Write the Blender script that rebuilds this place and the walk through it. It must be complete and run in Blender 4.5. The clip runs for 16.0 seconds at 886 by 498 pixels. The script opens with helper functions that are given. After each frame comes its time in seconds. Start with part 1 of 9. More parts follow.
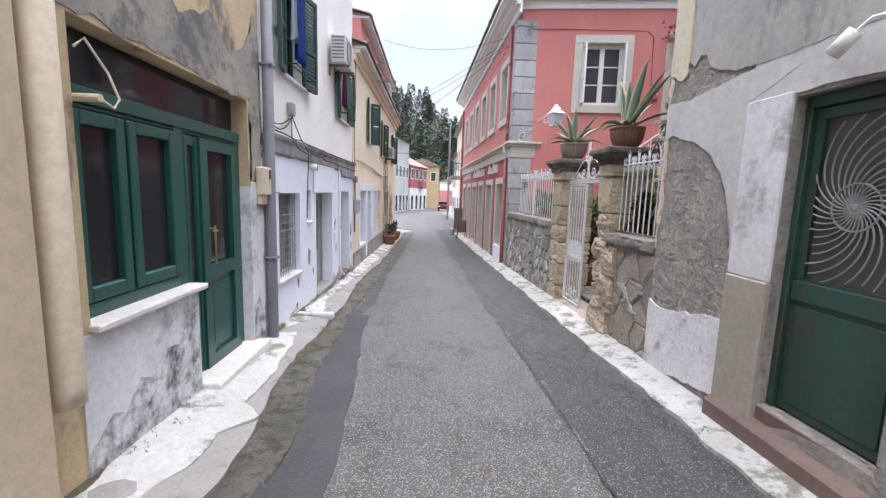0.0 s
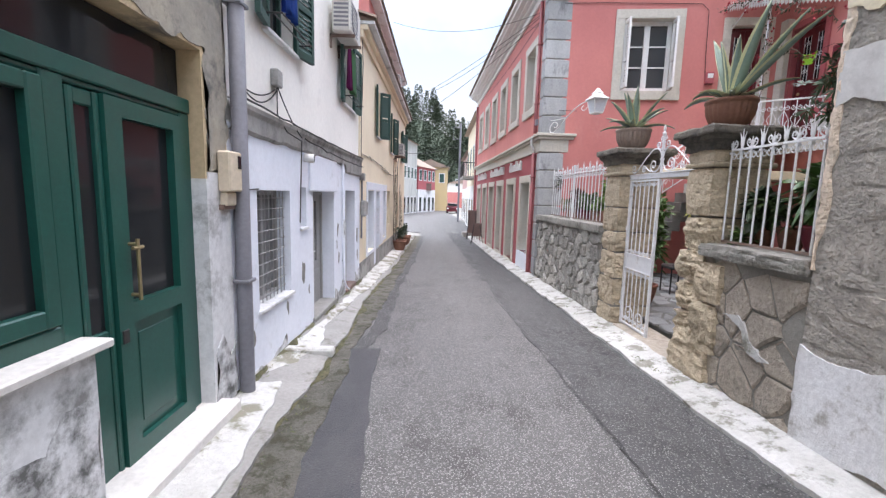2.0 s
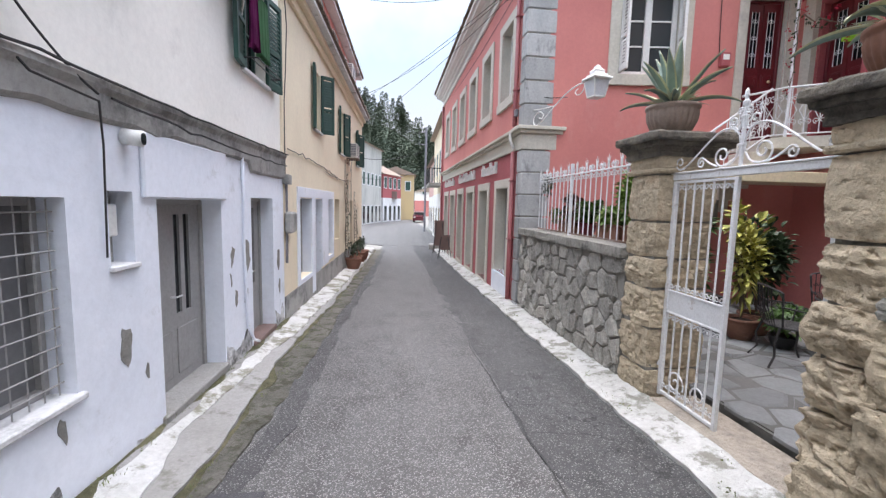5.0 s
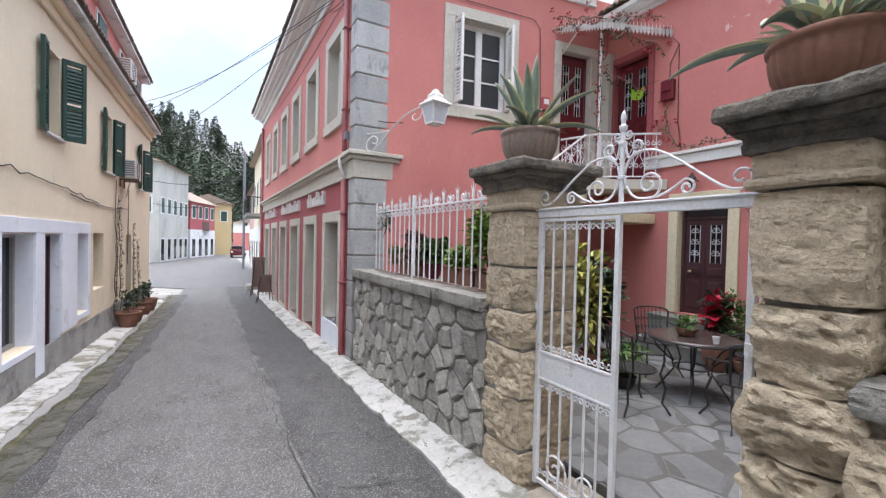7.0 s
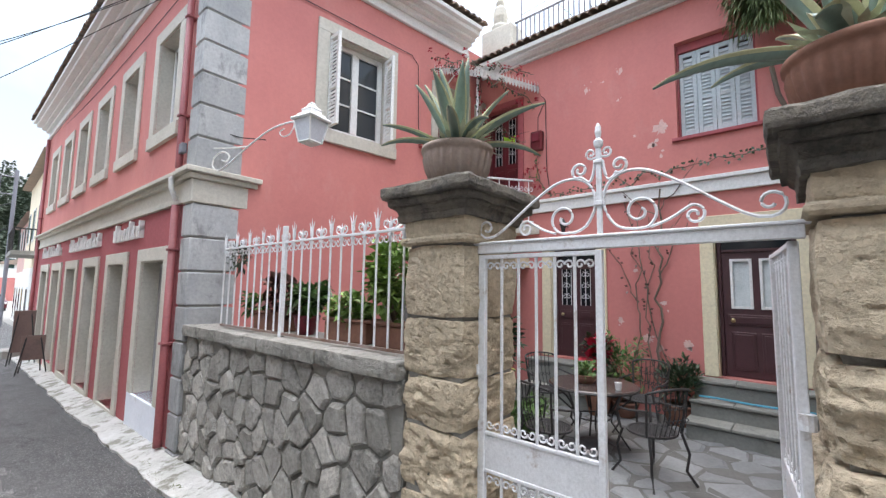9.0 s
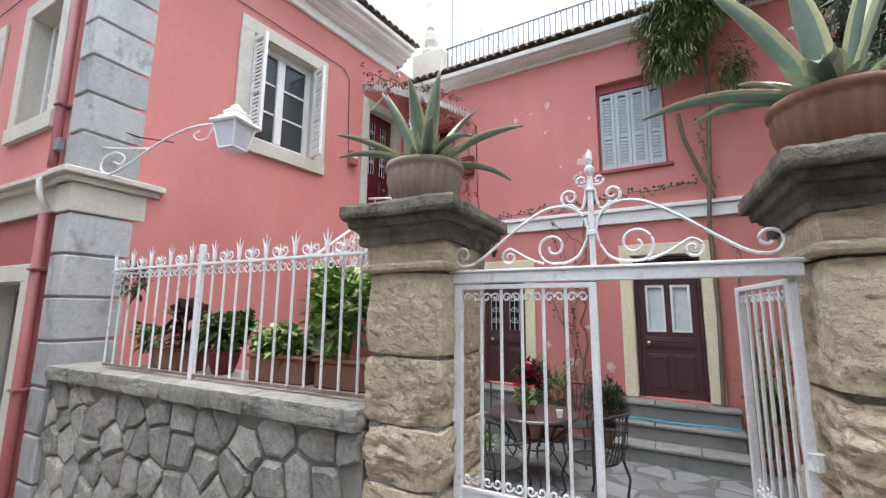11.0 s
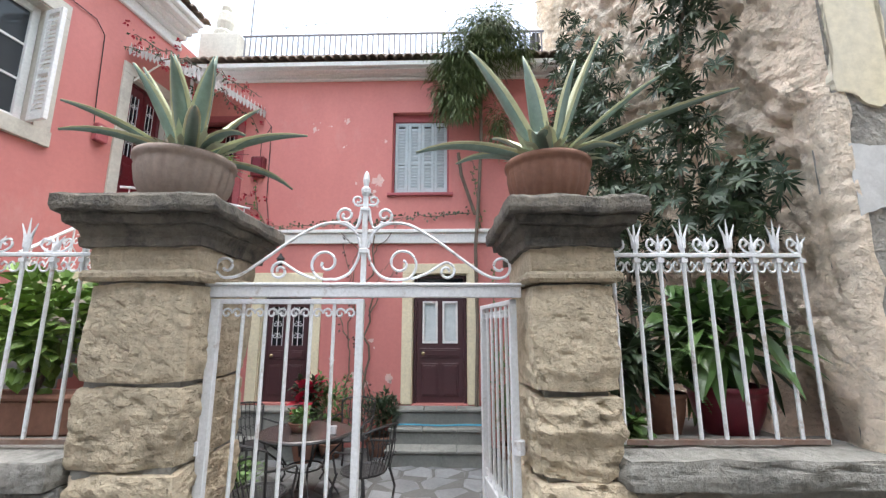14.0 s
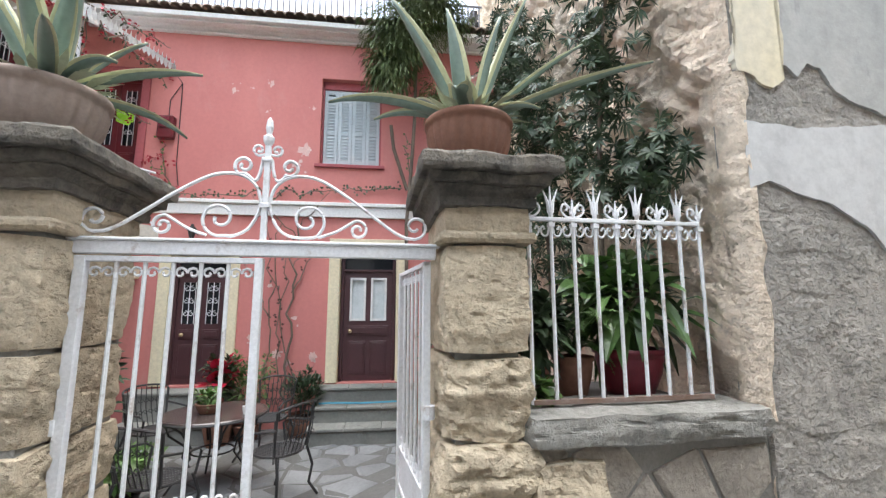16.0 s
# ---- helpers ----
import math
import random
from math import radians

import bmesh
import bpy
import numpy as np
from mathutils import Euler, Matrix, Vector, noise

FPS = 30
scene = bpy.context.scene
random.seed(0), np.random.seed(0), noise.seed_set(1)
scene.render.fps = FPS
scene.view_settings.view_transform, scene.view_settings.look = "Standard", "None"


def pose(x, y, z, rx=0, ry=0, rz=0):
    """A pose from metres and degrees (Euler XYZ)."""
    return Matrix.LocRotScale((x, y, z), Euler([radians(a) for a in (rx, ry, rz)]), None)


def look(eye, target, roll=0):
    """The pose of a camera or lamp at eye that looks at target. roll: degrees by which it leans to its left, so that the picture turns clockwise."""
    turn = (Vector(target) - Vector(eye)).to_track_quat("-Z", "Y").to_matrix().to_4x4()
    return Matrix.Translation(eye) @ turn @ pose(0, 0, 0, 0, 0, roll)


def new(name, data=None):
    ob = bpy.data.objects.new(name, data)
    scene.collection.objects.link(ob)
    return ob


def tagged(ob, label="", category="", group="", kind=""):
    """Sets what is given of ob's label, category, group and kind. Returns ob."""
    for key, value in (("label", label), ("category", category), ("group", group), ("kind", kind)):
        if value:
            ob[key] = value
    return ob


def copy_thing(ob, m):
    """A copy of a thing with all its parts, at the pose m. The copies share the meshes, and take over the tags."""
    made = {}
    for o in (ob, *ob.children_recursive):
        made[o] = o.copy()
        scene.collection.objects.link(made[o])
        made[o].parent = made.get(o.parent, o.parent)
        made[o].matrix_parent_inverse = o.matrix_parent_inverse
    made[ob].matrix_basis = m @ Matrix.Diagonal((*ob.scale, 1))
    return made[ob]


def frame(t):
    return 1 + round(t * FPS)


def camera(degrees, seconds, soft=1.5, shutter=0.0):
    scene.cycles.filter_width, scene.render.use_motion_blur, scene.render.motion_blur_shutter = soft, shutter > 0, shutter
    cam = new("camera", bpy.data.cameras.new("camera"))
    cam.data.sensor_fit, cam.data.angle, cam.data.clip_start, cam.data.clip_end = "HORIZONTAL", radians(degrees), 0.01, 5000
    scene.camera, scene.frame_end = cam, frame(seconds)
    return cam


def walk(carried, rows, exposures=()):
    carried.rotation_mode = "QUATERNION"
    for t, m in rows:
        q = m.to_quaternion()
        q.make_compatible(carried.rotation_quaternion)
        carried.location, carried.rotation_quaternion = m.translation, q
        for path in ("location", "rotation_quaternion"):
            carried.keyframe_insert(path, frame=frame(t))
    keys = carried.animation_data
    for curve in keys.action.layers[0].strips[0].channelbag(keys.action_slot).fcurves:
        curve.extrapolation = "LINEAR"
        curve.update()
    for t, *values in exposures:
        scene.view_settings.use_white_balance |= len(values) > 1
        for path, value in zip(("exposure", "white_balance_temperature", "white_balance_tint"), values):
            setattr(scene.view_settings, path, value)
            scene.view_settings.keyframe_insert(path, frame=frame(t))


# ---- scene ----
cam = camera(93.7, 16.0, 1.35)
METRES, EYE, TILT, LEAN, TURN = 7.0, 1.9375, 0.0, 0.0, -1.7
ROWS = [
    (0.0, 0.0, 0.0, 0.0, 0.24, -7.59, -1.78),
    (0.5, -0.0101, 0.0534, -0.0052, 0.62, -7.5, -1.72),
    (1.0, -0.0221, 0.1068, -0.0048, 0.9, -7.44, -1.69),
    (1.5, -0.0301, 0.16, -0.004, 1.07, -7.4, -1.68),
    (2.0, -0.0451, 0.2129, -0.0084, 1.16, -7.34, -1.65),
    (2.5, -0.0517, 0.2645, -0.0101, 1.14, -7.26, -1.62),
    (3.0, -0.0491, 0.3183, -0.0104, 1.03, -7.17, -1.56),
    (5.5, -0.0108, 0.5851, -0.0054, -7.11, -5.38, -1.42),
    (6.0, 0.0015, 0.6298, -0.0039, -12.64, -4.37, -1.38),
    (6.5, 0.01, 0.6713, 0.0009, -19.19, -2.93, -1.37),
    (7.0, 0.0196, 0.713, 0.0057, -25.95, -1.11, -1.34),
    (7.5, 0.0221, 0.7505, 0.0095, -32.14, 0.91, -1.25),
    (8.0, 0.0249, 0.7885, 0.0097, -37.49, 2.84, -1.14),
    (8.5, 0.0333, 0.8251, 0.0084, -42.16, 4.41, -1.02),
    (9.0, 0.0367, 0.8622, 0.0031, -46.6, 5.51, -0.88),
    (11.5, 0.0348, 0.9292, 0.0137, -62.01, 9.33, -0.46),
    (12.0, 0.0337, 0.9256, 0.0132, -65.71, 10.17, -0.35),
    (12.5, 0.0349, 0.9229, 0.0142, -70.76, 10.58, -0.23),
    (13.0, 0.0375, 0.9184, 0.0144, -76.45, 10.64, -0.15),
    (13.5, 0.0394, 0.914, 0.0152, -81.98, 10.51, -0.11),
    (14.0, 0.0409, 0.9115, 0.0149, -86.67, 10.43, -0.06),
    (14.5, 0.0429, 0.9065, 0.0136, -90.29, 10.31, -0.03),
    (15.0, 0.0458, 0.902, 0.0116, -92.82, 10.0, -0.02),
    (15.5, 0.0511, 0.8979, 0.0067, -94.42, 9.4, -0.02),
    (16.0, 0.0589, 0.8948, 0.0015, -95.37, 8.13, -0.0),
]
walk(cam, [(t, pose(0, 0, EYE, TILT, LEAN, TURN) @ pose(METRES * x, METRES * y, METRES * z, 90 + pitch, roll, yaw)) for t, x, y, z, yaw, pitch, roll in ROWS], [(0.0, 1.19, 6540, 17), (3.0, 1.33, 6540, 16), (5.5, 1.13, 6540, 15), (6.5, 1.14, 6540, 15), (8.0, 1.24, 6560, 13), (12.0, 1.46, 6580, 12), (13.5, 1.54, 6620, 11), (16.0, 1.66, 6640, 10)])

# ---------------------------------------------------------------- light
world = bpy.data.worlds.new("sky")
scene.world = world
world.use_nodes = True
wn = world.node_tree.nodes
wl = world.node_tree.links
sky = wn.new("ShaderNodeTexSky")
sky.sky_type, sky.sun_disc = "NISHITA", False
sky.sun_elevation, sky.sun_rotation = radians(85), radians(160)
sky.air_density, sky.dust_density, sky.ozone_density = 1.0, 2.5, 1.0
# thin high cloud that whitens the blue of the sky
cloud_at = wn.new("ShaderNodeTexCoord")
cloud_noise = wn.new("ShaderNodeTexNoise")
cloud_noise.inputs["Scale"].default_value, cloud_noise.inputs["Detail"].default_value = 2.2, 6
cloud_ramp = wn.new("ShaderNodeValToRGB")
cloud_ramp.color_ramp.elements[0].position, cloud_ramp.color_ramp.elements[1].position = 0.42, 0.6
cloud_mix = wn.new("ShaderNodeMixRGB")
haze = wn.new("ShaderNodeValToRGB")
haze.color_ramp.elements[0].position, haze.color_ramp.elements[0].color = 0.05, (0.95, 0.92, 0.88, 1)
haze.color_ramp.elements[1].position, haze.color_ramp.elements[1].color = 0.36, (0.54, 0.7, 0.84, 1)
haze.color_ramp.elements.new(0.72).color = (0.645, 0.71, 0.765, 1)
haze_gain = wn.new("ShaderNodeMixRGB")
haze_gain.blend_type, haze_gain.inputs[0].default_value, haze_gain.inputs[2].default_value = "MULTIPLY", 1, (9.2, 9.2, 9.2, 1)
wl.new(haze.outputs[0], haze_gain.inputs[1])
wl.new(haze_gain.outputs[0], cloud_mix.inputs[2])
fade = wn.new("ShaderNodeMath")
fade.operation, fade.inputs[1].default_value = "MULTIPLY_ADD", 0.42
fade.inputs[2].default_value = 0.4
wl.new(cloud_at.outputs["Generated"], cloud_noise.inputs["Vector"])
wl.new(cloud_noise.outputs["Fac"], cloud_ramp.inputs[0])
wl.new(cloud_ramp.outputs[0], fade.inputs[0])
thick = wn.new("ShaderNodeMath")
thick.operation = "MAXIMUM"
wl.new(fade.outputs[0], thick.inputs[0])
wl.new(thick.outputs[0], cloud_mix.inputs[0])
wl.new(sky.outputs[0], cloud_mix.inputs[1])
# an overcast sky is brighter overhead than at the horizon
up_axis = wn.new("ShaderNodeSeparateXYZ")
wl.new(cloud_at.outputs["Generated"], up_axis.inputs[0])
wl.new(up_axis.outputs["Z"], haze.inputs[0])
low = wn.new("ShaderNodeMath")
low.operation, low.inputs[1].default_value, low.inputs[2].default_value = "MULTIPLY_ADD", -1.6, 1.0
wl.new(up_axis.outputs["Z"], low.inputs[0])
wl.new(low.outputs[0], thick.inputs[1])
dome = wn.new("ShaderNodeMath")
dome.operation = "MAXIMUM"
dome.inputs[1].default_value = 0.0
dome_square = wn.new("ShaderNodeMath")
dome_square.operation = "POWER"
dome_square.inputs[1].default_value = 1.8
wl.new(dome.outputs[0], dome_square.inputs[0])
wl.new(up_axis.outputs["Z"], dome.inputs[0])
dome_gain = wn.new("ShaderNodeMath")
dome_gain.operation = "MULTIPLY_ADD"
dome_gain.inputs[1].default_value, dome_gain.inputs[2].default_value = 2.35, 0.36
wl.new(dome_square.outputs[0], dome_gain.inputs[0])
dome_mix = wn.new("ShaderNodeMixRGB")
dome_mix.blend_type, dome_mix.inputs[0].default_value = "MULTIPLY", 1
wl.new(cloud_mix.outputs[0], dome_mix.inputs[1])
wl.new(dome_gain.outputs[0], dome_mix.inputs[2])
wl.new(dome_mix.outputs[0], wn["Background"].inputs["Color"])
wn["Background"].inputs["Strength"].default_value = 0.15
sun_data = bpy.data.lights.new("sun", "SUN")
sun_data.energy, sun_data.angle, sun_data.color = 0.8, radians(60), (1, 0.95, 0.88)
sun = new("sun", sun_data)
sun.matrix_world = look((0.3, -0.9, 12), (0, 0, 0))

# ---------------------------------------------------------------- materials


def ramp(nodes, stops):
    r = nodes.new("ShaderNodeValToRGB")
    while len(r.color_ramp.elements) < len(stops):
        r.color_ramp.elements.new(0.5)
    for e, (p, c) in zip(r.color_ramp.elements, stops):
        e.position, e.color = p, (*c, 1)
    return r


def surface(name, base, second=None, stain=None, scale=1.2, grain=18.0, rough=0.85, metal=0.0, bump=0.25, depth=0.01,
            stain_at=0.58, stain_amount=0.7, spread=0.0, streak=1.0, coat=0.0, edge=0.12, grit=(0.72, 1.06), window=(0.3, 0.62), pits=0.0):
    """Base colour varied at two scales, stains with soft outlines, and relief."""
    m = bpy.data.materials.new(name)
    m.use_nodes = True
    n, l = m.node_tree.nodes, m.node_tree.links
    p = n["Principled BSDF"]
    at = n.new("ShaderNodeTexCoord")
    mp = n.new("ShaderNodeMapping")
    mp.inputs["Scale"].default_value = (1, 1, streak)
    l.new(at.outputs["Object"], mp.inputs["Vector"])
    second = second or tuple(c * 0.8 for c in base)
    big = n.new("ShaderNodeTexNoise")
    big.inputs["Scale"].default_value, big.inputs["Detail"].default_value, big.inputs["Roughness"].default_value = scale, 5, 0.6
    fine = n.new("ShaderNodeTexNoise")
    fine.inputs["Scale"].default_value, fine.inputs["Detail"].default_value, fine.inputs["Roughness"].default_value = grain, 6, 0.7
    l.new(mp.outputs[0], big.inputs["Vector"])
    l.new(at.outputs["Object"], fine.inputs["Vector"])
    r1 = ramp(n, [(0.35, base), (0.68, second)])
    l.new(big.outputs["Fac"], r1.inputs[0])
    mul = n.new("ShaderNodeMixRGB")
    mul.blend_type, mul.inputs[0].default_value = "MULTIPLY", 0.6
    r2 = ramp(n, [(window[0], (grit[0],) * 3), (window[1], (grit[1],) * 3)])
    l.new(fine.outputs["Fac"], r2.inputs[0])
    l.new(r1.outputs[0], mul.inputs[1])
    l.new(r2.outputs[0], mul.inputs[2])
    last = mul
    if stain:
        sn = n.new("ShaderNodeTexNoise")
        sn.inputs["Scale"].default_value, sn.inputs["Detail"].default_value, sn.inputs["Roughness"].default_value = scale * 1.7, 8, 0.72
        sm = n.new("ShaderNodeMapping")
        sm.inputs["Location"].default_value = (7.3, 2.1, 4.4)
        sm.inputs["Scale"].default_value = (1, 1, streak)
        l.new(at.outputs["Object"], sm.inputs["Vector"])
        l.new(sm.outputs[0], sn.inputs["Vector"])
        sr = ramp(n, [(stain_at, (0, 0, 0)), (stain_at + edge, (stain_amount,) * 3)])
        l.new(sn.outputs["Fac"], sr.inputs[0])
        mx = n.new("ShaderNodeMixRGB")
        mx.inputs[2].default_value = (*stain, 1)
        l.new(sr.outputs[0], mx.inputs[0])
        l.new(last.outputs[0], mx.inputs[1])
        last = mx
    if spread:
        info = n.new("ShaderNodeObjectInfo")
        geo = n.new("ShaderNodeNewGeometry")
        ad = n.new("ShaderNodeMath")
        ad.operation = "ADD"
        l.new(info.outputs["Random"], ad.inputs[0])
        l.new(geo.outputs["Random Per Island"], ad.inputs[1])
        fr = n.new("ShaderNodeMath")
        fr.operation = "FRACT"
        l.new(ad.outputs[0], fr.inputs[0])
        rr = ramp(n, [(0, (1 - spread,) * 3), (1, (1 + spread * 0.6,) * 3)])
        l.new(fr.outputs[0], rr.inputs[0])
        mv = n.new("ShaderNodeMixRGB")
        mv.blend_type, mv.inputs[0].default_value = "MULTIPLY", 1
        l.new(last.outputs[0], mv.inputs[1])
        l.new(rr.outputs[0], mv.inputs[2])
        last = mv
    l.new(last.outputs[0], p.inputs["Base Color"])
    p.inputs["Roughness"].default_value, p.inputs["Metallic"].default_value = rough, metal
    p.inputs["Coat Weight"].default_value = coat
    if bump:
        b = n.new("ShaderNodeBump")
        b.inputs["Strength"].default_value, b.inputs["Distance"].default_value = bump, depth
        l.new(fine.outputs["Fac"], b.inputs["Height"])
        if pits:
            pm = n.new("ShaderNodeMapping")
            pm.inputs["Scale"].default_value = (1, 1, 2.4)
            l.new(at.outputs["Object"], pm.inputs["Vector"])
            pn = n.new("ShaderNodeTexNoise")
            pn.inputs["Scale"].default_value, pn.inputs["Detail"].default_value = 26, 4
            l.new(pm.outputs[0], pn.inputs["Vector"])
            pr = ramp(n, [(0.57, (1, 1, 1)), (0.68, (0, 0, 0))])
            l.new(pn.outputs["Fac"], pr.inputs[0])
            pb = n.new("ShaderNodeBump")
            pb.inputs["Strength"].default_value, pb.inputs["Distance"].default_value = 1.0, pits
            l.new(pr.outputs[0], pb.inputs["Height"])
            l.new(pb.outputs[0], b.inputs["Normal"])
        l.new(b.outputs[0], p.inputs["Normal"])
    return m


def asphalt(name, base, chip, dark, chips=0.62, crackle=0.0, rough=0.62):
    """Bitumen with pale stone chips, worn wheel tracks along the lane and, where crackle is set, a net of fine cracks."""
    m = bpy.data.materials.new(name)
    m.use_nodes = True
    n, l = m.node_tree.nodes, m.node_tree.links
    p = n["Principled BSDF"]
    at = n.new("ShaderNodeTexCoord")

    def noise_at(scale, detail, stretch=(1, 1, 1), move=(0, 0, 0)):
        mp = n.new("ShaderNodeMapping")
        mp.inputs["Scale"].default_value, mp.inputs["Location"].default_value = stretch, move
        l.new(at.outputs["Object"], mp.inputs["Vector"])
        t = n.new("ShaderNodeTexNoise")
        t.inputs["Scale"].default_value, t.inputs["Detail"].default_value, t.inputs["Roughness"].default_value = scale, detail, 0.65
        l.new(mp.outputs[0], t.inputs["Vector"])
        return t

    def mix(kind, fac, a, b):
        x = n.new("ShaderNodeMixRGB")
        x.blend_type = kind
        for k, v in enumerate((fac, a, b)):
            if isinstance(v, (int, float)):
                x.inputs[k].default_value = v
            elif isinstance(v, tuple):
                x.inputs[k].default_value = (*v, 1)
            else:
                l.new(v, x.inputs[k])
        return x.outputs[0]

    stones = n.new("ShaderNodeTexVoronoi")
    stones.inputs["Scale"].default_value = 95
    l.new(at.outputs["Object"], stones.inputs["Vector"])
    pick = n.new("ShaderNodeSeparateColor")
    l.new(stones.outputs["Color"], pick.inputs[0])
    shown = ramp(n, [(chips, (0, 0, 0)), (min(0.99, chips + 0.3), (1, 1, 1))])
    l.new(pick.outputs[0], shown.inputs[0])
    core = ramp(n, [(0.35, (1, 1, 1)), (0.62, (0, 0, 0))])
    l.new(stones.outputs["Distance"], core.inputs[0])
    chip_mask = mix("MULTIPLY", 1.0, shown.outputs[0], core.outputs[0])
    tracks = ramp(n, [(0.38, base), (0.66, tuple(c * 1.3 for c in base))])
    l.new(noise_at(1.5, 4, (1, 0.12, 1)).outputs["Fac"], tracks.inputs[0])
    stain = ramp(n, [(0.5, (0, 0, 0)), (0.62, (0.75, 0.75, 0.75))])
    l.new(noise_at(2.6, 7, (1, 0.6, 1), (3, 8, 1)).outputs["Fac"], stain.inputs[0])
    col = mix("MIX", stain.outputs[0], tracks.outputs[0], dark)
    col = mix("MIX", chip_mask, col, chip)
    grit = noise_at(150, 4)
    g = ramp(n, [(0.35, (0.7, 0.7, 0.7)), (0.65, (1.15, 1.15, 1.15))])
    l.new(grit.outputs["Fac"], g.inputs[0])
    col = mix("MULTIPLY", 0.8, col, g.outputs[0])
    if crackle:
        net = n.new("ShaderNodeTexVoronoi")
        net.feature = "DISTANCE_TO_EDGE"
        net.inputs["Scale"].default_value = 4.2
        bend = n.new("ShaderNodeMixRGB")
        bend.blend_type, bend.inputs[0].default_value = "ADD", 0.16
        l.new(at.outputs["Object"], bend.inputs[1])
        l.new(noise_at(7, 4).outputs["Color"], bend.inputs[2])
        l.new(bend.outputs[0], net.inputs["Vector"])
        line = ramp(n, [(0.012, (1, 1, 1)), (0.03, (0, 0, 0))])
        l.new(net.outputs["Distance"], line.inputs[0])
        where = ramp(n, [(0.46, (0, 0, 0)), (0.56, (crackle, crackle, crackle))])
        l.new(noise_at(0.9, 4, (1, 1, 1), (5, 1, 2)).outputs["Fac"], where.inputs[0])
        col = mix("MIX", mix("MULTIPLY", 1.0, line.outputs[0], where.outputs[0]), col, (0.02, 0.02, 0.02))
    l.new(col, p.inputs["Base Color"])
    p.inputs["Roughness"].default_value = rough
    b = n.new("ShaderNodeBump")
    b.inputs["Strength"].default_value, b.inputs["Distance"].default_value = 0.9, 0.008
    b.invert = True
    l.new(stones.outputs["Distance"], b.inputs["Height"])
    l.new(b.outputs[0], p.inputs["Normal"])
    return m


def glass_pane(name, tint=(0.02, 0.022, 0.025)):
    m = bpy.data.materials.new(name)
    m.use_nodes = True
    p = m.node_tree.nodes["Principled BSDF"]
    p.inputs["Base Color"].default_value = (*tint, 1)
    p.inputs["Roughness"].default_value = 0.06
    p.inputs["IOR"].default_value = 1.38
    return m


ASPHALT = asphalt("asphalt", (0.095, 0.093, 0.092), (0.36, 0.353, 0.345), (0.058, 0.056, 0.055), 0.52, 0.0)
ASPHALT_DARK = asphalt("dark_asphalt_patch", (0.055, 0.056, 0.062), (0.12, 0.12, 0.125), (0.085, 0.085, 0.09), 0.85, 0.0, 0.7)
ASPHALT_OLD = asphalt("old_asphalt", (0.06, 0.06, 0.061), (0.32, 0.315, 0.307), (0.036, 0.036, 0.036), 0.66, 0.95, 0.66)
TAR = surface("tar", (0.05, 0.05, 0.05), None, None, 3, 40, 0.7)
WHITEWASH = surface("whitewashed_kerb", (0.68, 0.68, 0.67), (0.55, 0.55, 0.52), (0.22, 0.21, 0.15), 1.1, 22, 0.9, bump=0.9, depth=0.03, stain_at=0.505, stain_amount=0.9, edge=0.07)
WHITEWASH_FRESH = surface("whitewashed_kerb_edge", (0.55, 0.55, 0.54), (0.41, 0.41, 0.385), (0.17, 0.165, 0.13), 2.0, 22, 0.9, bump=0.9, depth=0.02, stain_at=0.51, stain_amount=0.85, edge=0.08)
KERB_CONCRETE = surface("kerb_concrete", (0.36, 0.35, 0.34), (0.29, 0.285, 0.27), (0.13, 0.13, 0.1), 1.6, 34, 0.92, bump=0.7, depth=0.02, stain_at=0.56, stain_amount=0.7, edge=0.08)
GREEN_MOSS = surface("green_moss", (0.1, 0.1, 0.05), (0.2, 0.185, 0.11), (0.06, 0.062, 0.035), 6, 50, 1.0, bump=1.0, depth=0.03, stain_at=0.5)
BROWN_STONE = surface("brown_grey_rubble_stone", (0.44, 0.385, 0.32), (0.34, 0.3, 0.255), (0.17, 0.16, 0.145), 3.5, 20, 0.94, bump=1.0, depth=0.045, grit=(0.55, 1.2), spread=0.12, stain_at=0.57, stain_amount=0.6)
CONCRETE = surface("grey_concrete", (0.34, 0.33, 0.31), (0.25, 0.245, 0.22), (0.12, 0.125, 0.1), 1.8, 30, 0.9, bump=0.5, stain_at=0.55)
MOSS = surface("moss", (0.13, 0.125, 0.105), (0.22, 0.21, 0.185), (0.06, 0.065, 0.03), 3.0, 40, 0.95, bump=1.0, depth=0.05, stain_at=0.5, edge=0.07, grit=(0.5, 1.25))
OCHRE = surface("ochre_plaster", (0.6, 0.46, 0.28), (0.5, 0.39, 0.25), (0.12, 0.11, 0.105), 0.9, 22, 0.9, bump=0.4, stain_at=0.52, stain_amount=0.85, streak=0.5)
BEIGE = surface("beige_plaster", (0.62, 0.51, 0.37), (0.55, 0.45, 0.33), (0.4, 0.34, 0.27), 0.6, 14, 0.9, bump=0.2)
GREY_DIRTY = surface("grey_dirty_plaster", (0.42, 0.41, 0.39), (0.26, 0.26, 0.25), (0.11, 0.11, 0.11), 1.3, 22, 0.9, bump=0.5, stain_at=0.5, stain_amount=0.7)
WHITE_DIRTY = surface("stained_white_plaster", (0.74, 0.75, 0.76), (0.64, 0.64, 0.65), (0.13, 0.13, 0.12), 1.3, 20, 0.9, bump=0.5, stain_at=0.53, stain_amount=0.8, edge=0.16)
BLUEWHITE = surface("bluish_whitewash", (0.82, 0.85, 0.92), (0.76, 0.8, 0.88), (0.42, 0.42, 0.41), 1.4, 16, 0.85, bump=0.25, stain_at=0.585, stain_amount=0.6, edge=0.14, grit=(0.9, 1.03))
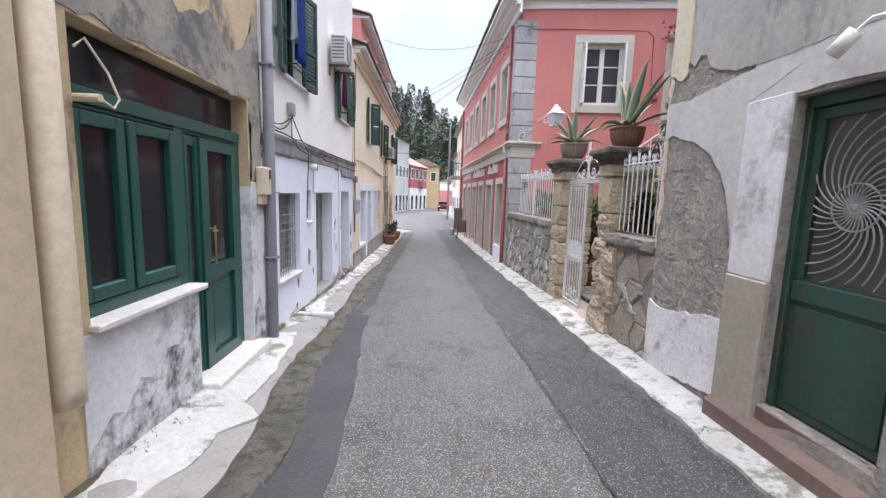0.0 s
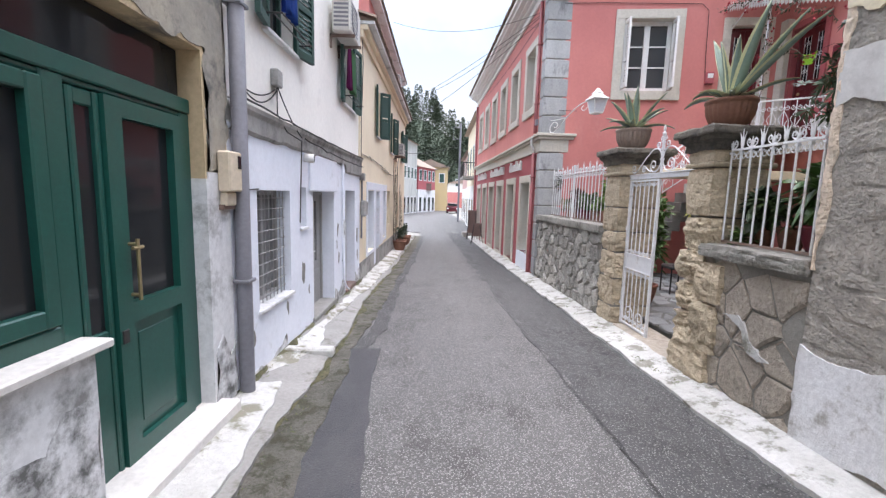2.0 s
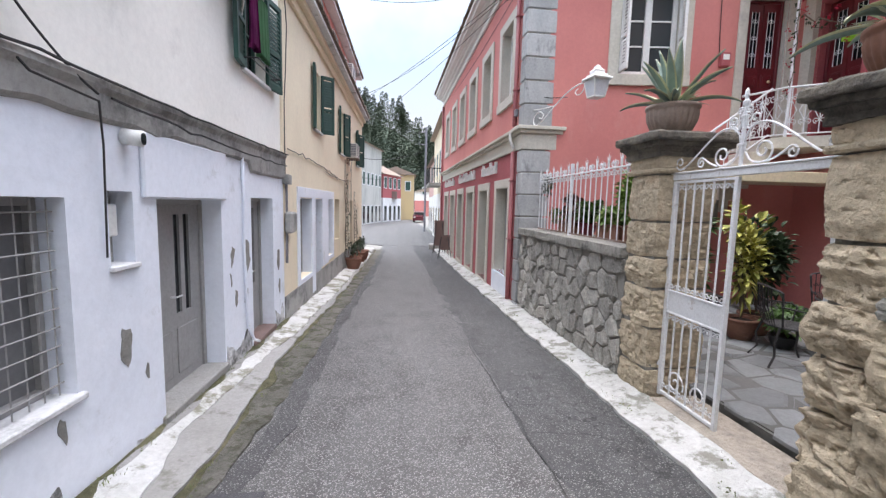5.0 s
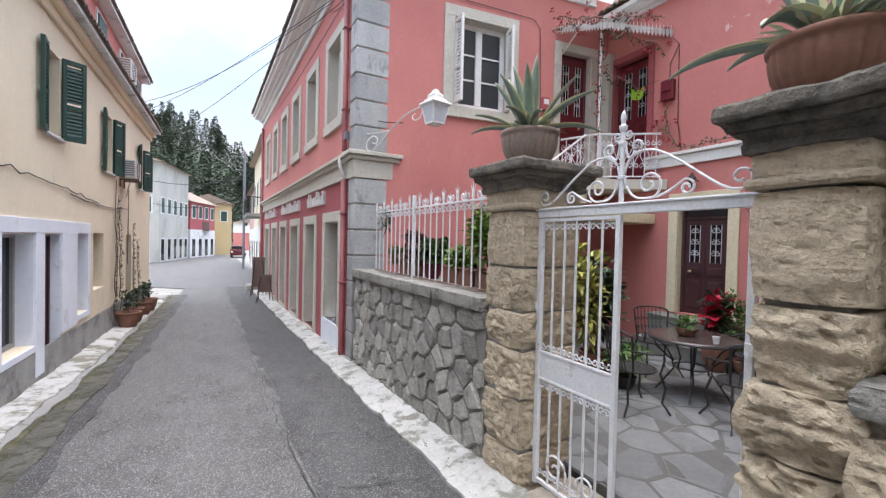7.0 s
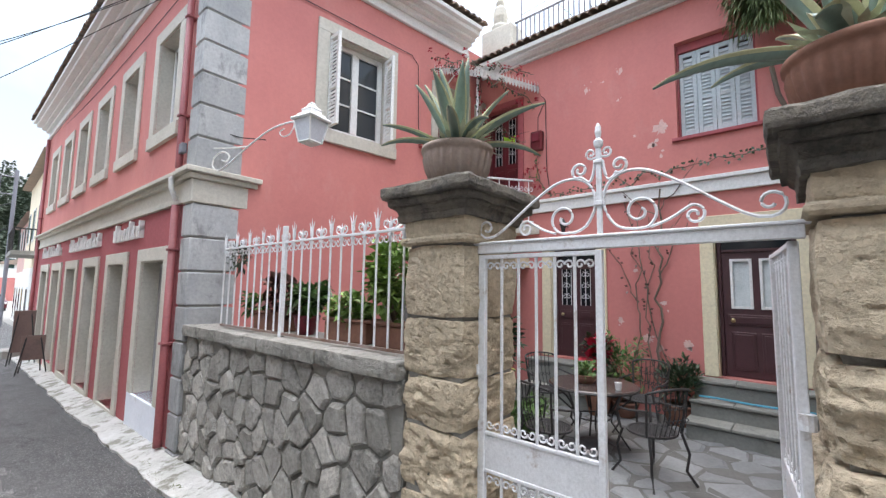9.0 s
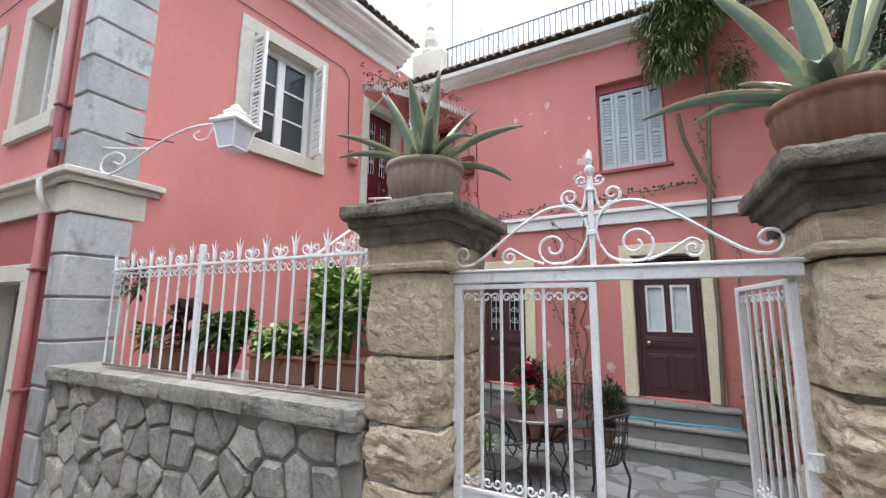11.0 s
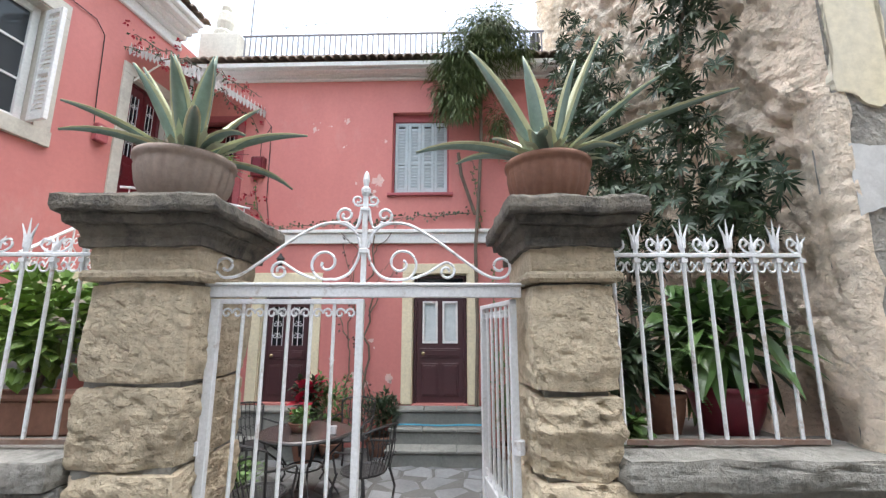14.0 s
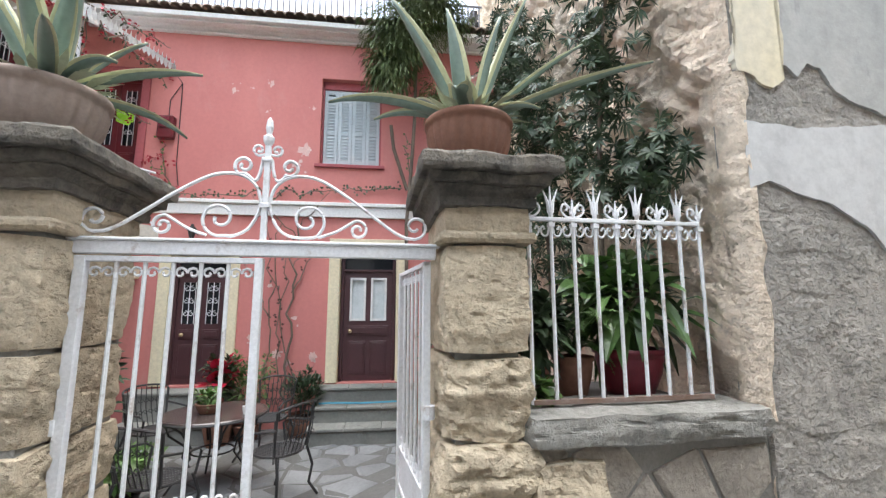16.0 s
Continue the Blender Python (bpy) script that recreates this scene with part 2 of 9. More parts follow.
OFFWHITE = surface("offwhite_plaster", (0.88, 0.86, 0.81), (0.8, 0.78, 0.73), (0.45, 0.44, 0.41), 0.9, 16, 0.9, bump=0.2, stain_at=0.57, stain_amount=0.45, edge=0.18, streak=0.75, grit=(0.9, 1.03))
CREAM = surface("cream_plaster", (0.84, 0.74, 0.56), (0.78, 0.68, 0.51), (0.44, 0.39, 0.3), 0.9, 16, 0.9, bump=0.2, stain_at=0.58, stain_amount=0.45, edge=0.18, streak=0.75, grit=(0.9, 1.03))
PINK = surface("pink_plaster", (0.6, 0.225, 0.2), (0.52, 0.185, 0.17), (0.58, 0.31, 0.28), 0.8, 16, 0.88, bump=0.2, stain_at=0.56, stain_amount=0.45, edge=0.18, streak=0.5, grit=(0.9, 1.03))
ROSE = surface("rose_red_plaster", (0.4, 0.105, 0.115), (0.36, 0.09, 0.1), (0.33, 0.12, 0.12), 0.7, 20, 0.88, bump=0.25)
PEELED = surface("bare_patch", (0.7, 0.52, 0.48), (0.66, 0.4, 0.36), None, 5, 30, 0.9)
SURROUND = surface("limestone_surround", (0.6, 0.57, 0.5), (0.52, 0.49, 0.42), (0.33, 0.31, 0.27), 1.2, 24, 0.85, bump=0.25, stain_at=0.6, stain_amount=0.5)
QUOIN = surface("grey_quoin_stone", (0.46, 0.465, 0.46), (0.35, 0.36, 0.365), (0.15, 0.15, 0.15), 2.2, 26, 0.85, bump=0.5, spread=0.2, stain_at=0.54, stain_amount=0.65, streak=0.5)
WHITE_PAINT = surface("white_paint", (0.8, 0.8, 0.78), (0.72, 0.72, 0.7), (0.45, 0.42, 0.38), 1.5, 30, 0.55, bump=0.1, stain_at=0.64, stain_amount=0.4)
CREAM_PAINT = surface("cream_paint", (0.76, 0.68, 0.48), (0.7, 0.62, 0.44), (0.5, 0.44, 0.33), 1.5, 26, 0.8, bump=0.2, stain_at=0.63)
IRON_WHITE = surface("white_painted_iron", (0.76, 0.77, 0.79), (0.66, 0.67, 0.68), (0.25, 0.15, 0.09), 3.0, 60, 0.5, bump=0.3, depth=0.004, stain_at=0.575, stain_amount=0.75)
IRON_BLACK = surface("black_iron", (0.02, 0.02, 0.022), (0.035, 0.033, 0.032), None, 4, 50, 0.5, bump=0.2)
IRON_RUST = surface("rusty_iron", (0.16, 0.09, 0.06), (0.25, 0.2, 0.18), (0.5, 0.5, 0.5), 4, 50, 0.8)
RUBBLE = surface("grey_rubble_stone", (0.47, 0.45, 0.41), (0.33, 0.315, 0.285), (0.13, 0.13, 0.12), 5.0, 24, 0.92, bump=1.0, depth=0.045, grit=(0.5, 1.25), spread=0.33, stain_at=0.58, stain_amount=0.6)
MORTAR = surface("rubble_mortar", (0.27, 0.26, 0.235), (0.22, 0.21, 0.19), (0.15, 0.15, 0.14), 3, 40, 0.95, bump=0.8, depth=0.015)
SANDSTONE = surface("yellow_sandstone", (0.6, 0.5, 0.36), (0.47, 0.39, 0.28), (0.18, 0.155, 0.11), 2.8, 24, 0.93, bump=0.9, depth=0.03, grit=(0.55, 1.15), spread=0.1, stain_at=0.57, stain_amount=0.5, pits=0.007)
CAPSTONE = surface("dark_weathered_capstone", (0.2, 0.175, 0.14), (0.1, 0.092, 0.08), (0.04, 0.04, 0.038), 3.5, 22, 0.93, bump=1.0, depth=0.04, stain_at=0.5, grit=(0.5, 1.3))
COPING = surface("grey_coping", (0.34, 0.325, 0.295), (0.24, 0.23, 0.205), (0.1, 0.1, 0.09), 2.6, 24, 0.93, bump=1.0, depth=0.03, stain_at=0.52, grit=(0.6, 1.2))
ROCK = surface("rough_pale_masonry", (0.9, 0.73, 0.57), (0.78, 0.66, 0.53), (0.4, 0.34, 0.28), 2.6, 13, 0.95, bump=1.0, depth=0.06, stain_at=0.57, stain_amount=0.7, pits=0.015)
OLD_RENDER = surface("rough_brown_render", (0.42, 0.385, 0.34), (0.32, 0.3, 0.27), (0.52, 0.5, 0.47), 2.6, 14, 0.95, bump=1.0, depth=0.05, stain_at=0.6, stain_amount=0.6, edge=0.08, grit=(0.5, 1.2), pits=0.012)
SMOOTH_GREY = surface("smooth_grey_render", (0.58, 0.575, 0.56), (0.5, 0.495, 0.485), (0.36, 0.35, 0.34), 1.2, 14, 0.9, bump=0.25, stain_at=0.58, stain_amount=0.6)
STAINED_GREY = surface("stained_grey_render", (0.46, 0.45, 0.42), (0.32, 0.325, 0.31), (0.12, 0.125, 0.13), 1.1, 12, 0.9, bump=0.3, stain_at=0.52, stain_amount=0.7, streak=0.35)
PALE_YELLOW = surface("pale_yellow_plaster", (0.68, 0.6, 0.42), (0.62, 0.57, 0.46), (0.5, 0.49, 0.46), 1.6, 16, 0.9, bump=0.25, stain_at=0.5, stain_amount=0.8, edge=0.2, streak=0.4)
GREEN_PAINT = surface("dark_green_paint", (0.012, 0.088, 0.07), (0.01, 0.075, 0.06), None, 0.8, 40, 0.35, bump=0.06, coat=0.2)
GREEN_METAL = surface("dull_green_metal", (0.028, 0.075, 0.06), (0.02, 0.05, 0.042), (0.06, 0.055, 0.045), 2.2, 30, 0.5, bump=0.15, stain_at=0.52, stain_amount=0.7, streak=0.5)
GREEN_SHUTTER = surface("green_shutter_paint", (0.014, 0.065, 0.05), (0.02, 0.055, 0.045), None, 2, 30, 0.55, bump=0.15)
GREY_DOOR = surface("grey_door_paint", (0.33, 0.325, 0.32), (0.28, 0.275, 0.27), (0.2, 0.19, 0.18), 1.5, 24, 0.6, bump=0.15)
MAROON = surface("maroon_door_paint", (0.075, 0.03, 0.035), (0.06, 0.025, 0.028), None, 2, 30, 0.4, bump=0.12)
RED_DOOR = surface("dark_red_door_paint", (0.14, 0.012, 0.018), (0.11, 0.01, 0.015), None, 2, 30, 0.35, bump=0.1)
GLASS_DARK = glass_pane("dark_window_glass")
GLASS_SKY = glass_pane("window_glass", (0.05, 0.055, 0.06))
CURTAIN = surface("net_curtain", (0.66, 0.7, 0.7), (0.55, 0.6, 0.6), None, 8, 60, 0.9, bump=0.3)
SLATE = surface("grey_paving_slab", (0.2, 0.21, 0.215), (0.145, 0.15, 0.155), (0.15, 0.16, 0.15), 2.2, 26, 0.7, bump=0.4, spread=0.2)
SLATE_JOINT = surface("paving_joint", (0.12, 0.12, 0.115), (0.09, 0.09, 0.085), None, 3, 30, 0.95)
STEP_STONE = surface("step_stone", (0.24, 0.24, 0.22), (0.17, 0.175, 0.16), (0.1, 0.1, 0.09), 3, 26, 0.9, bump=0.5)
TERRACOTTA = surface("terracotta", (0.25, 0.12, 0.08), (0.19, 0.092, 0.063), (0.33, 0.22, 0.165), 3, 30, 0.85, bump=0.25, stain_at=0.6, stain_amount=0.5)
TERRACOTTA_PALE = surface("pale_weathered_terracotta", (0.34, 0.265, 0.225), (0.28, 0.215, 0.18), (0.38, 0.33, 0.29), 3, 30, 0.9, bump=0.25, stain_at=0.56, stain_amount=0.5)
ROOF_TILE = surface("roof_tile", (0.36, 0.27, 0.21), (0.28, 0.23, 0.19), (0.15, 0.14, 0.12), 2.2, 20, 0.9, bump=0.5, spread=0.25)
RED_PLASTIC = surface("red_plastic", (0.16, 0.012, 0.026), (0.13, 0.01, 0.022), None, 2, 30, 0.4)
GREY_PIPE = surface("grey_pipe_paint", (0.2, 0.2, 0.23), (0.17, 0.17, 0.19), None, 1.5, 30, 0.5, bump=0.1)
BEIGE_PIPE = surface("beige_pipe_paint", (0.68, 0.58, 0.44), (0.62, 0.53, 0.4), None, 1.0, 20, 0.6, bump=0.1)
PINK_PIPE = surface("rose_pipe_paint", (0.3, 0.085, 0.09), (0.26, 0.075, 0.08), None, 1.5, 30, 0.55, bump=0.1)
MARBLE = surface("white_marble", (0.75, 0.73, 0.7), (0.64, 0.62, 0.59), (0.42, 0.4, 0.37), 2.2, 18, 0.5, bump=0.15)
CABLE = surface("black_cable", (0.02, 0.02, 0.02), None, None, 3, 30, 0.6, bump=0)
AC_WHITE = surface("offwhite_casing", (0.62, 0.6, 0.56), (0.56, 0.54, 0.5), None, 2, 30, 0.5, bump=0.05)
BROWN_STEP = surface("brown_painted_step", (0.2, 0.135, 0.12), (0.16, 0.11, 0.1), (0.1, 0.08, 0.07), 1.8, 24, 0.8, bump=0.3)
SOIL = surface("soil", (0.05, 0.035, 0.025), None, None, 8, 40, 1.0, bump=0.8)
BARK = surface("bark", (0.2, 0.16, 0.12), (0.13, 0.1, 0.08), None, 6, 40, 0.95, bump=0.8)
# near-black colour stands in for the lack of light inside the houses
UNLIT_INTERIOR = surface("interior_dark_as_unlit", (0.05, 0.045, 0.045), (0.035, 0.032, 0.03), None, 1, 20, 0.9)


def leaf_stuff(name, a, b, spread=0.35, rough=0.5):
    m = surface(name, a, b, None, 3.0, 30, rough, bump=0.1, spread=spread)
    p = m.node_tree.nodes["Principled BSDF"]
    p.inputs["Transmission Weight"].default_value = 0.0
    p.inputs["Subsurface Weight"].default_value = 0.0
    return m


LEAF_DARK = leaf_stuff("dark_green_leaf", (0.03, 0.055, 0.028), (0.05, 0.085, 0.035))
LEAF_MID = leaf_stuff("green_leaf", (0.1, 0.19, 0.045), (0.07, 0.14, 0.035))
LEAF_LIGHT = leaf_stuff("bright_green_leaf", (0.2, 0.32, 0.065), (0.12, 0.22, 0.045), 0.45)
LEAF_BROAD = leaf_stuff("broad_dark_leaf", (0.055, 0.12, 0.03), (0.09, 0.17, 0.045), 0.4, 0.35)
LEAF_YELLOW = leaf_stuff("yellow_green_leaf", (0.45, 0.42, 0.1), (0.25, 0.28, 0.06))
LEAF_DRY = leaf_stuff("fine_needle_leaf", (0.09, 0.14, 0.045), (0.15, 0.19, 0.065))
# far leaf colour is paled and greyed to stand in for distance haze
LEAF_FAR = leaf_stuff("haze_paled_tree_leaf", (0.14, 0.17, 0.125), (0.1, 0.13, 0.1), 0.25, 1.0)
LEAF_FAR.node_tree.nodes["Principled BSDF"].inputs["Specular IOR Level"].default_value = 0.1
LEAF_RED = leaf_stuff("red_flower", (0.5, 0.01, 0.03), (0.4, 0.01, 0.05))
AGAVE_GREEN = leaf_stuff("agave_blade", (0.15, 0.22, 0.185), (0.2, 0.27, 0.22), 0.2, 0.45)
AGAVE_EDGE = leaf_stuff("agave_blade_edge", (0.5, 0.5, 0.3), (0.42, 0.42, 0.24), 0.2, 0.45)
AGAVE_PALE = leaf_stuff("pale_agave_blade", (0.5, 0.55, 0.4), (0.42, 0.48, 0.32), 0.15, 0.45)
RUSSET = leaf_stuff("russet_leaf", (0.12, 0.03, 0.03), (0.08, 0.05, 0.03), 0.3)

# ---------------------------------------------------------------- building helpers
LEFT_X, BACK_X = -1.975, 7.45
RIGHT = pose(2.1875, 11.81, 0, 0, 0, 2.1)
# each maps (along the wall, out of the wall, up) to the world
W_LEFT = Matrix(((0, 1, 0, LEFT_X), (1, 0, 0, 0), (0, 0, 1, 0), (0, 0, 0, 1)))
W_RIGHT = RIGHT @ Matrix(((0, -1, 0, 0), (1, 0, 0, 0), (0, 0, 1, 0), (0, 0, 0, 1)))
W_BACK = Matrix(((0, -1, 0, BACK_X), (1, 0, 0, 0), (0, 0, 1, 0), (0, 0, 0, 1)))
W_SIDE = pose(2.2, 11.85, 0, 0, 0, -6) @ Matrix(((1, 0, 0, -2.2), (0, -1, 0, 0), (0, 0, 1, 0), (0, 0, 0, 1)))
ID = Matrix.Identity(4)


def street_z(y):
    """Height of the road along the street: it falls gently away."""
    if y < 12:
        return 0.175 - 0.027 * y
    return -0.149 - 0.37 * (1 - math.exp(-(y - 12) * 0.073))


def link_mesh(name, bm, mat, m=ID):
    if m != ID:
        bmesh.ops.transform(bm, matrix=m, verts=bm.verts)
    bmesh.ops.recalc_face_normals(bm, faces=bm.faces)
    me = bpy.data.meshes.new(name)
    bm.to_mesh(me)
    bm.free()
    me.materials.append(mat)
    return me


def part(name, bm, mat, parent=None, label="", m=ID, smooth=False):
    me = link_mesh(name, bm, mat, m)
    if smooth:
        me.polygons.foreach_set("use_smooth", [True] * len(me.polygons))
    ob = new(name, me)
    if parent:
        ob.parent = parent
        ob.matrix_parent_inverse = parent.matrix_world.inverted()
    if label:
        ob["label"] = label
    return ob


def thing(name, label, category, at=(0, 0, 0), group=""):
    e = new(name)
    e.empty_display_size = 0.1
    e.matrix_world = Matrix.Translation(at)
    return tagged(e, label, category, group)


def setting(name, bm, mat, label, category, m=ID, smooth=False):
    return tagged(part(name, bm, mat, None, "", m, smooth), label, category, "", "structure")


def box(bm, a, b, bevel=0.0):
    """A block between two corners, added to bm."""
    lo, hi = [min(p, q) for p, q in zip(a, b)], [max(p, q) for p, q in zip(a, b)]
    got = bmesh.ops.create_cube(bm, size=1, matrix=Matrix.Translation([(p + q) / 2 for p, q in zip(lo, hi)]) @ Matrix.Diagonal((*[q - p for p, q in zip(lo, hi)], 1)))
    if bevel:
        edges = {e for v in got["verts"] for e in v.link_edges}
        bmesh.ops.bevel(bm, geom=list(edges), offset=bevel, segments=1, affect="EDGES")
    return bm


def boxes(*pairs, bevel=0.0):
    bm = bmesh.new()
    for a, b in pairs:
        box(bm, a, b, bevel)
    return bm


def block(a, b, bevel=0.0):
    return box(bmesh.new(), a, b, bevel)


def wall_mesh(a0, a1, z0, z1, holes=(), thick=0.3, tops=None):
    """A wall slab in wall coordinates, front at 0 and back at -thick, with holes (a0, a1, z0, z1) cut through."""
    bm = bmesh.new()
    sa = sorted({a0, a1, *[h[0] for h in holes], *[h[1] for h in holes]})
    sz = sorted({z0, z1, *[h[2] for h in holes], *[h[3] for h in holes]})
    sa, sz = [a for a in sa if a0 <= a <= a1], [z for z in sz if z0 <= z <= z1]

    def solid(i, j):
        if i < 0 or j < 0 or i >= len(sa) - 1 or j >= len(sz) - 1:
            return False
        ca, cz = (sa[i] + sa[i + 1]) / 2, (sz[j] + sz[j + 1]) / 2
        return not any(h[0] < ca < h[1] and h[2] < cz < h[3] for h in holes)

    cache = {}

    def v(i, j, k):
        if (i, j, k) not in cache:
            cache[i, j, k] = bm.verts.new((sa[i], -thick * k, sz[j]))
        return cache[i, j, k]

    for i in range(len(sa) - 1):
        for j in range(len(sz) - 1):
            if not solid(i, j):
                continue
            bm.faces.new((v(i, j, 0), v(i + 1, j, 0), v(i + 1, j + 1, 0), v(i, j + 1, 0)))
            bm.faces.new((v(i, j, 1), v(i, j + 1, 1), v(i + 1, j + 1, 1), v(i + 1, j, 1)))
            for di, dj, p, q in ((-1, 0, (i, j), (i, j + 1)), (1, 0, (i + 1, j), (i + 1, j + 1)), (0, -1, (i, j), (i + 1, j)), (0, 1, (i, j + 1), (i + 1, j + 1))):
                if not solid(i + di, j + dj):
                    bm.faces.new((v(*p, 0), v(*q, 0), v(*q, 1), v(*p, 1)))
    return bm


def tube(bm, pts, r, sides=6, r_end=None, caps=True):
    """A round bar along points."""
    pts = [Vector(p) for p in pts]
    rings = []
    for i, p in enumerate(pts):
        d = (pts[min(i + 1, len(pts) - 1)] - pts[max(i - 1, 0)]).normalized()
        if d.length < 0.5:
            d = Vector((0, 0, 1))
        ref = Vector((0, 0, 1)) if abs(d.z) < 0.9 else Vector((1, 0, 0))
        s = d.cross(ref).normalized()
        w = s.cross(d)
        rr = r if r_end is None else r + (r_end - r) * i / max(1, len(pts) - 1)
        rings.append([bm.verts.new(p + rr * (math.cos(k * math.tau / sides) * s + math.sin(k * math.tau / sides) * w)) for k in range(sides)])
    for a, b in zip(rings, rings[1:]):
        for k in range(sides):
            bm.faces.new((a[k], a[(k + 1) % sides], b[(k + 1) % sides], b[k]))
    if caps:
        bm.faces.new(rings[0])
        bm.faces.new(rings[-1])
    return bm


def tubes(*lines, r=0.01, sides=6):
    bm = bmesh.new()
    for pts in lines:
        tube(bm, pts, r, sides)
    return bm


def lathe(profile, sides=24, flute=0.0, flutes=0, bm=None, at=(0, 0, 0), ribbed=None):
    """A turned shape from (radius, height) pairs; flute makes vertical ribs."""
    bm = bm or bmesh.new()
    rings = []
    for i, (r, z) in enumerate(profile):
        ring = []
        for k in range(sides):
            a = k * math.tau / sides
            rr = r * (1 + flute * (ribbed[i] if ribbed else 1.0) * math.cos(flutes * a)) if flutes else r
            ring.append(bm.verts.new((at[0] + rr * math.cos(a), at[1] + rr * math.sin(a), at[2] + z)))
        rings.append(ring)
    for a, b in zip(rings, rings[1:]):
        for k in range(sides):
            bm.faces.new((a[k], a[(k + 1) % sides], b[(k + 1) % sides], b[k]))
    bm.faces.new(rings[0])
    bm.faces.new(rings[-1])
    return bm


def scroll(a, z, r0, start, turns, d=0.0, n=18, end=0.25):
    """A flat spiral of points in wall coordinates, from its outer end inwards."""
    return [(a + r0 * (1 - (1 - end) * i / n) * math.cos(radians(start) + turns * math.tau * i / n), d,
             z + r0 * (1 - (1 - end) * i / n) * math.sin(radians(start) + turns * math.tau * i / n)) for i in range(n + 1)]


def spline(pts, k=5):
    """Points on a smooth curve through pts."""
    v = [Vector(p) for p in pts]
    got = []
    for i in range(len(v) - 1):
        a, b, c, d = v[max(i - 1, 0)], v[i], v[i + 1], v[min(i + 2, len(v) - 1)]
        for j in range(k):
            t = j / k
            got.append(0.5 * (2 * b + (c - a) * t + (2 * a - 5 * b + 4 * c - d) * t * t + (3 * b - a - 3 * c + d) * t ** 3))
    return got + [v[-1]]


def rough(bm, amount, scale, seed=0.0):
    """Uneven relief on the vertices of a mesh."""
    off = Vector((seed * 7.1, seed * 3.3, seed * 1.7))
    for v in bm.verts:
        v.co += amount * noise.noise_vector(v.co * scale + off)
    return bm

# ---------------------------------------------------------------- ground and road
YS = [-60, -30, -15] + [-10 + 0.5 * i for i in range(160)] + [72, 80, 100, 140, 200, 400, 900]


def strip(x0, x1, y0, y1, lift0, lift1=None, step=0.4, wob=0.0, seed=0.0, fall=0.35, across=5, skin=False):
    """A strip laid along the street between two lines, with wavering edges and a skirt into the ground."""
    bm = bmesh.new()
    lift1 = lift0 if lift1 is None else lift1
    n = max(2, int((y1 - y0) / step))
    rows = []
    for i in range(n + 1):
        y = y0 + (y1 - y0) * i / n
        l = (x0(y) if callable(x0) else x0) + wob * noise.noise((y * 1.3, seed, 0.5)) + wob * 0.6 * noise.noise((y * 5.3, seed, 2.5))
        r = (x1(y) if callable(x1) else x1) + wob * noise.noise((y * 1.3, seed + 9, 0.5)) + wob * 0.6 * noise.noise((y * 5.3, seed + 9, 2.5))
        z = street_z(y)
        row = []
        for k in range(across):
            f = k / (across - 1)
            x = l + (r - l) * f
            row.append(bm.verts.new((x, y, z + lift0 + (lift1 - lift0) * f + 0.012 * noise.noise((x * 2.0, y * 2.0, seed)))))
        row.insert(0, bm.verts.new((l, y, z - fall)))
        row.append(bm.verts.new((r, y, z - fall)))
        rows.append(row)
    for a, b in zip(rows, rows[1:]):
        for k in range(len(a) - 1):
            bm.faces.new((a[k], a[k + 1], b[k + 1], b[k]))
    bm.faces.new(rows[0])
    bm.faces.new(rows[-1])
    return bm


bm = bmesh.new()
rows = []
for y in YS:
    rows.append([bm.verts.new((x, y, street_z(y) - 0.03)) for x in (-900, -60, -12, -3, -1.5, 0, 1.5, 3, 12, 60, 900)])
for a, b in zip(rows, rows[1:]):
    for k in range(len(a) - 1):
        bm.faces.new((a[k], a[k + 1], b[k + 1], b[k]))
setting("ground", bm, CONCRETE, "grey concrete ground under the street and houses", "ground")


def right_x(y, v=0.0):
    """x of the line of the right-hand facades, v metres in from it."""
    return 2.1875 - math.tan(radians(2.1)) * (y - 11.81) + v




def along(y, stops):
    """Value at y between (y, value) stops."""
    if y <= stops[0][0]:
        return stops[0][1]
    for (y0, v0), (y1, v1) in zip(stops, stops[1:]):
        if y <= y1:
            return v0 + (v1 - v0) * (y - y0) / (y1 - y0)
    return stops[-1][1]


WHITE_EDGE = ((2.2, -1.62), (2.58, -1.47), (2.85, -1.5), (3.08, -1.26), (3.3, -1.5), (4.06, -1.56), (5.3, -1.71), (5.9, -1.7), (6.15, -1.6), (7.1, -1.75), (9.0, -1.74), (9.8, -1.64), (11, -1.62), (13, -1.58))
KERB_EDGE = ((2.2, -1.3), (3.0, -1.32), (4.1, -1.5), (5.4, -1.45), (7.2, -1.42), (7.8, -1.51), (9.0, -1.56), (12, -1.5))
GUTTER_EDGE = ((2.6, -0.97), (3.2, -0.98), (4.2, -1.14), (5.5, -1.17), (6.3, -1.27), (7.3, -1.19), (9.0, -1.22), (14, -1.2))
PATCH_EDGE = ((2.6, -0.6), (3.2, -0.66), (4.2, -0.76), (5.5, -0.88), (6.35, -0.92))
setting("road", strip(-1.3, lambda y: right_x(y) - 1.3, -12, 27, 0.0, 0.0, 0.5, 0.03, 1, across=9), ASPHALT, "worn grey asphalt lane with pale aggregate showing", "road")
setting("road_far", strip(lambda y: -1.4 - min(5.5, (y - 26.5) * 1.1), lambda y: right_x(y) - 0.2 + min(1.0, (y - 26.5) * 0.3), 26.5, 110, 0.004, None, 1.0, 0.05, 2), ASPHALT, "wide grey asphalt road past the bend", "road")
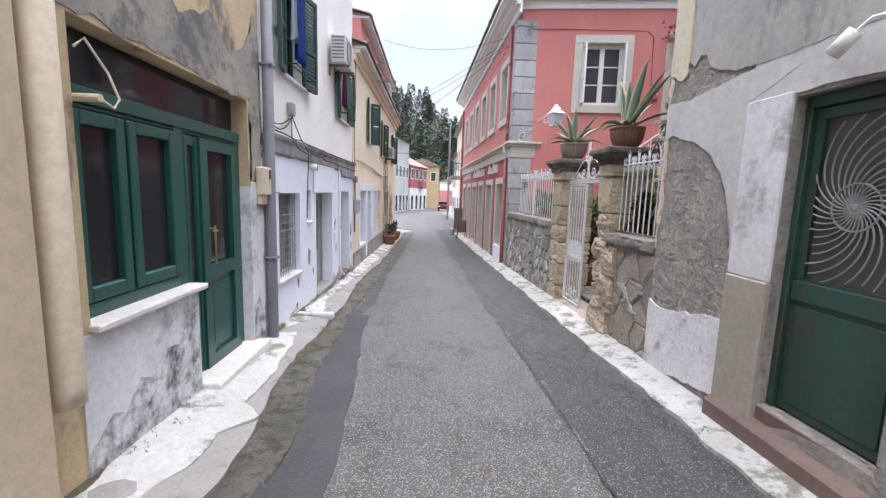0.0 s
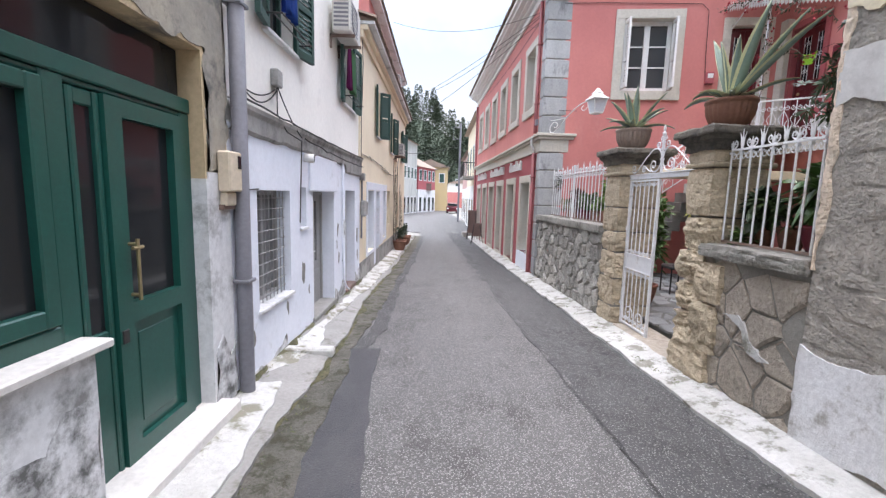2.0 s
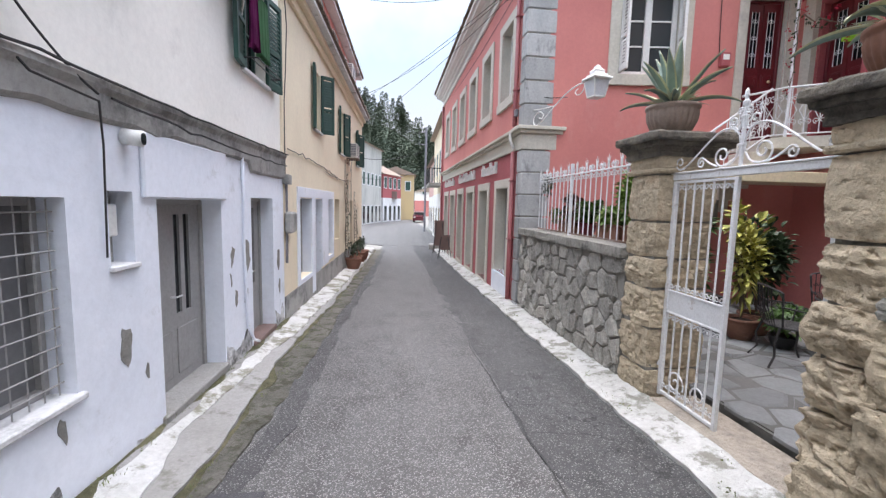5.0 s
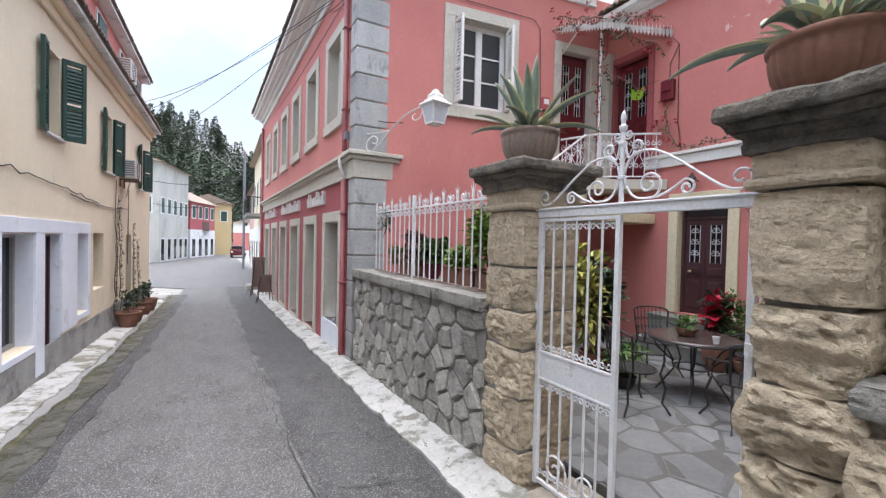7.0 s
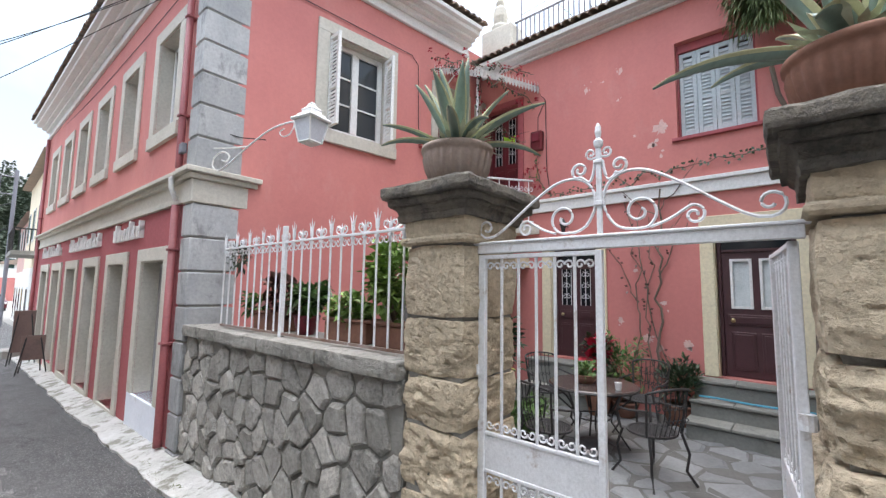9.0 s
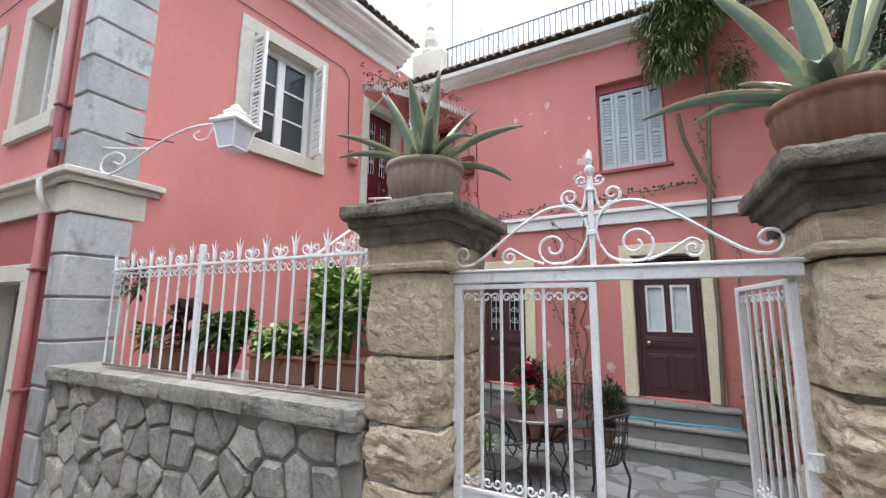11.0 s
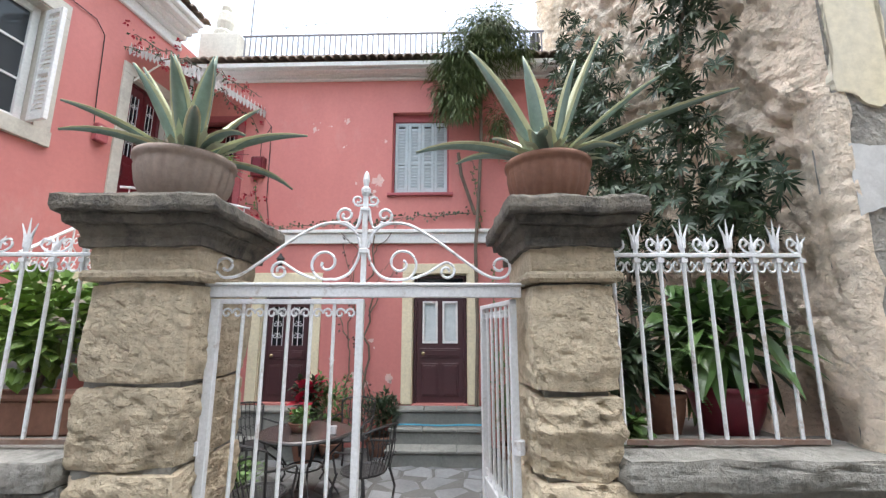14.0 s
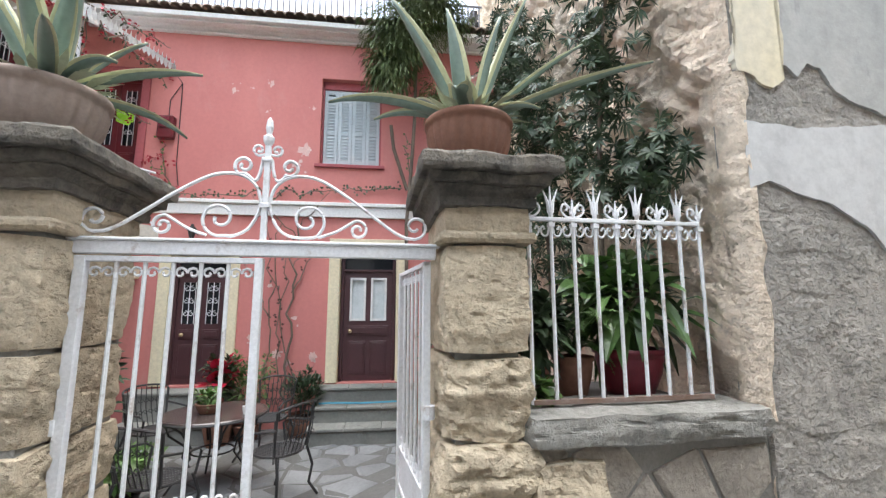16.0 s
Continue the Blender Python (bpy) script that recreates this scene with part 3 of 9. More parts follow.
setting("road_edge", strip(lambda y: right_x(y) - 1.36, lambda y: right_x(y) - 0.28, -12, 27, 0.004, -0.012, 0.2, 0.05, 3), ASPHALT_OLD, "older cracked dark asphalt strip along the kerb", "road")
setting("asphalt_patch", strip(lambda y: along(y, GUTTER_EDGE) - 0.05, lambda y: along(y, PATCH_EDGE), -3, 6.35, 0.009, None, 0.12, 0.035, 4, 0.2), ASPHALT_DARK, "smooth dark asphalt repair strip beside the gutter", "road")
setting("gutter", strip(lambda y: along(y, KERB_EDGE) - 0.08, lambda y: along(y, GUTTER_EDGE), -12, 24, 0.012, 0.014, 0.1, 0.06, 5, 0.2), MOSS, "mossy dirty concrete gutter along the road", "gutter")
setting("gutter_far", strip(lambda y: along(y, GUTTER_EDGE) - 0.03, lambda y: along(y, GUTTER_EDGE) + 0.2, 6.3, 24, 0.008, 0.006, 0.15, 0.07, 6, 0.2), ASPHALT_OLD, "dark worn asphalt edge beside the gutter", "gutter")
setting("kerb_left", strip(-1.98, lambda y: along(y, KERB_EDGE), -12, 24, 0.09, 0.04, 0.08, 0.05, 7, 0.3, 9), KERB_CONCRETE, "bare grey concrete kerb with a broken edge", "kerb")
setting("kerb_whitewash", strip(lambda y: along(y, ((6.0, -1.98), (6.6, -1.89), (9.6, -1.88), (12, -1.95))), lambda y: along(y, WHITE_EDGE), -12, 24, 0.1, 0.07, 0.05, 0.06, 17, 0.3, 7), WHITEWASH, "whitewash brushed along the foot of the houses, patchy and damp", "kerb")
setting("moss_wall_foot", strip(-2.0, lambda y: -1.92 + 0.13 * noise.noise((y * 1.7, 1.0, 6.0)), -3, 24, 0.108, 0.085, 0.06, 0.05, 23, 0.2, 3), GREEN_MOSS, "yellow-green moss along the foot of the houses", "moss")
setting("moss_gutter", strip(lambda y: along(y, KERB_EDGE) - 0.02, lambda y: along(y, KERB_EDGE) + 0.03 + 0.11 * max(-0.3, noise.noise((y * 1.9, 8.0, 6.0))), -3, 24, 0.03, 0.017, 0.06, 0.03, 29, 0.2, 3), GREEN_MOSS, "moss growing in the gutter edge", "moss")
setting("kerb_right", strip(lambda y: right_x(y) - 0.37, lambda y: right_x(y) + 0.02, -12, 25.5, 0.022, 0.085, 0.07, 0.05, 8, 0.3, 7), WHITEWASH_FRESH, "whitewashed kerb worn down to grey concrete", "kerb")
bm = boxes(((-1.97, 5.98, 0.03), (-1.42, 6.12, 0.13)), bevel=0.02)
setting("kerb_step", rough(bm, 0.01, 4), WHITEWASH, "broken whitewashed step in the kerb", "kerb")

# ---------------------------------------------------------------- left-hand houses
A_HOLE = (2.4, 4.58, 0.16, 2.84)
setting("wall_shop", wall_mesh(1.94, 4.9, -0.3, 7.2, [A_HOLE], 0.35), OCHRE, "ochre plaster wall with black weather stains", "wall", W_LEFT)
setting("wall_shop_pier", boxes(((4.57, -0.3, -0.2), (4.6, 0.012, 1.95)), ((4.6, 0.0, -0.2), (4.9, 0.012, 2.0))), WHITE_DIRTY, "whitish stained plaster pier beside the shop door", "wall", W_LEFT)
setting("wall_beige", block((-9.0, -0.4, -0.3), (1.94, 0.16, 7.2)), BEIGE, "smooth beige plaster wall at the street", "wall", W_LEFT)
setting("wall_shop_apron", block((2.3, -0.3, -0.2), (3.5, 0.012, 1.06)), WHITE_DIRTY, "stained white plaster apron under the shop window", "wall", W_LEFT)
B_HOLES = [(5.43, 6.3, 0.72, 1.88), (7.17, 8.3, 0.12, 1.88), (9.14, 9.98, 0.06, 1.92), (6.64, 6.89, 1.43, 1.93)]
setting("wall_white_lower", wall_mesh(4.9, 10.5, -0.4, 2.42, B_HOLES, 0.3), BLUEWHITE, "bluish whitewashed ground floor wall, chipped and damp", "wall", W_LEFT)
B_WIN = [(5.78, 6.55, 3.45, 4.75), (9.05, 9.85, 3.45, 4.6)]
setting("wall_white_upper", wall_mesh(4.9, 10.5, 2.42, 7.0, B_WIN, 0.3), OFFWHITE, "off-white plaster upper wall with grey runs", "wall", W_LEFT @ Matrix.Translation((0, -0.03, 0)))
C_HOLES = [(11.46, 12.42, 0.45, 1.95), (12.73, 13.44, 0.0, 1.95), (14.18, 14.8, 0.55, 1.98), (15.23, 16.0, 0.86, 1.97), (12.75, 13.35, 3.4, 4.6), (16.0, 16.7, 3.3, 4.5), (18.2, 18.9, 0.0, 1.95), (19.8, 20.5, 3.3, 4.5)]
setting("wall_cream", wall_mesh(10.5, 21.9, -0.6, 5.3, C_HOLES, 0.3), CREAM, "cream plaster house wall, faded and streaked", "wall", W_LEFT)
# unseen inner walls and floors, coloured dark, added to block light
setting("wall_house_backs", boxes(((-9, -6, -0.5), (2.2, -5.6, 7.2)), ((2.2, -4.0, -0.5), (21.9, -3.6, 6.9)), ((21.6, -4, -0.5), (21.9, -0.3, 5.3)), ((2.2, -3.7, -0.5), (2.4, -0.35, 7.2)), ((4.7, -3.7, -0.5), (4.9, -0.36, 7.0)), ((10.3, -3.7, -0.5), (10.48, -0.36, 6.9))), UNLIT_INTERIOR, "near-black inner walls of the terrace, added to block light", "wall", W_LEFT)
setting("ceiling_terrace", boxes(((2.2, -3.7, 3.0), (10.4, -0.36, 3.1)), ((10.5, -3.7, 2.6), (21.7, -0.31, 2.7)), ((2.2, -3.9, 6.9), (10.5, -0.31, 7.0)), ((2.2, -3.6, -0.3), (21.7, -0.36, 0.02))), UNLIT_INTERIOR, "near-black floors and ceilings inside the terrace, added to block light", "ceiling", W_LEFT)
setting("wall_upper_pink", boxes(((13.0, -2.4, 5.3), (21.9, -0.25, 7.0))), PINK, "set-back pink upper storey under a tiled roof", "wall", W_LEFT)

# ---------------------------------------------------------------- pink house
PL = 12.8
CENTRES = [1.37 + 1.95 * i for i in range(6)]
SHOP_HOLES = [(c - 0.5, c + 0.5, -0.1 if i else 0.35, 2.3) for i, c in enumerate(CENTRES)]
UP_HOLES = [(c - 0.45, c + 0.45, 4.25, 5.78) for c in CENTRES]
setting("wall_pink_shop", wall_mesh(0.1, PL, -0.8, 3.05, SHOP_HOLES, 0.35), ROSE, "dark rose plaster ground floor with stone shop openings", "wall", W_RIGHT)
setting("wall_pink_front", wall_mesh(0.1, PL, 3.05, 7.0, UP_HOLES, 0.35), PINK, "salmon pink plaster front above the shops", "wall", W_RIGHT)
S_WIN = (3.93, 5.07, 4.44, 6.05)
S_DOOR = (6.28, 7.02, 3.22, 5.88)
setting("wall_pink_side", wall_mesh(2.3, 9.5, -0.3, 7.1, [S_WIN, S_DOOR], 0.35), PINK, "salmon pink side wall of the house", "wall", W_SIDE)
setting("wall_pink_rear", boxes(((PL - 0.3, -7.0, -0.8), (PL, -0.36, 7.0)), ((0.5, -7.3, -0.8), (PL, -7.0, 7.0))), PINK, "plain pink rear walls", "wall", W_RIGHT)
# unseen floors and a filling block, dark-coloured, added against light leaks
setting("ceiling_pink", boxes(((0.5, -7.0, 3.0), (PL - 0.3, -0.36, 3.1)), ((0.5, -7.0, 6.6), (PL - 0.3, -0.36, 6.7)), ((0.4, -7.0, -0.1), (PL - 0.3, -2.5, 3.0))), UNLIT_INTERIOR, "near-black inner floors of the pink house, added to block light", "ceiling", W_RIGHT)

# ---------------------------------------------------------------- back house of the courtyard
D1, D2, BWIN = (8.78, 9.62, 0.8, 2.75), (6.16, 7.08, 0.8, 2.9), (6.47, 7.48, 4.33, 5.86)
UP_DOOR = (10.3, 11.1, 3.22, 5.7)
setting("wall_back", wall_mesh(4.3, 11.79, -0.2, 6.9, [D1, D2, BWIN, UP_DOOR], 0.35), PINK, "pink plaster courtyard house wall with flaking spots", "wall", W_BACK)
# inner shell added to block light, its darkness put into the colour
setting("wall_back_inner", boxes(((4.3, -3.6, -0.2), (11.7, -3.4, 6.9)), ((4.3, -3.4, -0.2), (4.5, -0.36, 6.9)), ((11.5, -3.4, -0.2), (11.7, -0.36, 6.9)), ((4.5, -3.4, 3.2), (11.5, -0.36, 3.3)), ((4.5, -3.4, 6.7), (11.5, -0.36, 6.8))), UNLIT_INTERIOR, "near-black inner walls behind the courtyard doors, added to block light", "wall", W_BACK)
setting("trim_band", boxes(((4.5, 0, 3.42), (10.3, 0.05, 3.6)), ((4.5, 0, 3.6), (10.3, 0.09, 3.66)), bevel=0.008), WHITE_PAINT, "white moulded band across the courtyard wall", "trim", W_BACK)

# ---------------------------------------------------------------- old house with peeling walls
D_DOOR = (-9.72, -8.88, 0.42, 2.68)
setting("wall_old_front", wall_mesh(-16, -7.37, -0.2, 9.0, [D_DOOR], 0.17), OLD_RENDER, "rough brown render wall of an old house", "wall", W_RIGHT)
bm = bmesh.new()
NX, NZ = 150, 230
grid = [[bm.verts.new((2.463 + 6.4 * i / NX, 4.448 + 0.02 * i / NX, -0.3 + 10 * j / NZ)) for j in range(NZ + 1)] for i in range(NX + 1)]
for row in grid:
    for v in row:
        p = v.co.copy()
        k = min(1.0, (p.x - 2.44) / 0.25)
        bump = 0.16 * noise.noise(p * 0.9) + 0.12 * noise.noise(p * 2.3) + 0.07 * noise.noise(p * 5.0) + 0.045 * noise.noise(p * 11.0) + 0.02 * noise.noise(p * 24.0)
        bump -= 0.05 * max(0.0, 1 - 8 * abs(noise.noise(Vector((p.x * 2.4, 3.0, p.z * 4.2)))))
        v.co.y += k * (max(0.3 * bump, bump - 0.1) + 0.02 if p.x < 2.75 and bump < 0 else bump)
for i in range(NX):
    for j in range(NZ):
        bm.faces.new((grid[i][j], grid[i + 1][j], grid[i + 1][j + 1], grid[i][j + 1]))
lo = [bm.verts.new((max(v.co.x, 2.7), 3.95, v.co.z)) for v in (grid[0][0], grid[NX][0], grid[NX][NZ], grid[0][NZ])]
bm.faces.new(lo)
setting("wall_old_side", bm, ROCK, "rough pale masonry side wall with hollows", "wall", ID)
# unseen shell of the old house, coloured dark and added to stop light
setting("wall_old_rear", boxes(((-16, -7, -0.2), (-15.7, -0.4, 9.0)), ((-16, -7.3, -0.2), (-7.6, -7.0, 9.0)), ((-15.7, -7, 8.6), (-7.7, -0.41, 8.8)), ((-15.7, -7, -0.1), (-7.7, -1.5, 3.2))), UNLIT_INTERIOR, "near-black inner walls of the old house, added to block light", "wall", W_RIGHT)
setting("wall_behind", boxes(((-2.5, -13, -0.5), (4, -12.6, 6))), BEIGE, "plain wall closing the street", "wall")

# ---------------------------------------------------------------- courtyard floor and fence walls
bm = boxes(((-7.3, -5.6, -0.4), (-0.02, -0.55, 0.14)))
setting("courtyard_base", bm, SLATE_JOINT, "cement bed of the courtyard paving", "floor", W_RIGHT)

# ---------------------------------------------------------------- left side: shop front
shop = tagged(thing("storefront", "dark green timber shop front with window and glazed door", "shop front", (LEFT_X, 3.5, 0.16)))
F = -0.13


def bars(*pairs, bevel=0.008):
    return boxes(*pairs, bevel=bevel)


part("transom_glass", block((2.41, F - 0.05, 2.5), (4.57, F - 0.035, 2.83)), GLASS_DARK, shop, "dusty dark transom glass", W_LEFT)
part("transom_bar", bars(((2.4, F - 0.05, 2.4), (4.58, F + 0.04, 2.5)), ((2.4, F - 0.05, 2.37), (4.58, F + 0.02, 2.4))), GREEN_PAINT, shop, "", W_LEFT)
part("outer_frame", bars(((2.38, F - 0.05, 1.13), (2.45, F + 0.03, 2.4)), ((3.46, F - 0.05, 0.2), (3.58, F + 0.03, 2.4)), ((4.47, F - 0.05, 0.2), (4.58, F + 0.03, 2.4)), ((2.45, F - 0.05, 1.1), (3.46, F + 0.03, 1.2))), GREEN_PAINT, shop, "", W_LEFT)
for k, (a, b) in enumerate(((2.46, 2.9), (2.93, 3.45))):
    sash = part("sash", bars(((a, F - 0.03, 1.21), (a + 0.08, F + 0.05, 2.36)), ((b - 0.08, F - 0.03, 1.21), (b, F + 0.05, 2.36)), ((a + 0.08, F - 0.03, 1.21), (b - 0.08, F + 0.05, 1.3)), ((a + 0.08, F - 0.03, 2.28), (b - 0.08, F + 0.05, 2.36))), GREEN_PAINT, shop, "", W_LEFT)
    part("pane", block((a + 0.07, F - 0.01, 1.29), (b - 0.07, F, 2.29)), GLASS_DARK, sash, "dark reflecting glass", W_LEFT)
sash = part("sidelight", bars(((3.59, F - 0.03, 0.2), (3.63, F + 0.03, 2.36)), ((3.75, F - 0.03, 0.2), (3.785, F + 0.03, 2.36)), ((3.63, F - 0.03, 0.2), (3.75, F + 0.02, 1.08)), ((3.63, F - 0.03, 2.28), (3.75, F + 0.02, 2.36))), GREEN_PAINT, shop, "", W_LEFT)
part("pane", block((3.63, F - 0.01, 1.08), (3.75, F, 2.28)), GLASS_DARK, sash, "dark reflecting glass", W_LEFT)
leaf = part("door", wall_mesh(3.79, 4.46, 0.2, 2.36, [(3.91, 4.36, 1.2, 2.26), (3.91, 4.36, 0.34, 1.08)], 0.08), GREEN_PAINT, shop, "", W_LEFT @ Matrix.Translation((0, F + 0.05, 0)))
part("panel", block((3.9, F - 0.02, 0.33), (4.37, F + 0.015, 1.09)), GREEN_PAINT, leaf, "", W_LEFT)
part("panel", block((3.97, F + 0.012, 0.42), (4.3, F + 0.02, 1.0), 0.005), GREEN_PAINT, leaf, "", W_LEFT)
part("pane", block((3.9, F - 0.01, 1.19), (4.37, F, 2.27)), GLASS_DARK, leaf, "dark reflecting glass", W_LEFT)
BRASS = surface("worn_brass", (0.45, 0.36, 0.2), (0.35, 0.28, 0.16), None, 4, 40, 0.4, 0.8, 0.1)
part("handle", tubes([(3.9, F + 0.05, 1.25), (3.9, F + 0.1, 1.25)], [(3.9, F + 0.05, 1.55), (3.9, F + 0.1, 1.55)], [(3.9, F + 0.1, 1.22), (3.9, F + 0.1, 1.58)], [(3.86, F + 0.1, 1.53), (3.94, F + 0.1, 1.53)], r=0.011), BRASS, leaf, "brass pull handle", W_LEFT)
part("lock", block((3.8, F + 0.05, 0.98), (3.85, F + 0.06, 1.06), 0.004), IRON_BLACK, leaf, "", W_LEFT)
tagged(part("window_sill", rough(block((2.38, -0.1, 1.07), (3.56, 0.07, 1.115), 0.008), 0.003, 5), MARBLE, None, "", W_LEFT), "chipped white marble window sill", "sill", "", "structure")
tagged(part("door_step", rough(block((3.5, -0.14, 0.02), (4.66, 0.17, 0.225), 0.012), 0.006, 3), MARBLE, None, "", W_LEFT), "worn marble doorstep below the green door", "doorstep", "", "structure")
bm = bmesh.new()
for z in (1.45, 1.75, 2.05):
    box(bm, (2.6, -0.75, z), (3.6, -0.45, z + 0.02))
for a in (2.6, 3.1, 3.58):
    box(bm, (a, -0.75, 1.0), (a + 0.02, -0.73, 2.3))
part("shelf_rack", bm, GREY_DOOR, shop, "dim shelf rack behind the glass", W_LEFT)


def down_pipe(name, a, d, z0, z1, r, mat, label, m, joints=(1.9,), shoe=False):
    t = thing(name, label, "drainpipe", m @ Vector((a, d, z0)))
    pts = [(a, d, z1), (a, d, z0 + 0.1)]
    if shoe:
        pts += [(a, d + 0.06, z0)]
    else:
        pts += [(a, d, z0)]
    part("pipe", tubes(pts, r=r, sides=14), mat, t, "", m, True)
    for z in joints:
        part("bracket", boxes(((a - r - 0.012, -0.01, z), (a + r + 0.012, d + r + 0.01, z + 0.03)), bevel=0.006), mat, t, "", m)
    return t


down_pipe("drainpipe", 2.1, 0.1, 0.78, 7.0, 0.082, BEIGE_PIPE, "wide beige drainpipe on the plaster corner", W_LEFT, (3.4,))
down_pipe("drainpipe", 4.98, 0.07, 0.05, 6.9, 0.062, GREY_PIPE, "blue-grey metal drainpipe between two houses", W_LEFT, (3.3, 1.1))
t = thing("meter_box", "beige plastic meter box on the grey pier", "meter box", W_LEFT @ Vector((4.82, 0, 1.75)))
part("case", boxes(((4.72, 0.012, 1.86), (4.92, 0.11, 2.17)), ((4.74, 0.012, 1.75), (4.9, 0.07, 1.86)), bevel=0.012), BEIGE_PIPE, t, "", W_LEFT)
part("dial_window", block((4.85, 0.11, 2.04), (4.9, 0.114, 2.14)), GLASS_DARK, t, "small dark dial window", W_LEFT)
part("base", block((4.73, 0.012, 1.72), (4.91, 0.05, 1.76)), IRON_RUST, t, "", W_LEFT)
t = thing("pipe_stub", "short beige pipe stub with a wire loop", "pipe", W_LEFT @ Vector((2.42, 0, 2.4)))
part("stub", tubes([(2.42, -0.02, 2.4), (2.42, 0.14, 2.4)], r=0.022, sides=10), BEIGE_PIPE, t, "", W_LEFT)
part("wire", tubes([(2.42, 0.13, 2.4), (2.5, 0.15, 2.36), (2.56, 0.14, 2.42), (2.54, 0.1, 2.56), (2.45, 0.05, 2.72), (2.4, 0.03, 2.66)], r=0.008), BEIGE_PIPE, t, "", W_LEFT)

# ---------------------------------------------------------------- left side: white house
bm = bmesh.new()
n = 70
prof = []
for i in range(n + 1):
    a = 4.92 + 5.55 * i / n
    lo = 2.36 + 0.05 * noise.noise((a * 3, 1, 1)) - 0.02 * (i / n) - (0.12 if a > 9.05 else 0)
    d = 0.035 + 0.02 * noise.noise((a * 5, 4, 1))
    prof.append([bm.verts.new(p) for p in ((a, 0.004, lo), (a, d, lo + 0.03), (a, d + 0.008, 2.52 + 0.015 * noise.noise((a * 7, 2, 2))), (a, 0.07, 2.56), (a, 0.07, 2.6), (a, -0.02, 2.61))])
for p, q in zip(prof, prof[1:]):
    for k in range(5):
        bm.faces.new((p[k], p[k + 1], q[k + 1], q[k]))
setting("ledge", bm, GREY_DIRTY, "crumbling grey plaster ledge between the storeys", "ledge", W_LEFT)


def wall_window(name, a0, a1, z0, z1, m, d, frame_mat, glass, label, mullions=1, transoms=0, fw=0.06, category="window"):
    t = thing(name, label, category, m @ Vector(((a0 + a1) / 2, d, z0)))
    pairs = [((a0, d - 0.05, z0), (a0 + fw, d + 0.02, z1)), ((a1 - fw, d - 0.05, z0), (a1, d + 0.02, z1)), ((a0 + fw, d - 0.05, z0), (a1 - fw, d + 0.02, z0 + fw)), ((a0 + fw, d - 0.05, z1 - fw), (a1 - fw, d + 0.02, z1))]
    part("frame", bars(*pairs, bevel=0.006), frame_mat, t, "", m)
    xs = [a0 + fw + (a1 - a0 - 2 * fw) * k / (mullions + 1) for k in range(mullions + 2)]
    for k in range(1, mullions + 1):
        part("mullion", bars(((xs[k] - fw * 0.7, d - 0.045, z0 + fw), (xs[k] + fw * 0.7, d + 0.025, z1 - fw)), bevel=0.006), frame_mat, t, "", m)
    for k in range(mullions + 1):
        lo, hi = xs[k] + (fw * 0.7 if k else 0), xs[k + 1] - (fw * 0.7 if k < mullions else 0)
        part("pane", block((lo, d - 0.03, z0 + fw), (hi, d - 0.02, z1 - fw)), glass, t, "", m)
        for j in range(transoms):
            z = z0 + fw + (z1 - z0 - 2 * fw) * (j + 1) / (transoms + 1)
            part("glazing_bar", block((lo, d - 0.035, z - 0.014), (hi, d - 0.002, z + 0.014)), frame_mat, t, "", m)
    return t


w = wall_window("grilled_window", 5.43, 6.3, 0.72, 1.88, W_LEFT, -0.17, GREY_DOOR, surface("dusty_window_glass", (0.17, 0.17, 0.175), (0.11, 0.11, 0.115), (0.24, 0.24, 0.24), 2.0, 20, 0.3, bump=0.05), "dark window behind a wire grille in a white wall", 1, 0, 0.05)
part("window_sill", rough(block((5.4, -0.16, 0.68), (6.34, 0.035, 0.72), 0.008), 0.003, 6), WHITE_DIRTY, w, "", W_LEFT)
bm = bmesh.new()
for i in range(9):
    a = 5.47 + 0.79 * i / 8
    tube(bm, [(a, -0.07, 0.73), (a, -0.07, 1.87)], 0.005, 4)
for j in range(10):
    z = 0.8 + 1.0 * j / 9
    tube(bm, [(5.44, -0.065, z), (6.29, -0.065, z)], 0.005, 4)
part("grille", bm, GREY_DOOR, w, "welded wire grille", W_LEFT)
t = thing("wall_vent", "small recessed wall hatch with a white box", "hatch", W_LEFT @ Vector((6.76, -0.1, 1.43)))
part("backing", block((6.64, -0.2, 1.43), (6.89, -0.15, 1.93)), GREY_DIRTY, t, "", W_LEFT)
part("box", block((6.67, -0.15, 1.62), (6.82, -0.06, 1.84), 0.01), WHITE_PAINT, t, "white plastic box", W_LEFT)
part("ledge", block((6.62, -0.15, 1.395), (6.91, 0.03, 1.43), 0.006), WHITE_DIRTY, t, "", W_LEFT)


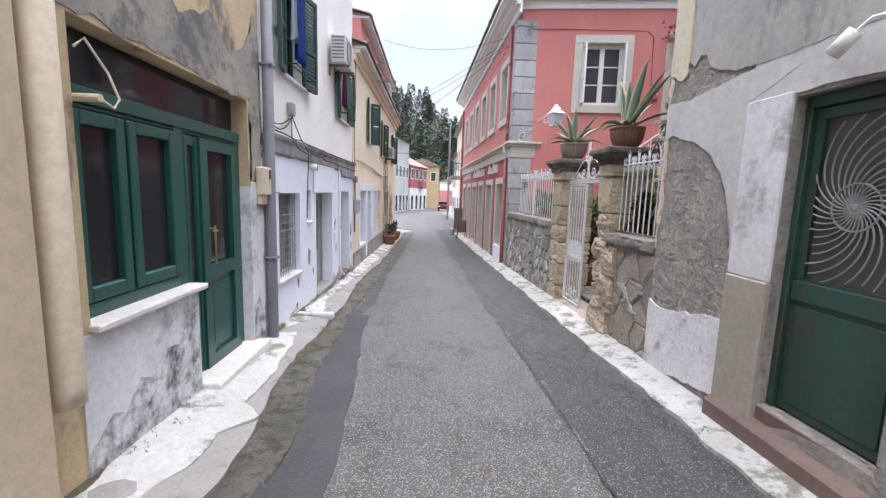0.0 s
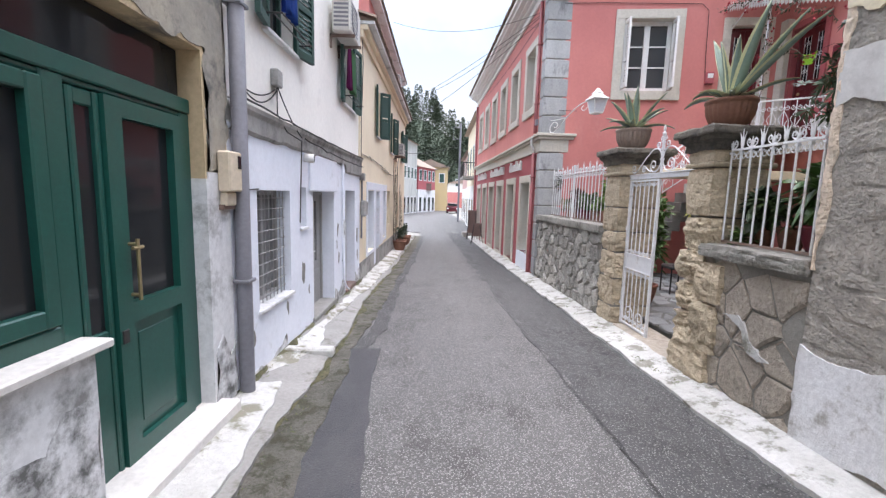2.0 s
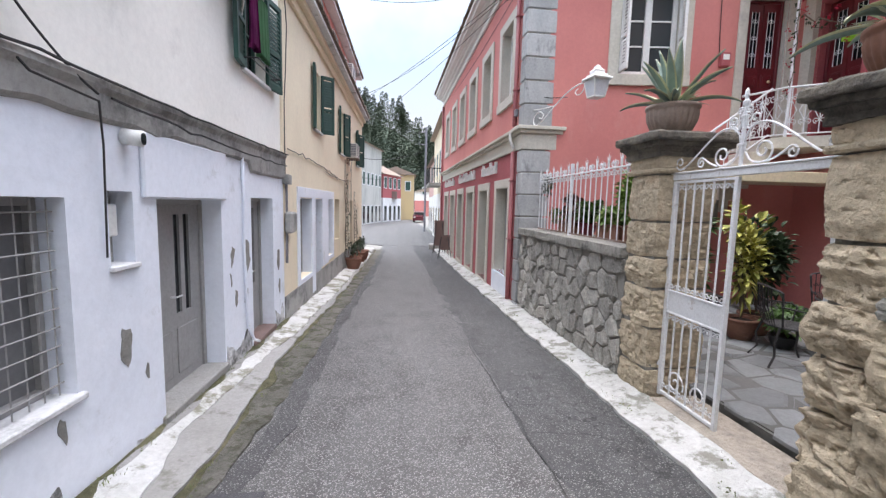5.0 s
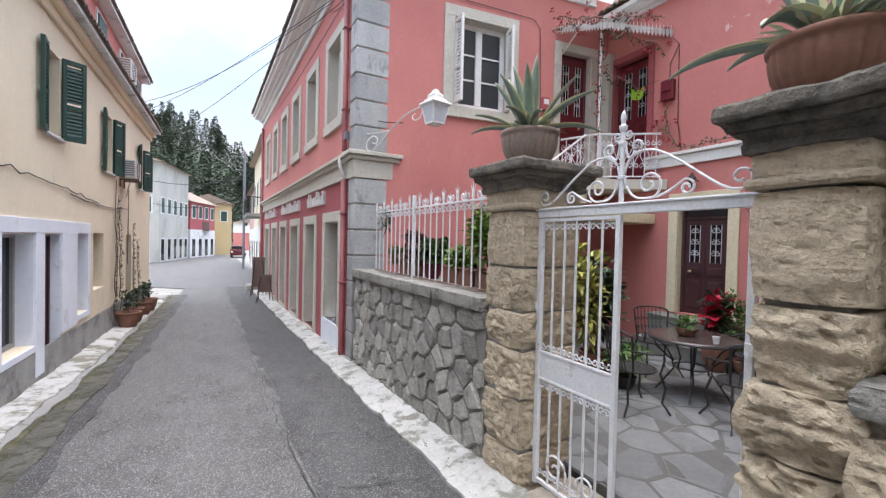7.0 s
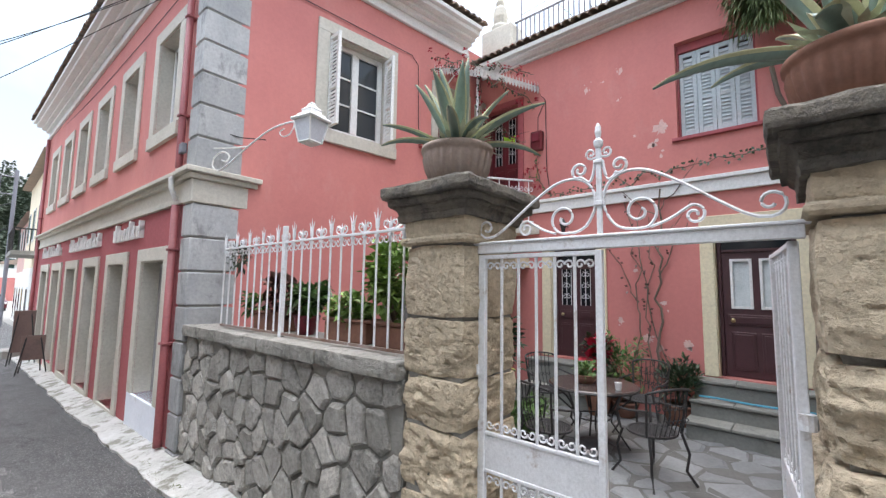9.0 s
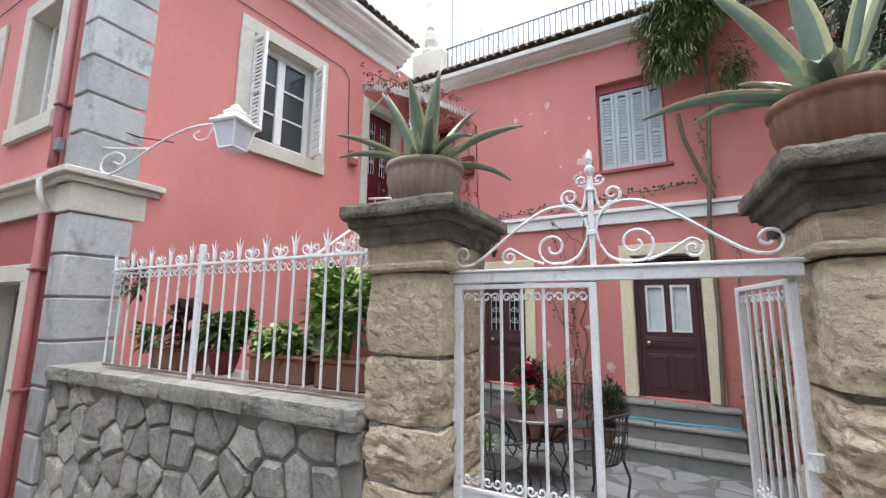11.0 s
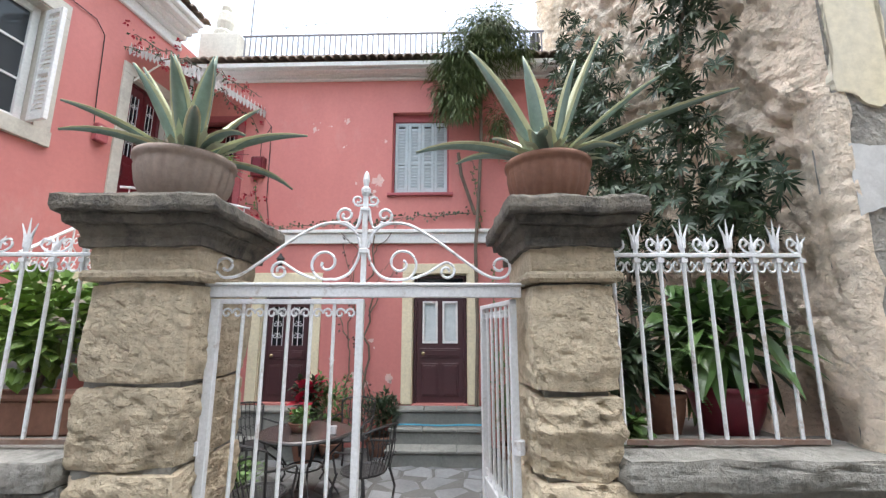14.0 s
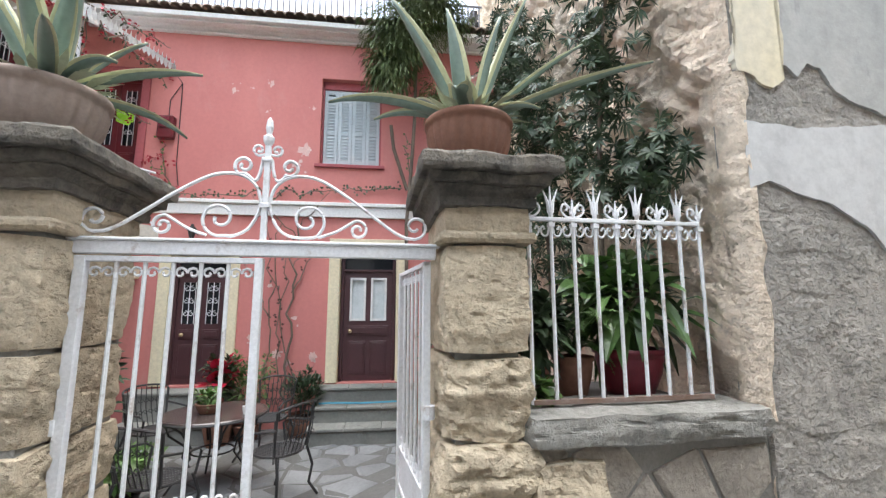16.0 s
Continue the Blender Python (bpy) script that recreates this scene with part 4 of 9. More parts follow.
def slit_door(a0, a1, z0, z1, m, d, label, slits, mat=GREY_DOOR):
    t = thing("door", label, "door", m @ Vector(((a0 + a1) / 2, d, z0)))
    fw = 0.05
    part("frame", bars(((a0, d - 0.05, z0), (a0 + fw, d + 0.03, z1)), ((a1 - fw, d - 0.05, z0), (a1, d + 0.03, z1)), ((a0 + fw, d - 0.05, z1 - fw), (a1 - fw, d + 0.03, z1))), mat, t, "", m)
    holes = [(s0, s1, z0 + 0.68, z1 - 0.14) for s0, s1 in slits]
    bm = wall_mesh(a0 + fw, a1 - fw, z0 + 0.01, z1 - fw, holes, 0.035)
    leaf = part("leaf", bm, mat, t, "", m @ Matrix.Translation((0, d, 0)))
    for s0, s1 in slits:
        part("pane", block((s0, d - 0.03, z0 + 0.68), (s1, d - 0.022, z1 - 0.14)), GLASS_DARK, leaf, "dark glass strip", m)
    part("panel", boxes(((a0 + 0.14, d - 0.002, z0 + 0.1), ((a0 + a1) / 2 - 0.05, d + 0.012, z0 + 0.55)), (((a0 + a1) / 2 + 0.05, d - 0.002, z0 + 0.1), (a1 - 0.14, d + 0.012, z0 + 0.55)), bevel=0.01), mat, leaf, "", m)
    part("handle", tubes([((a0 + a1) / 2 - 0.02, d, z0 + 0.86), ((a0 + a1) / 2 - 0.02, d + 0.05, z0 + 0.86), ((a0 + a1) / 2 + 0.08, d + 0.05, z0 + 0.86)], r=0.009), IRON_WHITE, leaf, "metal lever handle", m)
    return t


setting("door_threshold", rough(block((7.12, -0.26, -0.05), (8.33, 0.03, 0.128), 0.012), 0.005, 4), KERB_CONCRETE, "worn grey concrete step at the double door", "doorstep", W_LEFT)
setting("door_threshold", rough(block((9.12, -0.26, -0.1), (10.0, 0.03, 0.068), 0.012), 0.005, 4), BROWN_STEP, "brown painted step at the grey door", "doorstep", W_LEFT)
slit_door(7.17, 8.3, 0.12, 1.88, W_LEFT, -0.22, "grey painted double door with narrow glass strips", [(7.3, 7.42), (7.8, 7.9), (7.97, 8.07)])
slit_door(9.14, 9.98, 0.06, 1.92, W_LEFT, -0.2, "grey painted door with two glass strips", [(9.3, 9.48), (9.6, 9.78)])
t = thing("security_camera", "white dome camera under the ledge", "camera", W_LEFT @ Vector((6.85, 0, 2.29)))
part("housing", tubes([(6.82, 0.0, 2.3), (6.84, 0.12, 2.29)], r=0.055, sides=14), WHITE_PAINT, t, "", W_LEFT, True)
part("lens", tubes([(6.84, 0.12, 2.29), (6.842, 0.128, 2.29)], r=0.042, sides=14), GLASS_DARK, t, "black glass lens", W_LEFT)
t = thing("junction_box", "grey plastic junction box on the wall", "junction box", W_LEFT @ Vector((5.95, -0.03, 3.0)))
part("case", block((5.88, -0.03, 2.93), (6.02, 0.05, 3.1), 0.012), GREY_DIRTY, t, "", W_LEFT)
t = thing("conduit", "thin whitewashed conduit bent at the wall foot", "pipe", W_LEFT @ Vector((8.86, 0, 0.1)))
part("pipe", tubes([(8.84, 0.02, 2.38), (8.86, 0.02, 1.9), (8.83, 0.02, 1.3), (8.87, 0.02, 0.7), (8.88, 0.03, 0.35), (8.98, 0.06, 0.16), (9.1, 0.08, 0.1)], r=0.017, sides=8), BLUEWHITE, t, "", W_LEFT, True)
setting("wall_lintel", rough(block((6.98, 0.0, 1.885), (8.38, 0.035, 2.37), 0.012), 0.004, 3), BLUEWHITE, "whitewashed lintel proud of the wall over the grey door", "lintel", W_LEFT)


def sagging(p, q, sag, n=14, wob=0.0, seed=0):
    p, q = Vector(p), Vector(q)
    return [p.lerp(q, i / n) - Vector((0, 0, sag * 4 * (i / n) * (1 - i / n) + wob * noise.noise((i * 0.9, seed, 0)))) for i in range(n + 1)]


def cable(label, m, r, *runs):
    bm = bmesh.new()
    for pts in runs:
        tube(bm, pts, r, 5)
    return tagged(part("cable", bm, CABLE, None, "", m), label, "cable")


cable("black cables running along the ledge", W_LEFT, 0.009, sagging((5.0, 0.085, 2.63), (10.5, 0.085, 2.6), 0.02, 30, 0.02, 3), sagging((6.6, 0.09, 2.5), (10.4, 0.09, 2.42), 0.03, 20, 0.03, 5))
cable("loose wires from the junction box", W_LEFT, 0.007, sagging((5.03, 0.0, 2.8), (5.93, 0.0, 2.9), 0.1), sagging((5.2, 0.01, 2.74), (5.95, 0.01, 2.9), 0.12), sagging((5.95, 0.02, 2.93), (6.5, 0.08, 2.5), 0.05), [(5.93, 0.02, 2.92), (5.9, 0.03, 2.65), (6.05, 0.07, 2.5), (6.5, 0.08, 2.46)], [(6.5, 0.08, 2.46), (6.56, 0.05, 2.2), (6.58, 0.02, 1.5)])
cable("thin wire to the grilled window", W_LEFT, 0.006, [(5.06, 0.03, 2.1), (5.1, 0.02, 1.95), (5.25, 0.01, 1.88), (5.45, 0.01, 1.89)])
cable("wires drooping on the cream wall", W_LEFT, 0.008, sagging((10.7, 0.02, 2.72), (15.6, 0.02, 2.55), -0.05, 20, 0.06, 8), sagging((13.8, 0.02, 2.6), (18.3, 0.02, 2.62), 0.08, 16, 0.04, 9), [(10.62, 0.02, 5.2), (10.75, 0.02, 4.6), (10.66, 0.02, 3.9), (10.56, 0.02, 3.4), (10.56, 0.02, 2.3)], [(17.0, 0.02, 3.2), (16.9, 0.02, 2.2), (17.2, 0.02, 1.6), (17.1, 0.02, 0.5)], [(18.4, 0.02, 3.2), (18.3, 0.02, 1.2)])
t = thing("meter_box", "weathered grey meter boxes at the cream corner", "meter box", W_LEFT @ Vector((10.7, 0, 1.4)))
part("upper_case", block((10.46, 0.0, 2.15), (10.64, 0.1, 2.3), 0.01), GREY_DIRTY, t, "", W_LEFT)
part("lower_case", rough(block((10.5, 0.0, 1.38), (10.85, 0.13, 1.72), 0.03), 0.02, 7), GREY_DIRTY, t, "", W_LEFT)
part("conduit", tubes([(10.55, 0.04, 2.15), (10.55, 0.04, 1.7)], r=0.02), GREY_PIPE, t, "", W_LEFT)
part("conduit", tubes([(10.58, 0.03, 1.4), (10.56, 0.03, 0.9)], r=0.02), GREY_PIPE, t, "", W_LEFT)


def slat_mesh(width):
    bm = block((0, -0.036, 0), (width, 0.036, 0.007))
    bmesh.ops.rotate(bm, cent=(0, 0, 0), matrix=Matrix.Rotation(radians(-64), 3, "X"), verts=bm.verts)
    return link_mesh("slat", bm, GREEN_SHUTTER)


def shutter(t, hinge, w, z0, z1, swing, m, mat=GREEN_SHUTTER, pitch=0.055, th=0.05):
    """A louvred shutter on a hinge (along, out), swung by degrees from the wall's line."""
    sm = m @ Matrix.Translation((hinge[0], hinge[1], z0)) @ Matrix.Rotation(radians(swing), 4, "Z")
    h = z1 - z0
    mid = h * 0.42
    bm = bars(((0, -th / 2, 0), (0.055, th / 2, h)), ((w - 0.055, -th / 2, 0), (w, th / 2, h)), ((0.055, -th / 2, 0), (w - 0.055, th / 2, 0.09)), ((0.055, -th / 2, h - 0.07), (w - 0.055, th / 2, h)), ((0.055, -th / 2, mid - 0.03), (w - 0.055, th / 2, mid + 0.03)), bevel=0.004)
    s = part("shutter", bm, mat, t, "", sm)
    me = slat_mesh(w - 0.11)
    me.materials.clear()
    me.materials.append(mat)
    z = 0.12
    while z < h - 0.1:
        if abs(z - mid) > 0.045:
            o = new("slat", me)
            o.matrix_world = sm @ Matrix.Translation((0.055, 0, z))
            o.parent = s
        z += pitch
    return s


def shuttered(a0, a1, z0, z1, m, label, swings=(150, 30), d=-0.06, sw=None, glass=GLASS_DARK):
    t = wall_window("shuttered_window", a0, a1, z0, z1, m, -0.14, GREEN_SHUTTER, glass, label, 1, 1, 0.05)
    sw = sw or (a1 - a0) / 2
    shutter(t, (a0, 0.03), sw, z0 - 0.02, z1 + 0.02, swings[0], m)
    shutter(t, (a1, 0.03), sw, z0 - 0.02, z1 + 0.02, swings[1], m)
    part("window_sill", block((a0 - 0.08, -0.1, z0 - 0.05), (a1 + 0.08, 0.06, z0 - 0.005), 0.008), WHITE_DIRTY, t, "", m)
    return t


W_UP = W_LEFT @ Matrix.Translation((0, -0.03, 0))
shuttered(5.78, 6.55, 3.45, 4.75, W_UP, "green louvred shutters open on an upper window", (170, 14))
shuttered(9.05, 9.85, 3.45, 4.6, W_UP, "green louvred shutters open on the white wall", (172, 10))
shuttered(12.75, 13.35, 3.4, 4.6, W_LEFT, "green louvred shutters open on the cream wall", (172, 55))
shuttered(16.0, 16.7, 3.3, 4.5, W_LEFT, "green louvred shutters half open on the cream wall", (172, 22))
shuttered(19.8, 20.5, 3.3, 4.5, W_LEFT, "green shutters at the end of the cream wall", (165, 30))


def cloth(a0, a1, z0, z1, mat, label, m, d=0.09, seed=0):
    bm = bmesh.new()
    nu, nv = 14, 10
    g = [[bm.verts.new((a0 + (a1 - a0) * i / nu + 0.02 * noise.noise((j * 0.3, i * 0.4, seed)), d + 0.03 * math.sin(i * 1.7 + seed) * (0.4 + j / nv), z1 - (z1 - z0) * j / nv + 0.03 * noise.noise((i * 0.5, seed, j * 0.2)))) for j in range(nv + 1)] for i in range(nu + 1)]
    for i in range(nu):
        for j in range(nv):
            bm.faces.new((g[i][j], g[i + 1][j], g[i + 1][j + 1], g[i][j + 1]))
    bmesh.ops.solidify(bm, geom=bm.faces, thickness=0.006)
    return tagged(part("laundry", bm, mat, None, "", m, True), label, "laundry")


CLOTH_BLUE = surface("blue_cloth", (0.02, 0.09, 0.42), (0.015, 0.06, 0.3), None, 4, 60, 0.9)
CLOTH_GREEN = surface("green_cloth", (0.1, 0.25, 0.12), (0.08, 0.2, 0.1), None, 4, 60, 0.9)
CLOTH_PURPLE = surface("purple_cloth", (0.2, 0.01, 0.12), (0.16, 0.01, 0.1), None, 4, 60, 0.9)
CLOTH_PALE = surface("pale_cloth", (0.5, 0.55, 0.6), (0.4, 0.45, 0.5), None, 4, 60, 0.9)
cloth(6.0, 6.45, 3.7, 4.62, CLOTH_BLUE, "blue cloth hung out of the window", W_UP, 0.1, 1)
cloth(5.85, 6.02, 3.9, 4.62, CLOTH_PALE, "pale cloth hung out of the window", W_UP, 0.1, 2)
cloth(9.15, 9.35, 3.72, 4.45, CLOTH_PURPLE, "purple cloth on the window line", W_UP, 0.08, 3)
cloth(9.38, 9.75, 3.68, 4.45, CLOTH_GREEN, "green cloth on the window line", W_UP, 0.08, 4)
for a0, a1, z in ((5.7, 6.6, 3.55), (9.0, 9.9, 3.55)):
    t = thing("clothes_rail", "thin metal clothes rail below the window", "rail", W_UP @ Vector((a0, 0, z)))
    for k, dd in enumerate((0.12, 0.2)):
        part("wire", tubes([(a0, dd, z), (a1, dd, z)], r=0.008), IRON_BLACK, t, "", W_UP)
    for a in (a0, a1):
        part("arm", tubes([(a, -0.01, z), (a, 0.21, z)], r=0.01), IRON_BLACK, t, "", W_UP)


def air_conditioner(a, z, m, label, w=0.78, h=0.5, dep=0.28):
    t = thing("air_conditioner", label, "air conditioner", m @ Vector((a, 0, z)))
    part("case", block((a, 0.06, z), (a + w, 0.06 + dep, z + h), 0.02), AC_WHITE, t, "", m)
    part("fan_ring", tubes([(a + 0.3 + 0.19 * math.cos(k * 0.35), 0.065 + dep, z + h / 2 + 0.19 * math.sin(k * 0.35)) for k in range(19)], r=0.008), GREY_PIPE, t, "", m)
    for k in range(7):
        zz = z + 0.07 + k * (h - 0.14) / 6
        part("grille_bar", block((a - 0.004, 0.09, zz), (a, 0.03 + dep, zz + 0.03)), GREY_PIPE, t, "", m)
        part("grille_bar", block((a + 0.06, 0.06 + dep, zz), (a + 0.54, 0.066 + dep, zz + 0.012)), GREY_PIPE, t, "", m)
    for k in (0.12, w - 0.15):
        part("bracket", boxes(((a + k, 0, z - 0.04), (a + k + 0.03, 0.1 + dep, z)), ((a + k, 0, z - 0.2), (a + k + 0.03, 0.03, z))), IRON_RUST, t, "rusty bracket", m)
    part("pipe", tubes([(a + w, 0.12, z + 0.1), (a + w + 0.06, 0.1, z + 0.02), (a + w + 0.05, 0.03, z - 0.4)], r=0.014), AC_WHITE, t, "", m)
    return t


air_conditioner(8.1, 4.28, W_UP, "off-white outdoor air conditioner on a rusty bracket")
air_conditioner(17.3, 3.3, W_LEFT, "white outdoor air conditioner on the cream wall", 0.7, 0.45)

# ---------------------------------------------------------------- left side: cream house
t = thing("window_surround", "flat white painted surround of shop openings", "surround", W_LEFT @ Vector((13, 0, 0)))
for a, b, z0, z1 in ((11.3, 14.95, 1.96, 2.15), (11.3, 11.46, 0.36, 1.96), (12.42, 12.73, 0.0, 1.96), (13.44, 14.18, 0.4, 1.96), (14.8, 14.95, 0.45, 1.96), (11.46, 12.42, 0.36, 0.45), (14.18, 14.8, 0.45, 0.55)):
    part("stile", block((a, 0, z0), (b, 0.025, z1), 0.004), BLUEWHITE, t, "", W_LEFT)
for a, b, z0, z1 in ((11.46, 12.42, 0.45, 1.95), (12.73, 13.44, 0.0, 1.95), (14.18, 14.8, 0.55, 1.98)):
    part("reveal", boxes(((a, -0.2, z0), (a + 0.012, 0.0, z1)), ((b - 0.012, -0.2, z0), (b, 0.0, z1)), ((a + 0.012, -0.2, z1 - 0.012), (b - 0.012, 0.0, z1))), BLUEWHITE, t, "", W_LEFT)
wall_window("shop_window", 11.46, 12.42, 0.45, 1.95, W_LEFT, -0.2, GREY_DOOR, GLASS_DARK, "deep-set dark shop window", 1, 0)
wall_window("shop_window", 14.18, 14.8, 0.55, 1.98, W_LEFT, -0.2, GREY_DOOR, GLASS_DARK, "narrow deep-set dark window", 0, 0)
wall_window("shop_window", 15.23, 16.0, 0.86, 1.97, W_LEFT, -0.2, MAROON, GLASS_DARK, "small deep-set dark window", 1, 0)
slit_door(12.73, 13.44, 0.0, 1.95, W_LEFT, -0.15, "brown painted door with glass strip", [(12.95, 13.2)], MAROON)
slit_door(18.2, 18.9, -0.1, 1.95, W_LEFT, -0.15, "brown painted door near the end of the cream wall", [(18.4, 18.7)], MAROON)
setting("skirting_cream", rough(block((10.5, 0, -0.5), (21.9, 0.02, 0.35)), 0.004, 3), GREY_DIRTY, "damp grey skirting of the cream house", "skirting", W_LEFT)


def tile_row(a0, a1, d0, d1, z0, z1, m, r=0.085, pitch=0.16, joined=None):
    """Barrel tiles side by side on a slope, from the eave (d0, z0) up to (d1, z1)."""
    bm = joined or bmesh.new()
    n = int((a1 - a0) / pitch)
    ln = math.hypot(d1 - d0, z1 - z0)
    for i in range(n + 1):
        a = a0 + (a1 - a0) * i / n
        jit = 0.02 * noise.noise((a * 3, 7, 1))
        rings = []
        for f in (0.0, 1.0):
            d, z = d0 + (d1 - d0) * f + jit, z0 + (z1 - z0) * f
            rr = r * (1.1 - 0.2 * f)
            rings.append([bm.verts.new((a + rr * math.cos(radians(k)), d, z + rr * math.sin(radians(k)) * 0.8 + s)) for s in (0,) for k in (0, 45, 90, 135, 180)] + [bm.verts.new((a + rr * 0.8 * math.cos(radians(k)), d, z + rr * 0.75 * math.sin(radians(k)) * 0.8)) for k in (180, 135, 90, 45, 0)])
        for k in range(10):
            bm.faces.new((rings[0][k], rings[0][(k + 1) % 10], rings[1][(k + 1) % 10], rings[1][k]))
        bm.faces.new(rings[0])
        bm.faces.new(rings[1])
    return bm


def tiled_eave(name, a0, a1, d0, d1, z0, z1, m, label, mat=ROOF_TILE, soffit=WHITE_DIRTY):
    t = thing(name, label, "roof", m @ Vector((a0, 0, z0)))
    part("slab", boxes(((a0, d1, z0 - 0.09), (a1, d0 - 0.05, z0 - 0.03))), soffit, t, "", m)
    o = part("roof_tiles", tile_row(a0, a1, d0, d1, z0, z1, m), mat, t, "", m)
    tagged(o, "", "", "", "stuff")
    bm = bmesh.new()
    vs = [bm.verts.new(p) for p in ((a0, d0 - 0.03, z0 - 0.025), (a1, d0 - 0.03, z0 - 0.025), (a1, d1, z1 - 0.025), (a0, d1, z1 - 0.025), (a0, d1, z0 - 0.03), (a1, d1, z0 - 0.03))]
    for f in ((0, 1, 2, 3), (2, 3, 4, 5), (0, 3, 4), (1, 2, 5), (0, 1, 5, 4)):
        bm.faces.new([vs[i] for i in f])
    part("underlay", bm, mat, t, "", m)
    return t


tiled_eave("roof_eave", 10.5, 21.9, 0.34, -0.9, 5.4, 5.75, W_LEFT, "dull red tiled eave of the cream house")
tiled_eave("roof", 13.0, 22.0, 0.05, -2.4, 7.05, 7.6, W_LEFT, "tiled roof of the set-back upper storey")
tiled_eave("roof", 4.9, 10.5, 0.3, -3.0, 7.05, 7.9, W_LEFT, "tiled roof of the white house")
t = thing("cornice", "plain cream moulding under the eave", "cornice", W_LEFT @ Vector((10.5, 0, 5.2)))
part("moulding", boxes(((10.5, 0, 5.05), (21.9, 0.06, 5.2)), ((10.5, 0, 5.2), (21.9, 0.16, 5.3)), bevel=0.01), CREAM, t, "", W_LEFT)
for a in (14.5, 16.8, 19.0, 21.0):
    t = thing("upper_window", "small upper window with green shutters", "window", W_LEFT @ Vector((a, -0.25, 5.9)))
    part("surround", block((a - 0.4, -0.25, 5.75), (a + 0.4, -0.22, 6.8)), WHITE_PAINT, t, "", W_LEFT)
    part("shutter", block((a - 0.33, -0.22, 5.85), (a + 0.33, -0.19, 6.72), 0.01), GREEN_SHUTTER, t, "", W_LEFT)
air_conditioner(18.2, 5.95, W_LEFT @ Matrix.Translation((0, -0.25, 0)), "white air conditioner on the upper storey", 0.7, 0.5)

# ---------------------------------------------------------------- pink house: stonework
t = thing("corner_quoins", "grey chamfered corner stones of the pink house", "quoins", RIGHT @ Vector((0, 0, -0.2)))
z, k = -0.45, 0
QH = 0.432
while z < 6.55:
    if not 2.95 < z + QH / 2 < 3.5:
        hi = min(z + QH - 0.022, 6.62)
        if z < 2.99 < hi:
            hi = 2.99
        bm = block((-0.035, -0.66, z), (0.27, 0.035, hi), 0.014)
        part("stone", bm, QUOIN, t, "", W_RIGHT)
    z += QH
part("core", block((-0.02, -0.6, -0.4), (0.24, 0.015, 6.6)), MORTAR, t, "", W_RIGHT)
t = thing("string_course", "moulded limestone band over the shops", "cornice", RIGHT @ Vector((0, 0, 3)))
for a0, a1, d, z0, z1 in ((0.0, PL, 0.05, 3.02, 3.1), (0.0, PL, 0.03, 3.1, 3.3), (-0.02, PL, 0.09, 3.3, 3.37), (-0.04, PL, 0.15, 3.37, 3.43)):
    part("moulding", boxes(((0.28 if z1 < 3.32 else -0.0, 0, z0), (a1, d, z1)), bevel=0.008), SURROUND, t, "", W_RIGHT)
part("corner_block", boxes(((-0.05, -0.72, 3.0), (0.27, 0.055, 3.3)), ((-0.09, -0.76, 3.3), (0.27, 0.1, 3.37)), ((-0.14, -0.8, 3.37), (0.26, 0.16, 3.44)), bevel=0.01), SURROUND, t, "grey stone corner block", W_RIGHT)


def eaves(name, a0, a1, z, m, label, out=0.45, tiles=True, ends=0.0, k=1.0):
    t = thing(name, label, "cornice", m @ Vector((a0, 0, z)))
    for d, z0, z1 in ((0.06, z - 0.42 * k, z - 0.34 * k), (0.04, z - 0.34 * k, z - 0.22 * k), (0.14, z - 0.22 * k, z - 0.15 * k), (0.24, z - 0.15 * k, z - 0.09 * k), (out - 0.08, z - 0.09 * k, z), (out, z, z + 0.09)):
        part("moulding", boxes(((a0 - d * ends, -0.02, z0), (a1, d, z1)), bevel=0.01), WHITE_PAINT, t, "", m)
    if tiles:
        o = part("roof_tiles", tile_row(a0, a1, out + 0.06, out - 0.9, z + 0.12, z + 0.42, m), ROOF_TILE, t, "weathered barrel tiles", m)
        tagged(o, "", "", "", "stuff")
        bm = bmesh.new()
        vs = [bm.verts.new(p) for p in ((a0, out, z + 0.09), (a1, out, z + 0.09), (a1, out - 0.9, z + 0.39), (a0, out - 0.9, z + 0.39), (a0, out - 0.9, z + 0.05), (a1, out - 0.9, z + 0.05))]
        for f in ((0, 1, 2, 3), (2, 3, 4, 5), (0, 3, 4), (1, 2, 5), (0, 1, 5, 4)):
            bm.faces.new([vs[i] for i in f])
        part("underlay", bm, ROOF_TILE, t, "", m)
    return t


eaves("roof_cornice", -0.35, PL + 0.1, 7.1, W_RIGHT, "white moulded cornice and tiles along the street")
eaves("roof_cornice", 2.0, 7.1, 7.32, W_SIDE, "white moulded cornice and tiles over the side wall")
eaves("roof_cornice", 4.45, 11.2, 6.62, W_BACK, "white moulded cornice and tiles over the courtyard wall", 0.3, True, 0.0, 0.3)
t = thing("hipped_roof", "low tiled roof of the pink house", "roof", (5, 18, 7.4))
bm = bmesh.new()
vs = [bm.verts.new(p) for p in ((0.4, 0.4, 7.4), (7.0, 0.4, 7.4), (7.0, PL - 0.3, 7.4), (0.4, PL - 0.3, 7.4), (3.6, 3.6, 8.3), (3.6, PL - 3.6, 8.3))]
for f in ((0, 1, 4), (1, 2, 5, 4), (2, 3, 5), (3, 0, 4, 5), (0, 1, 2, 3)):
    bm.faces.new([vs[i] for i in f])
part("tiles", bm, ROOF_TILE, t, "", RIGHT)


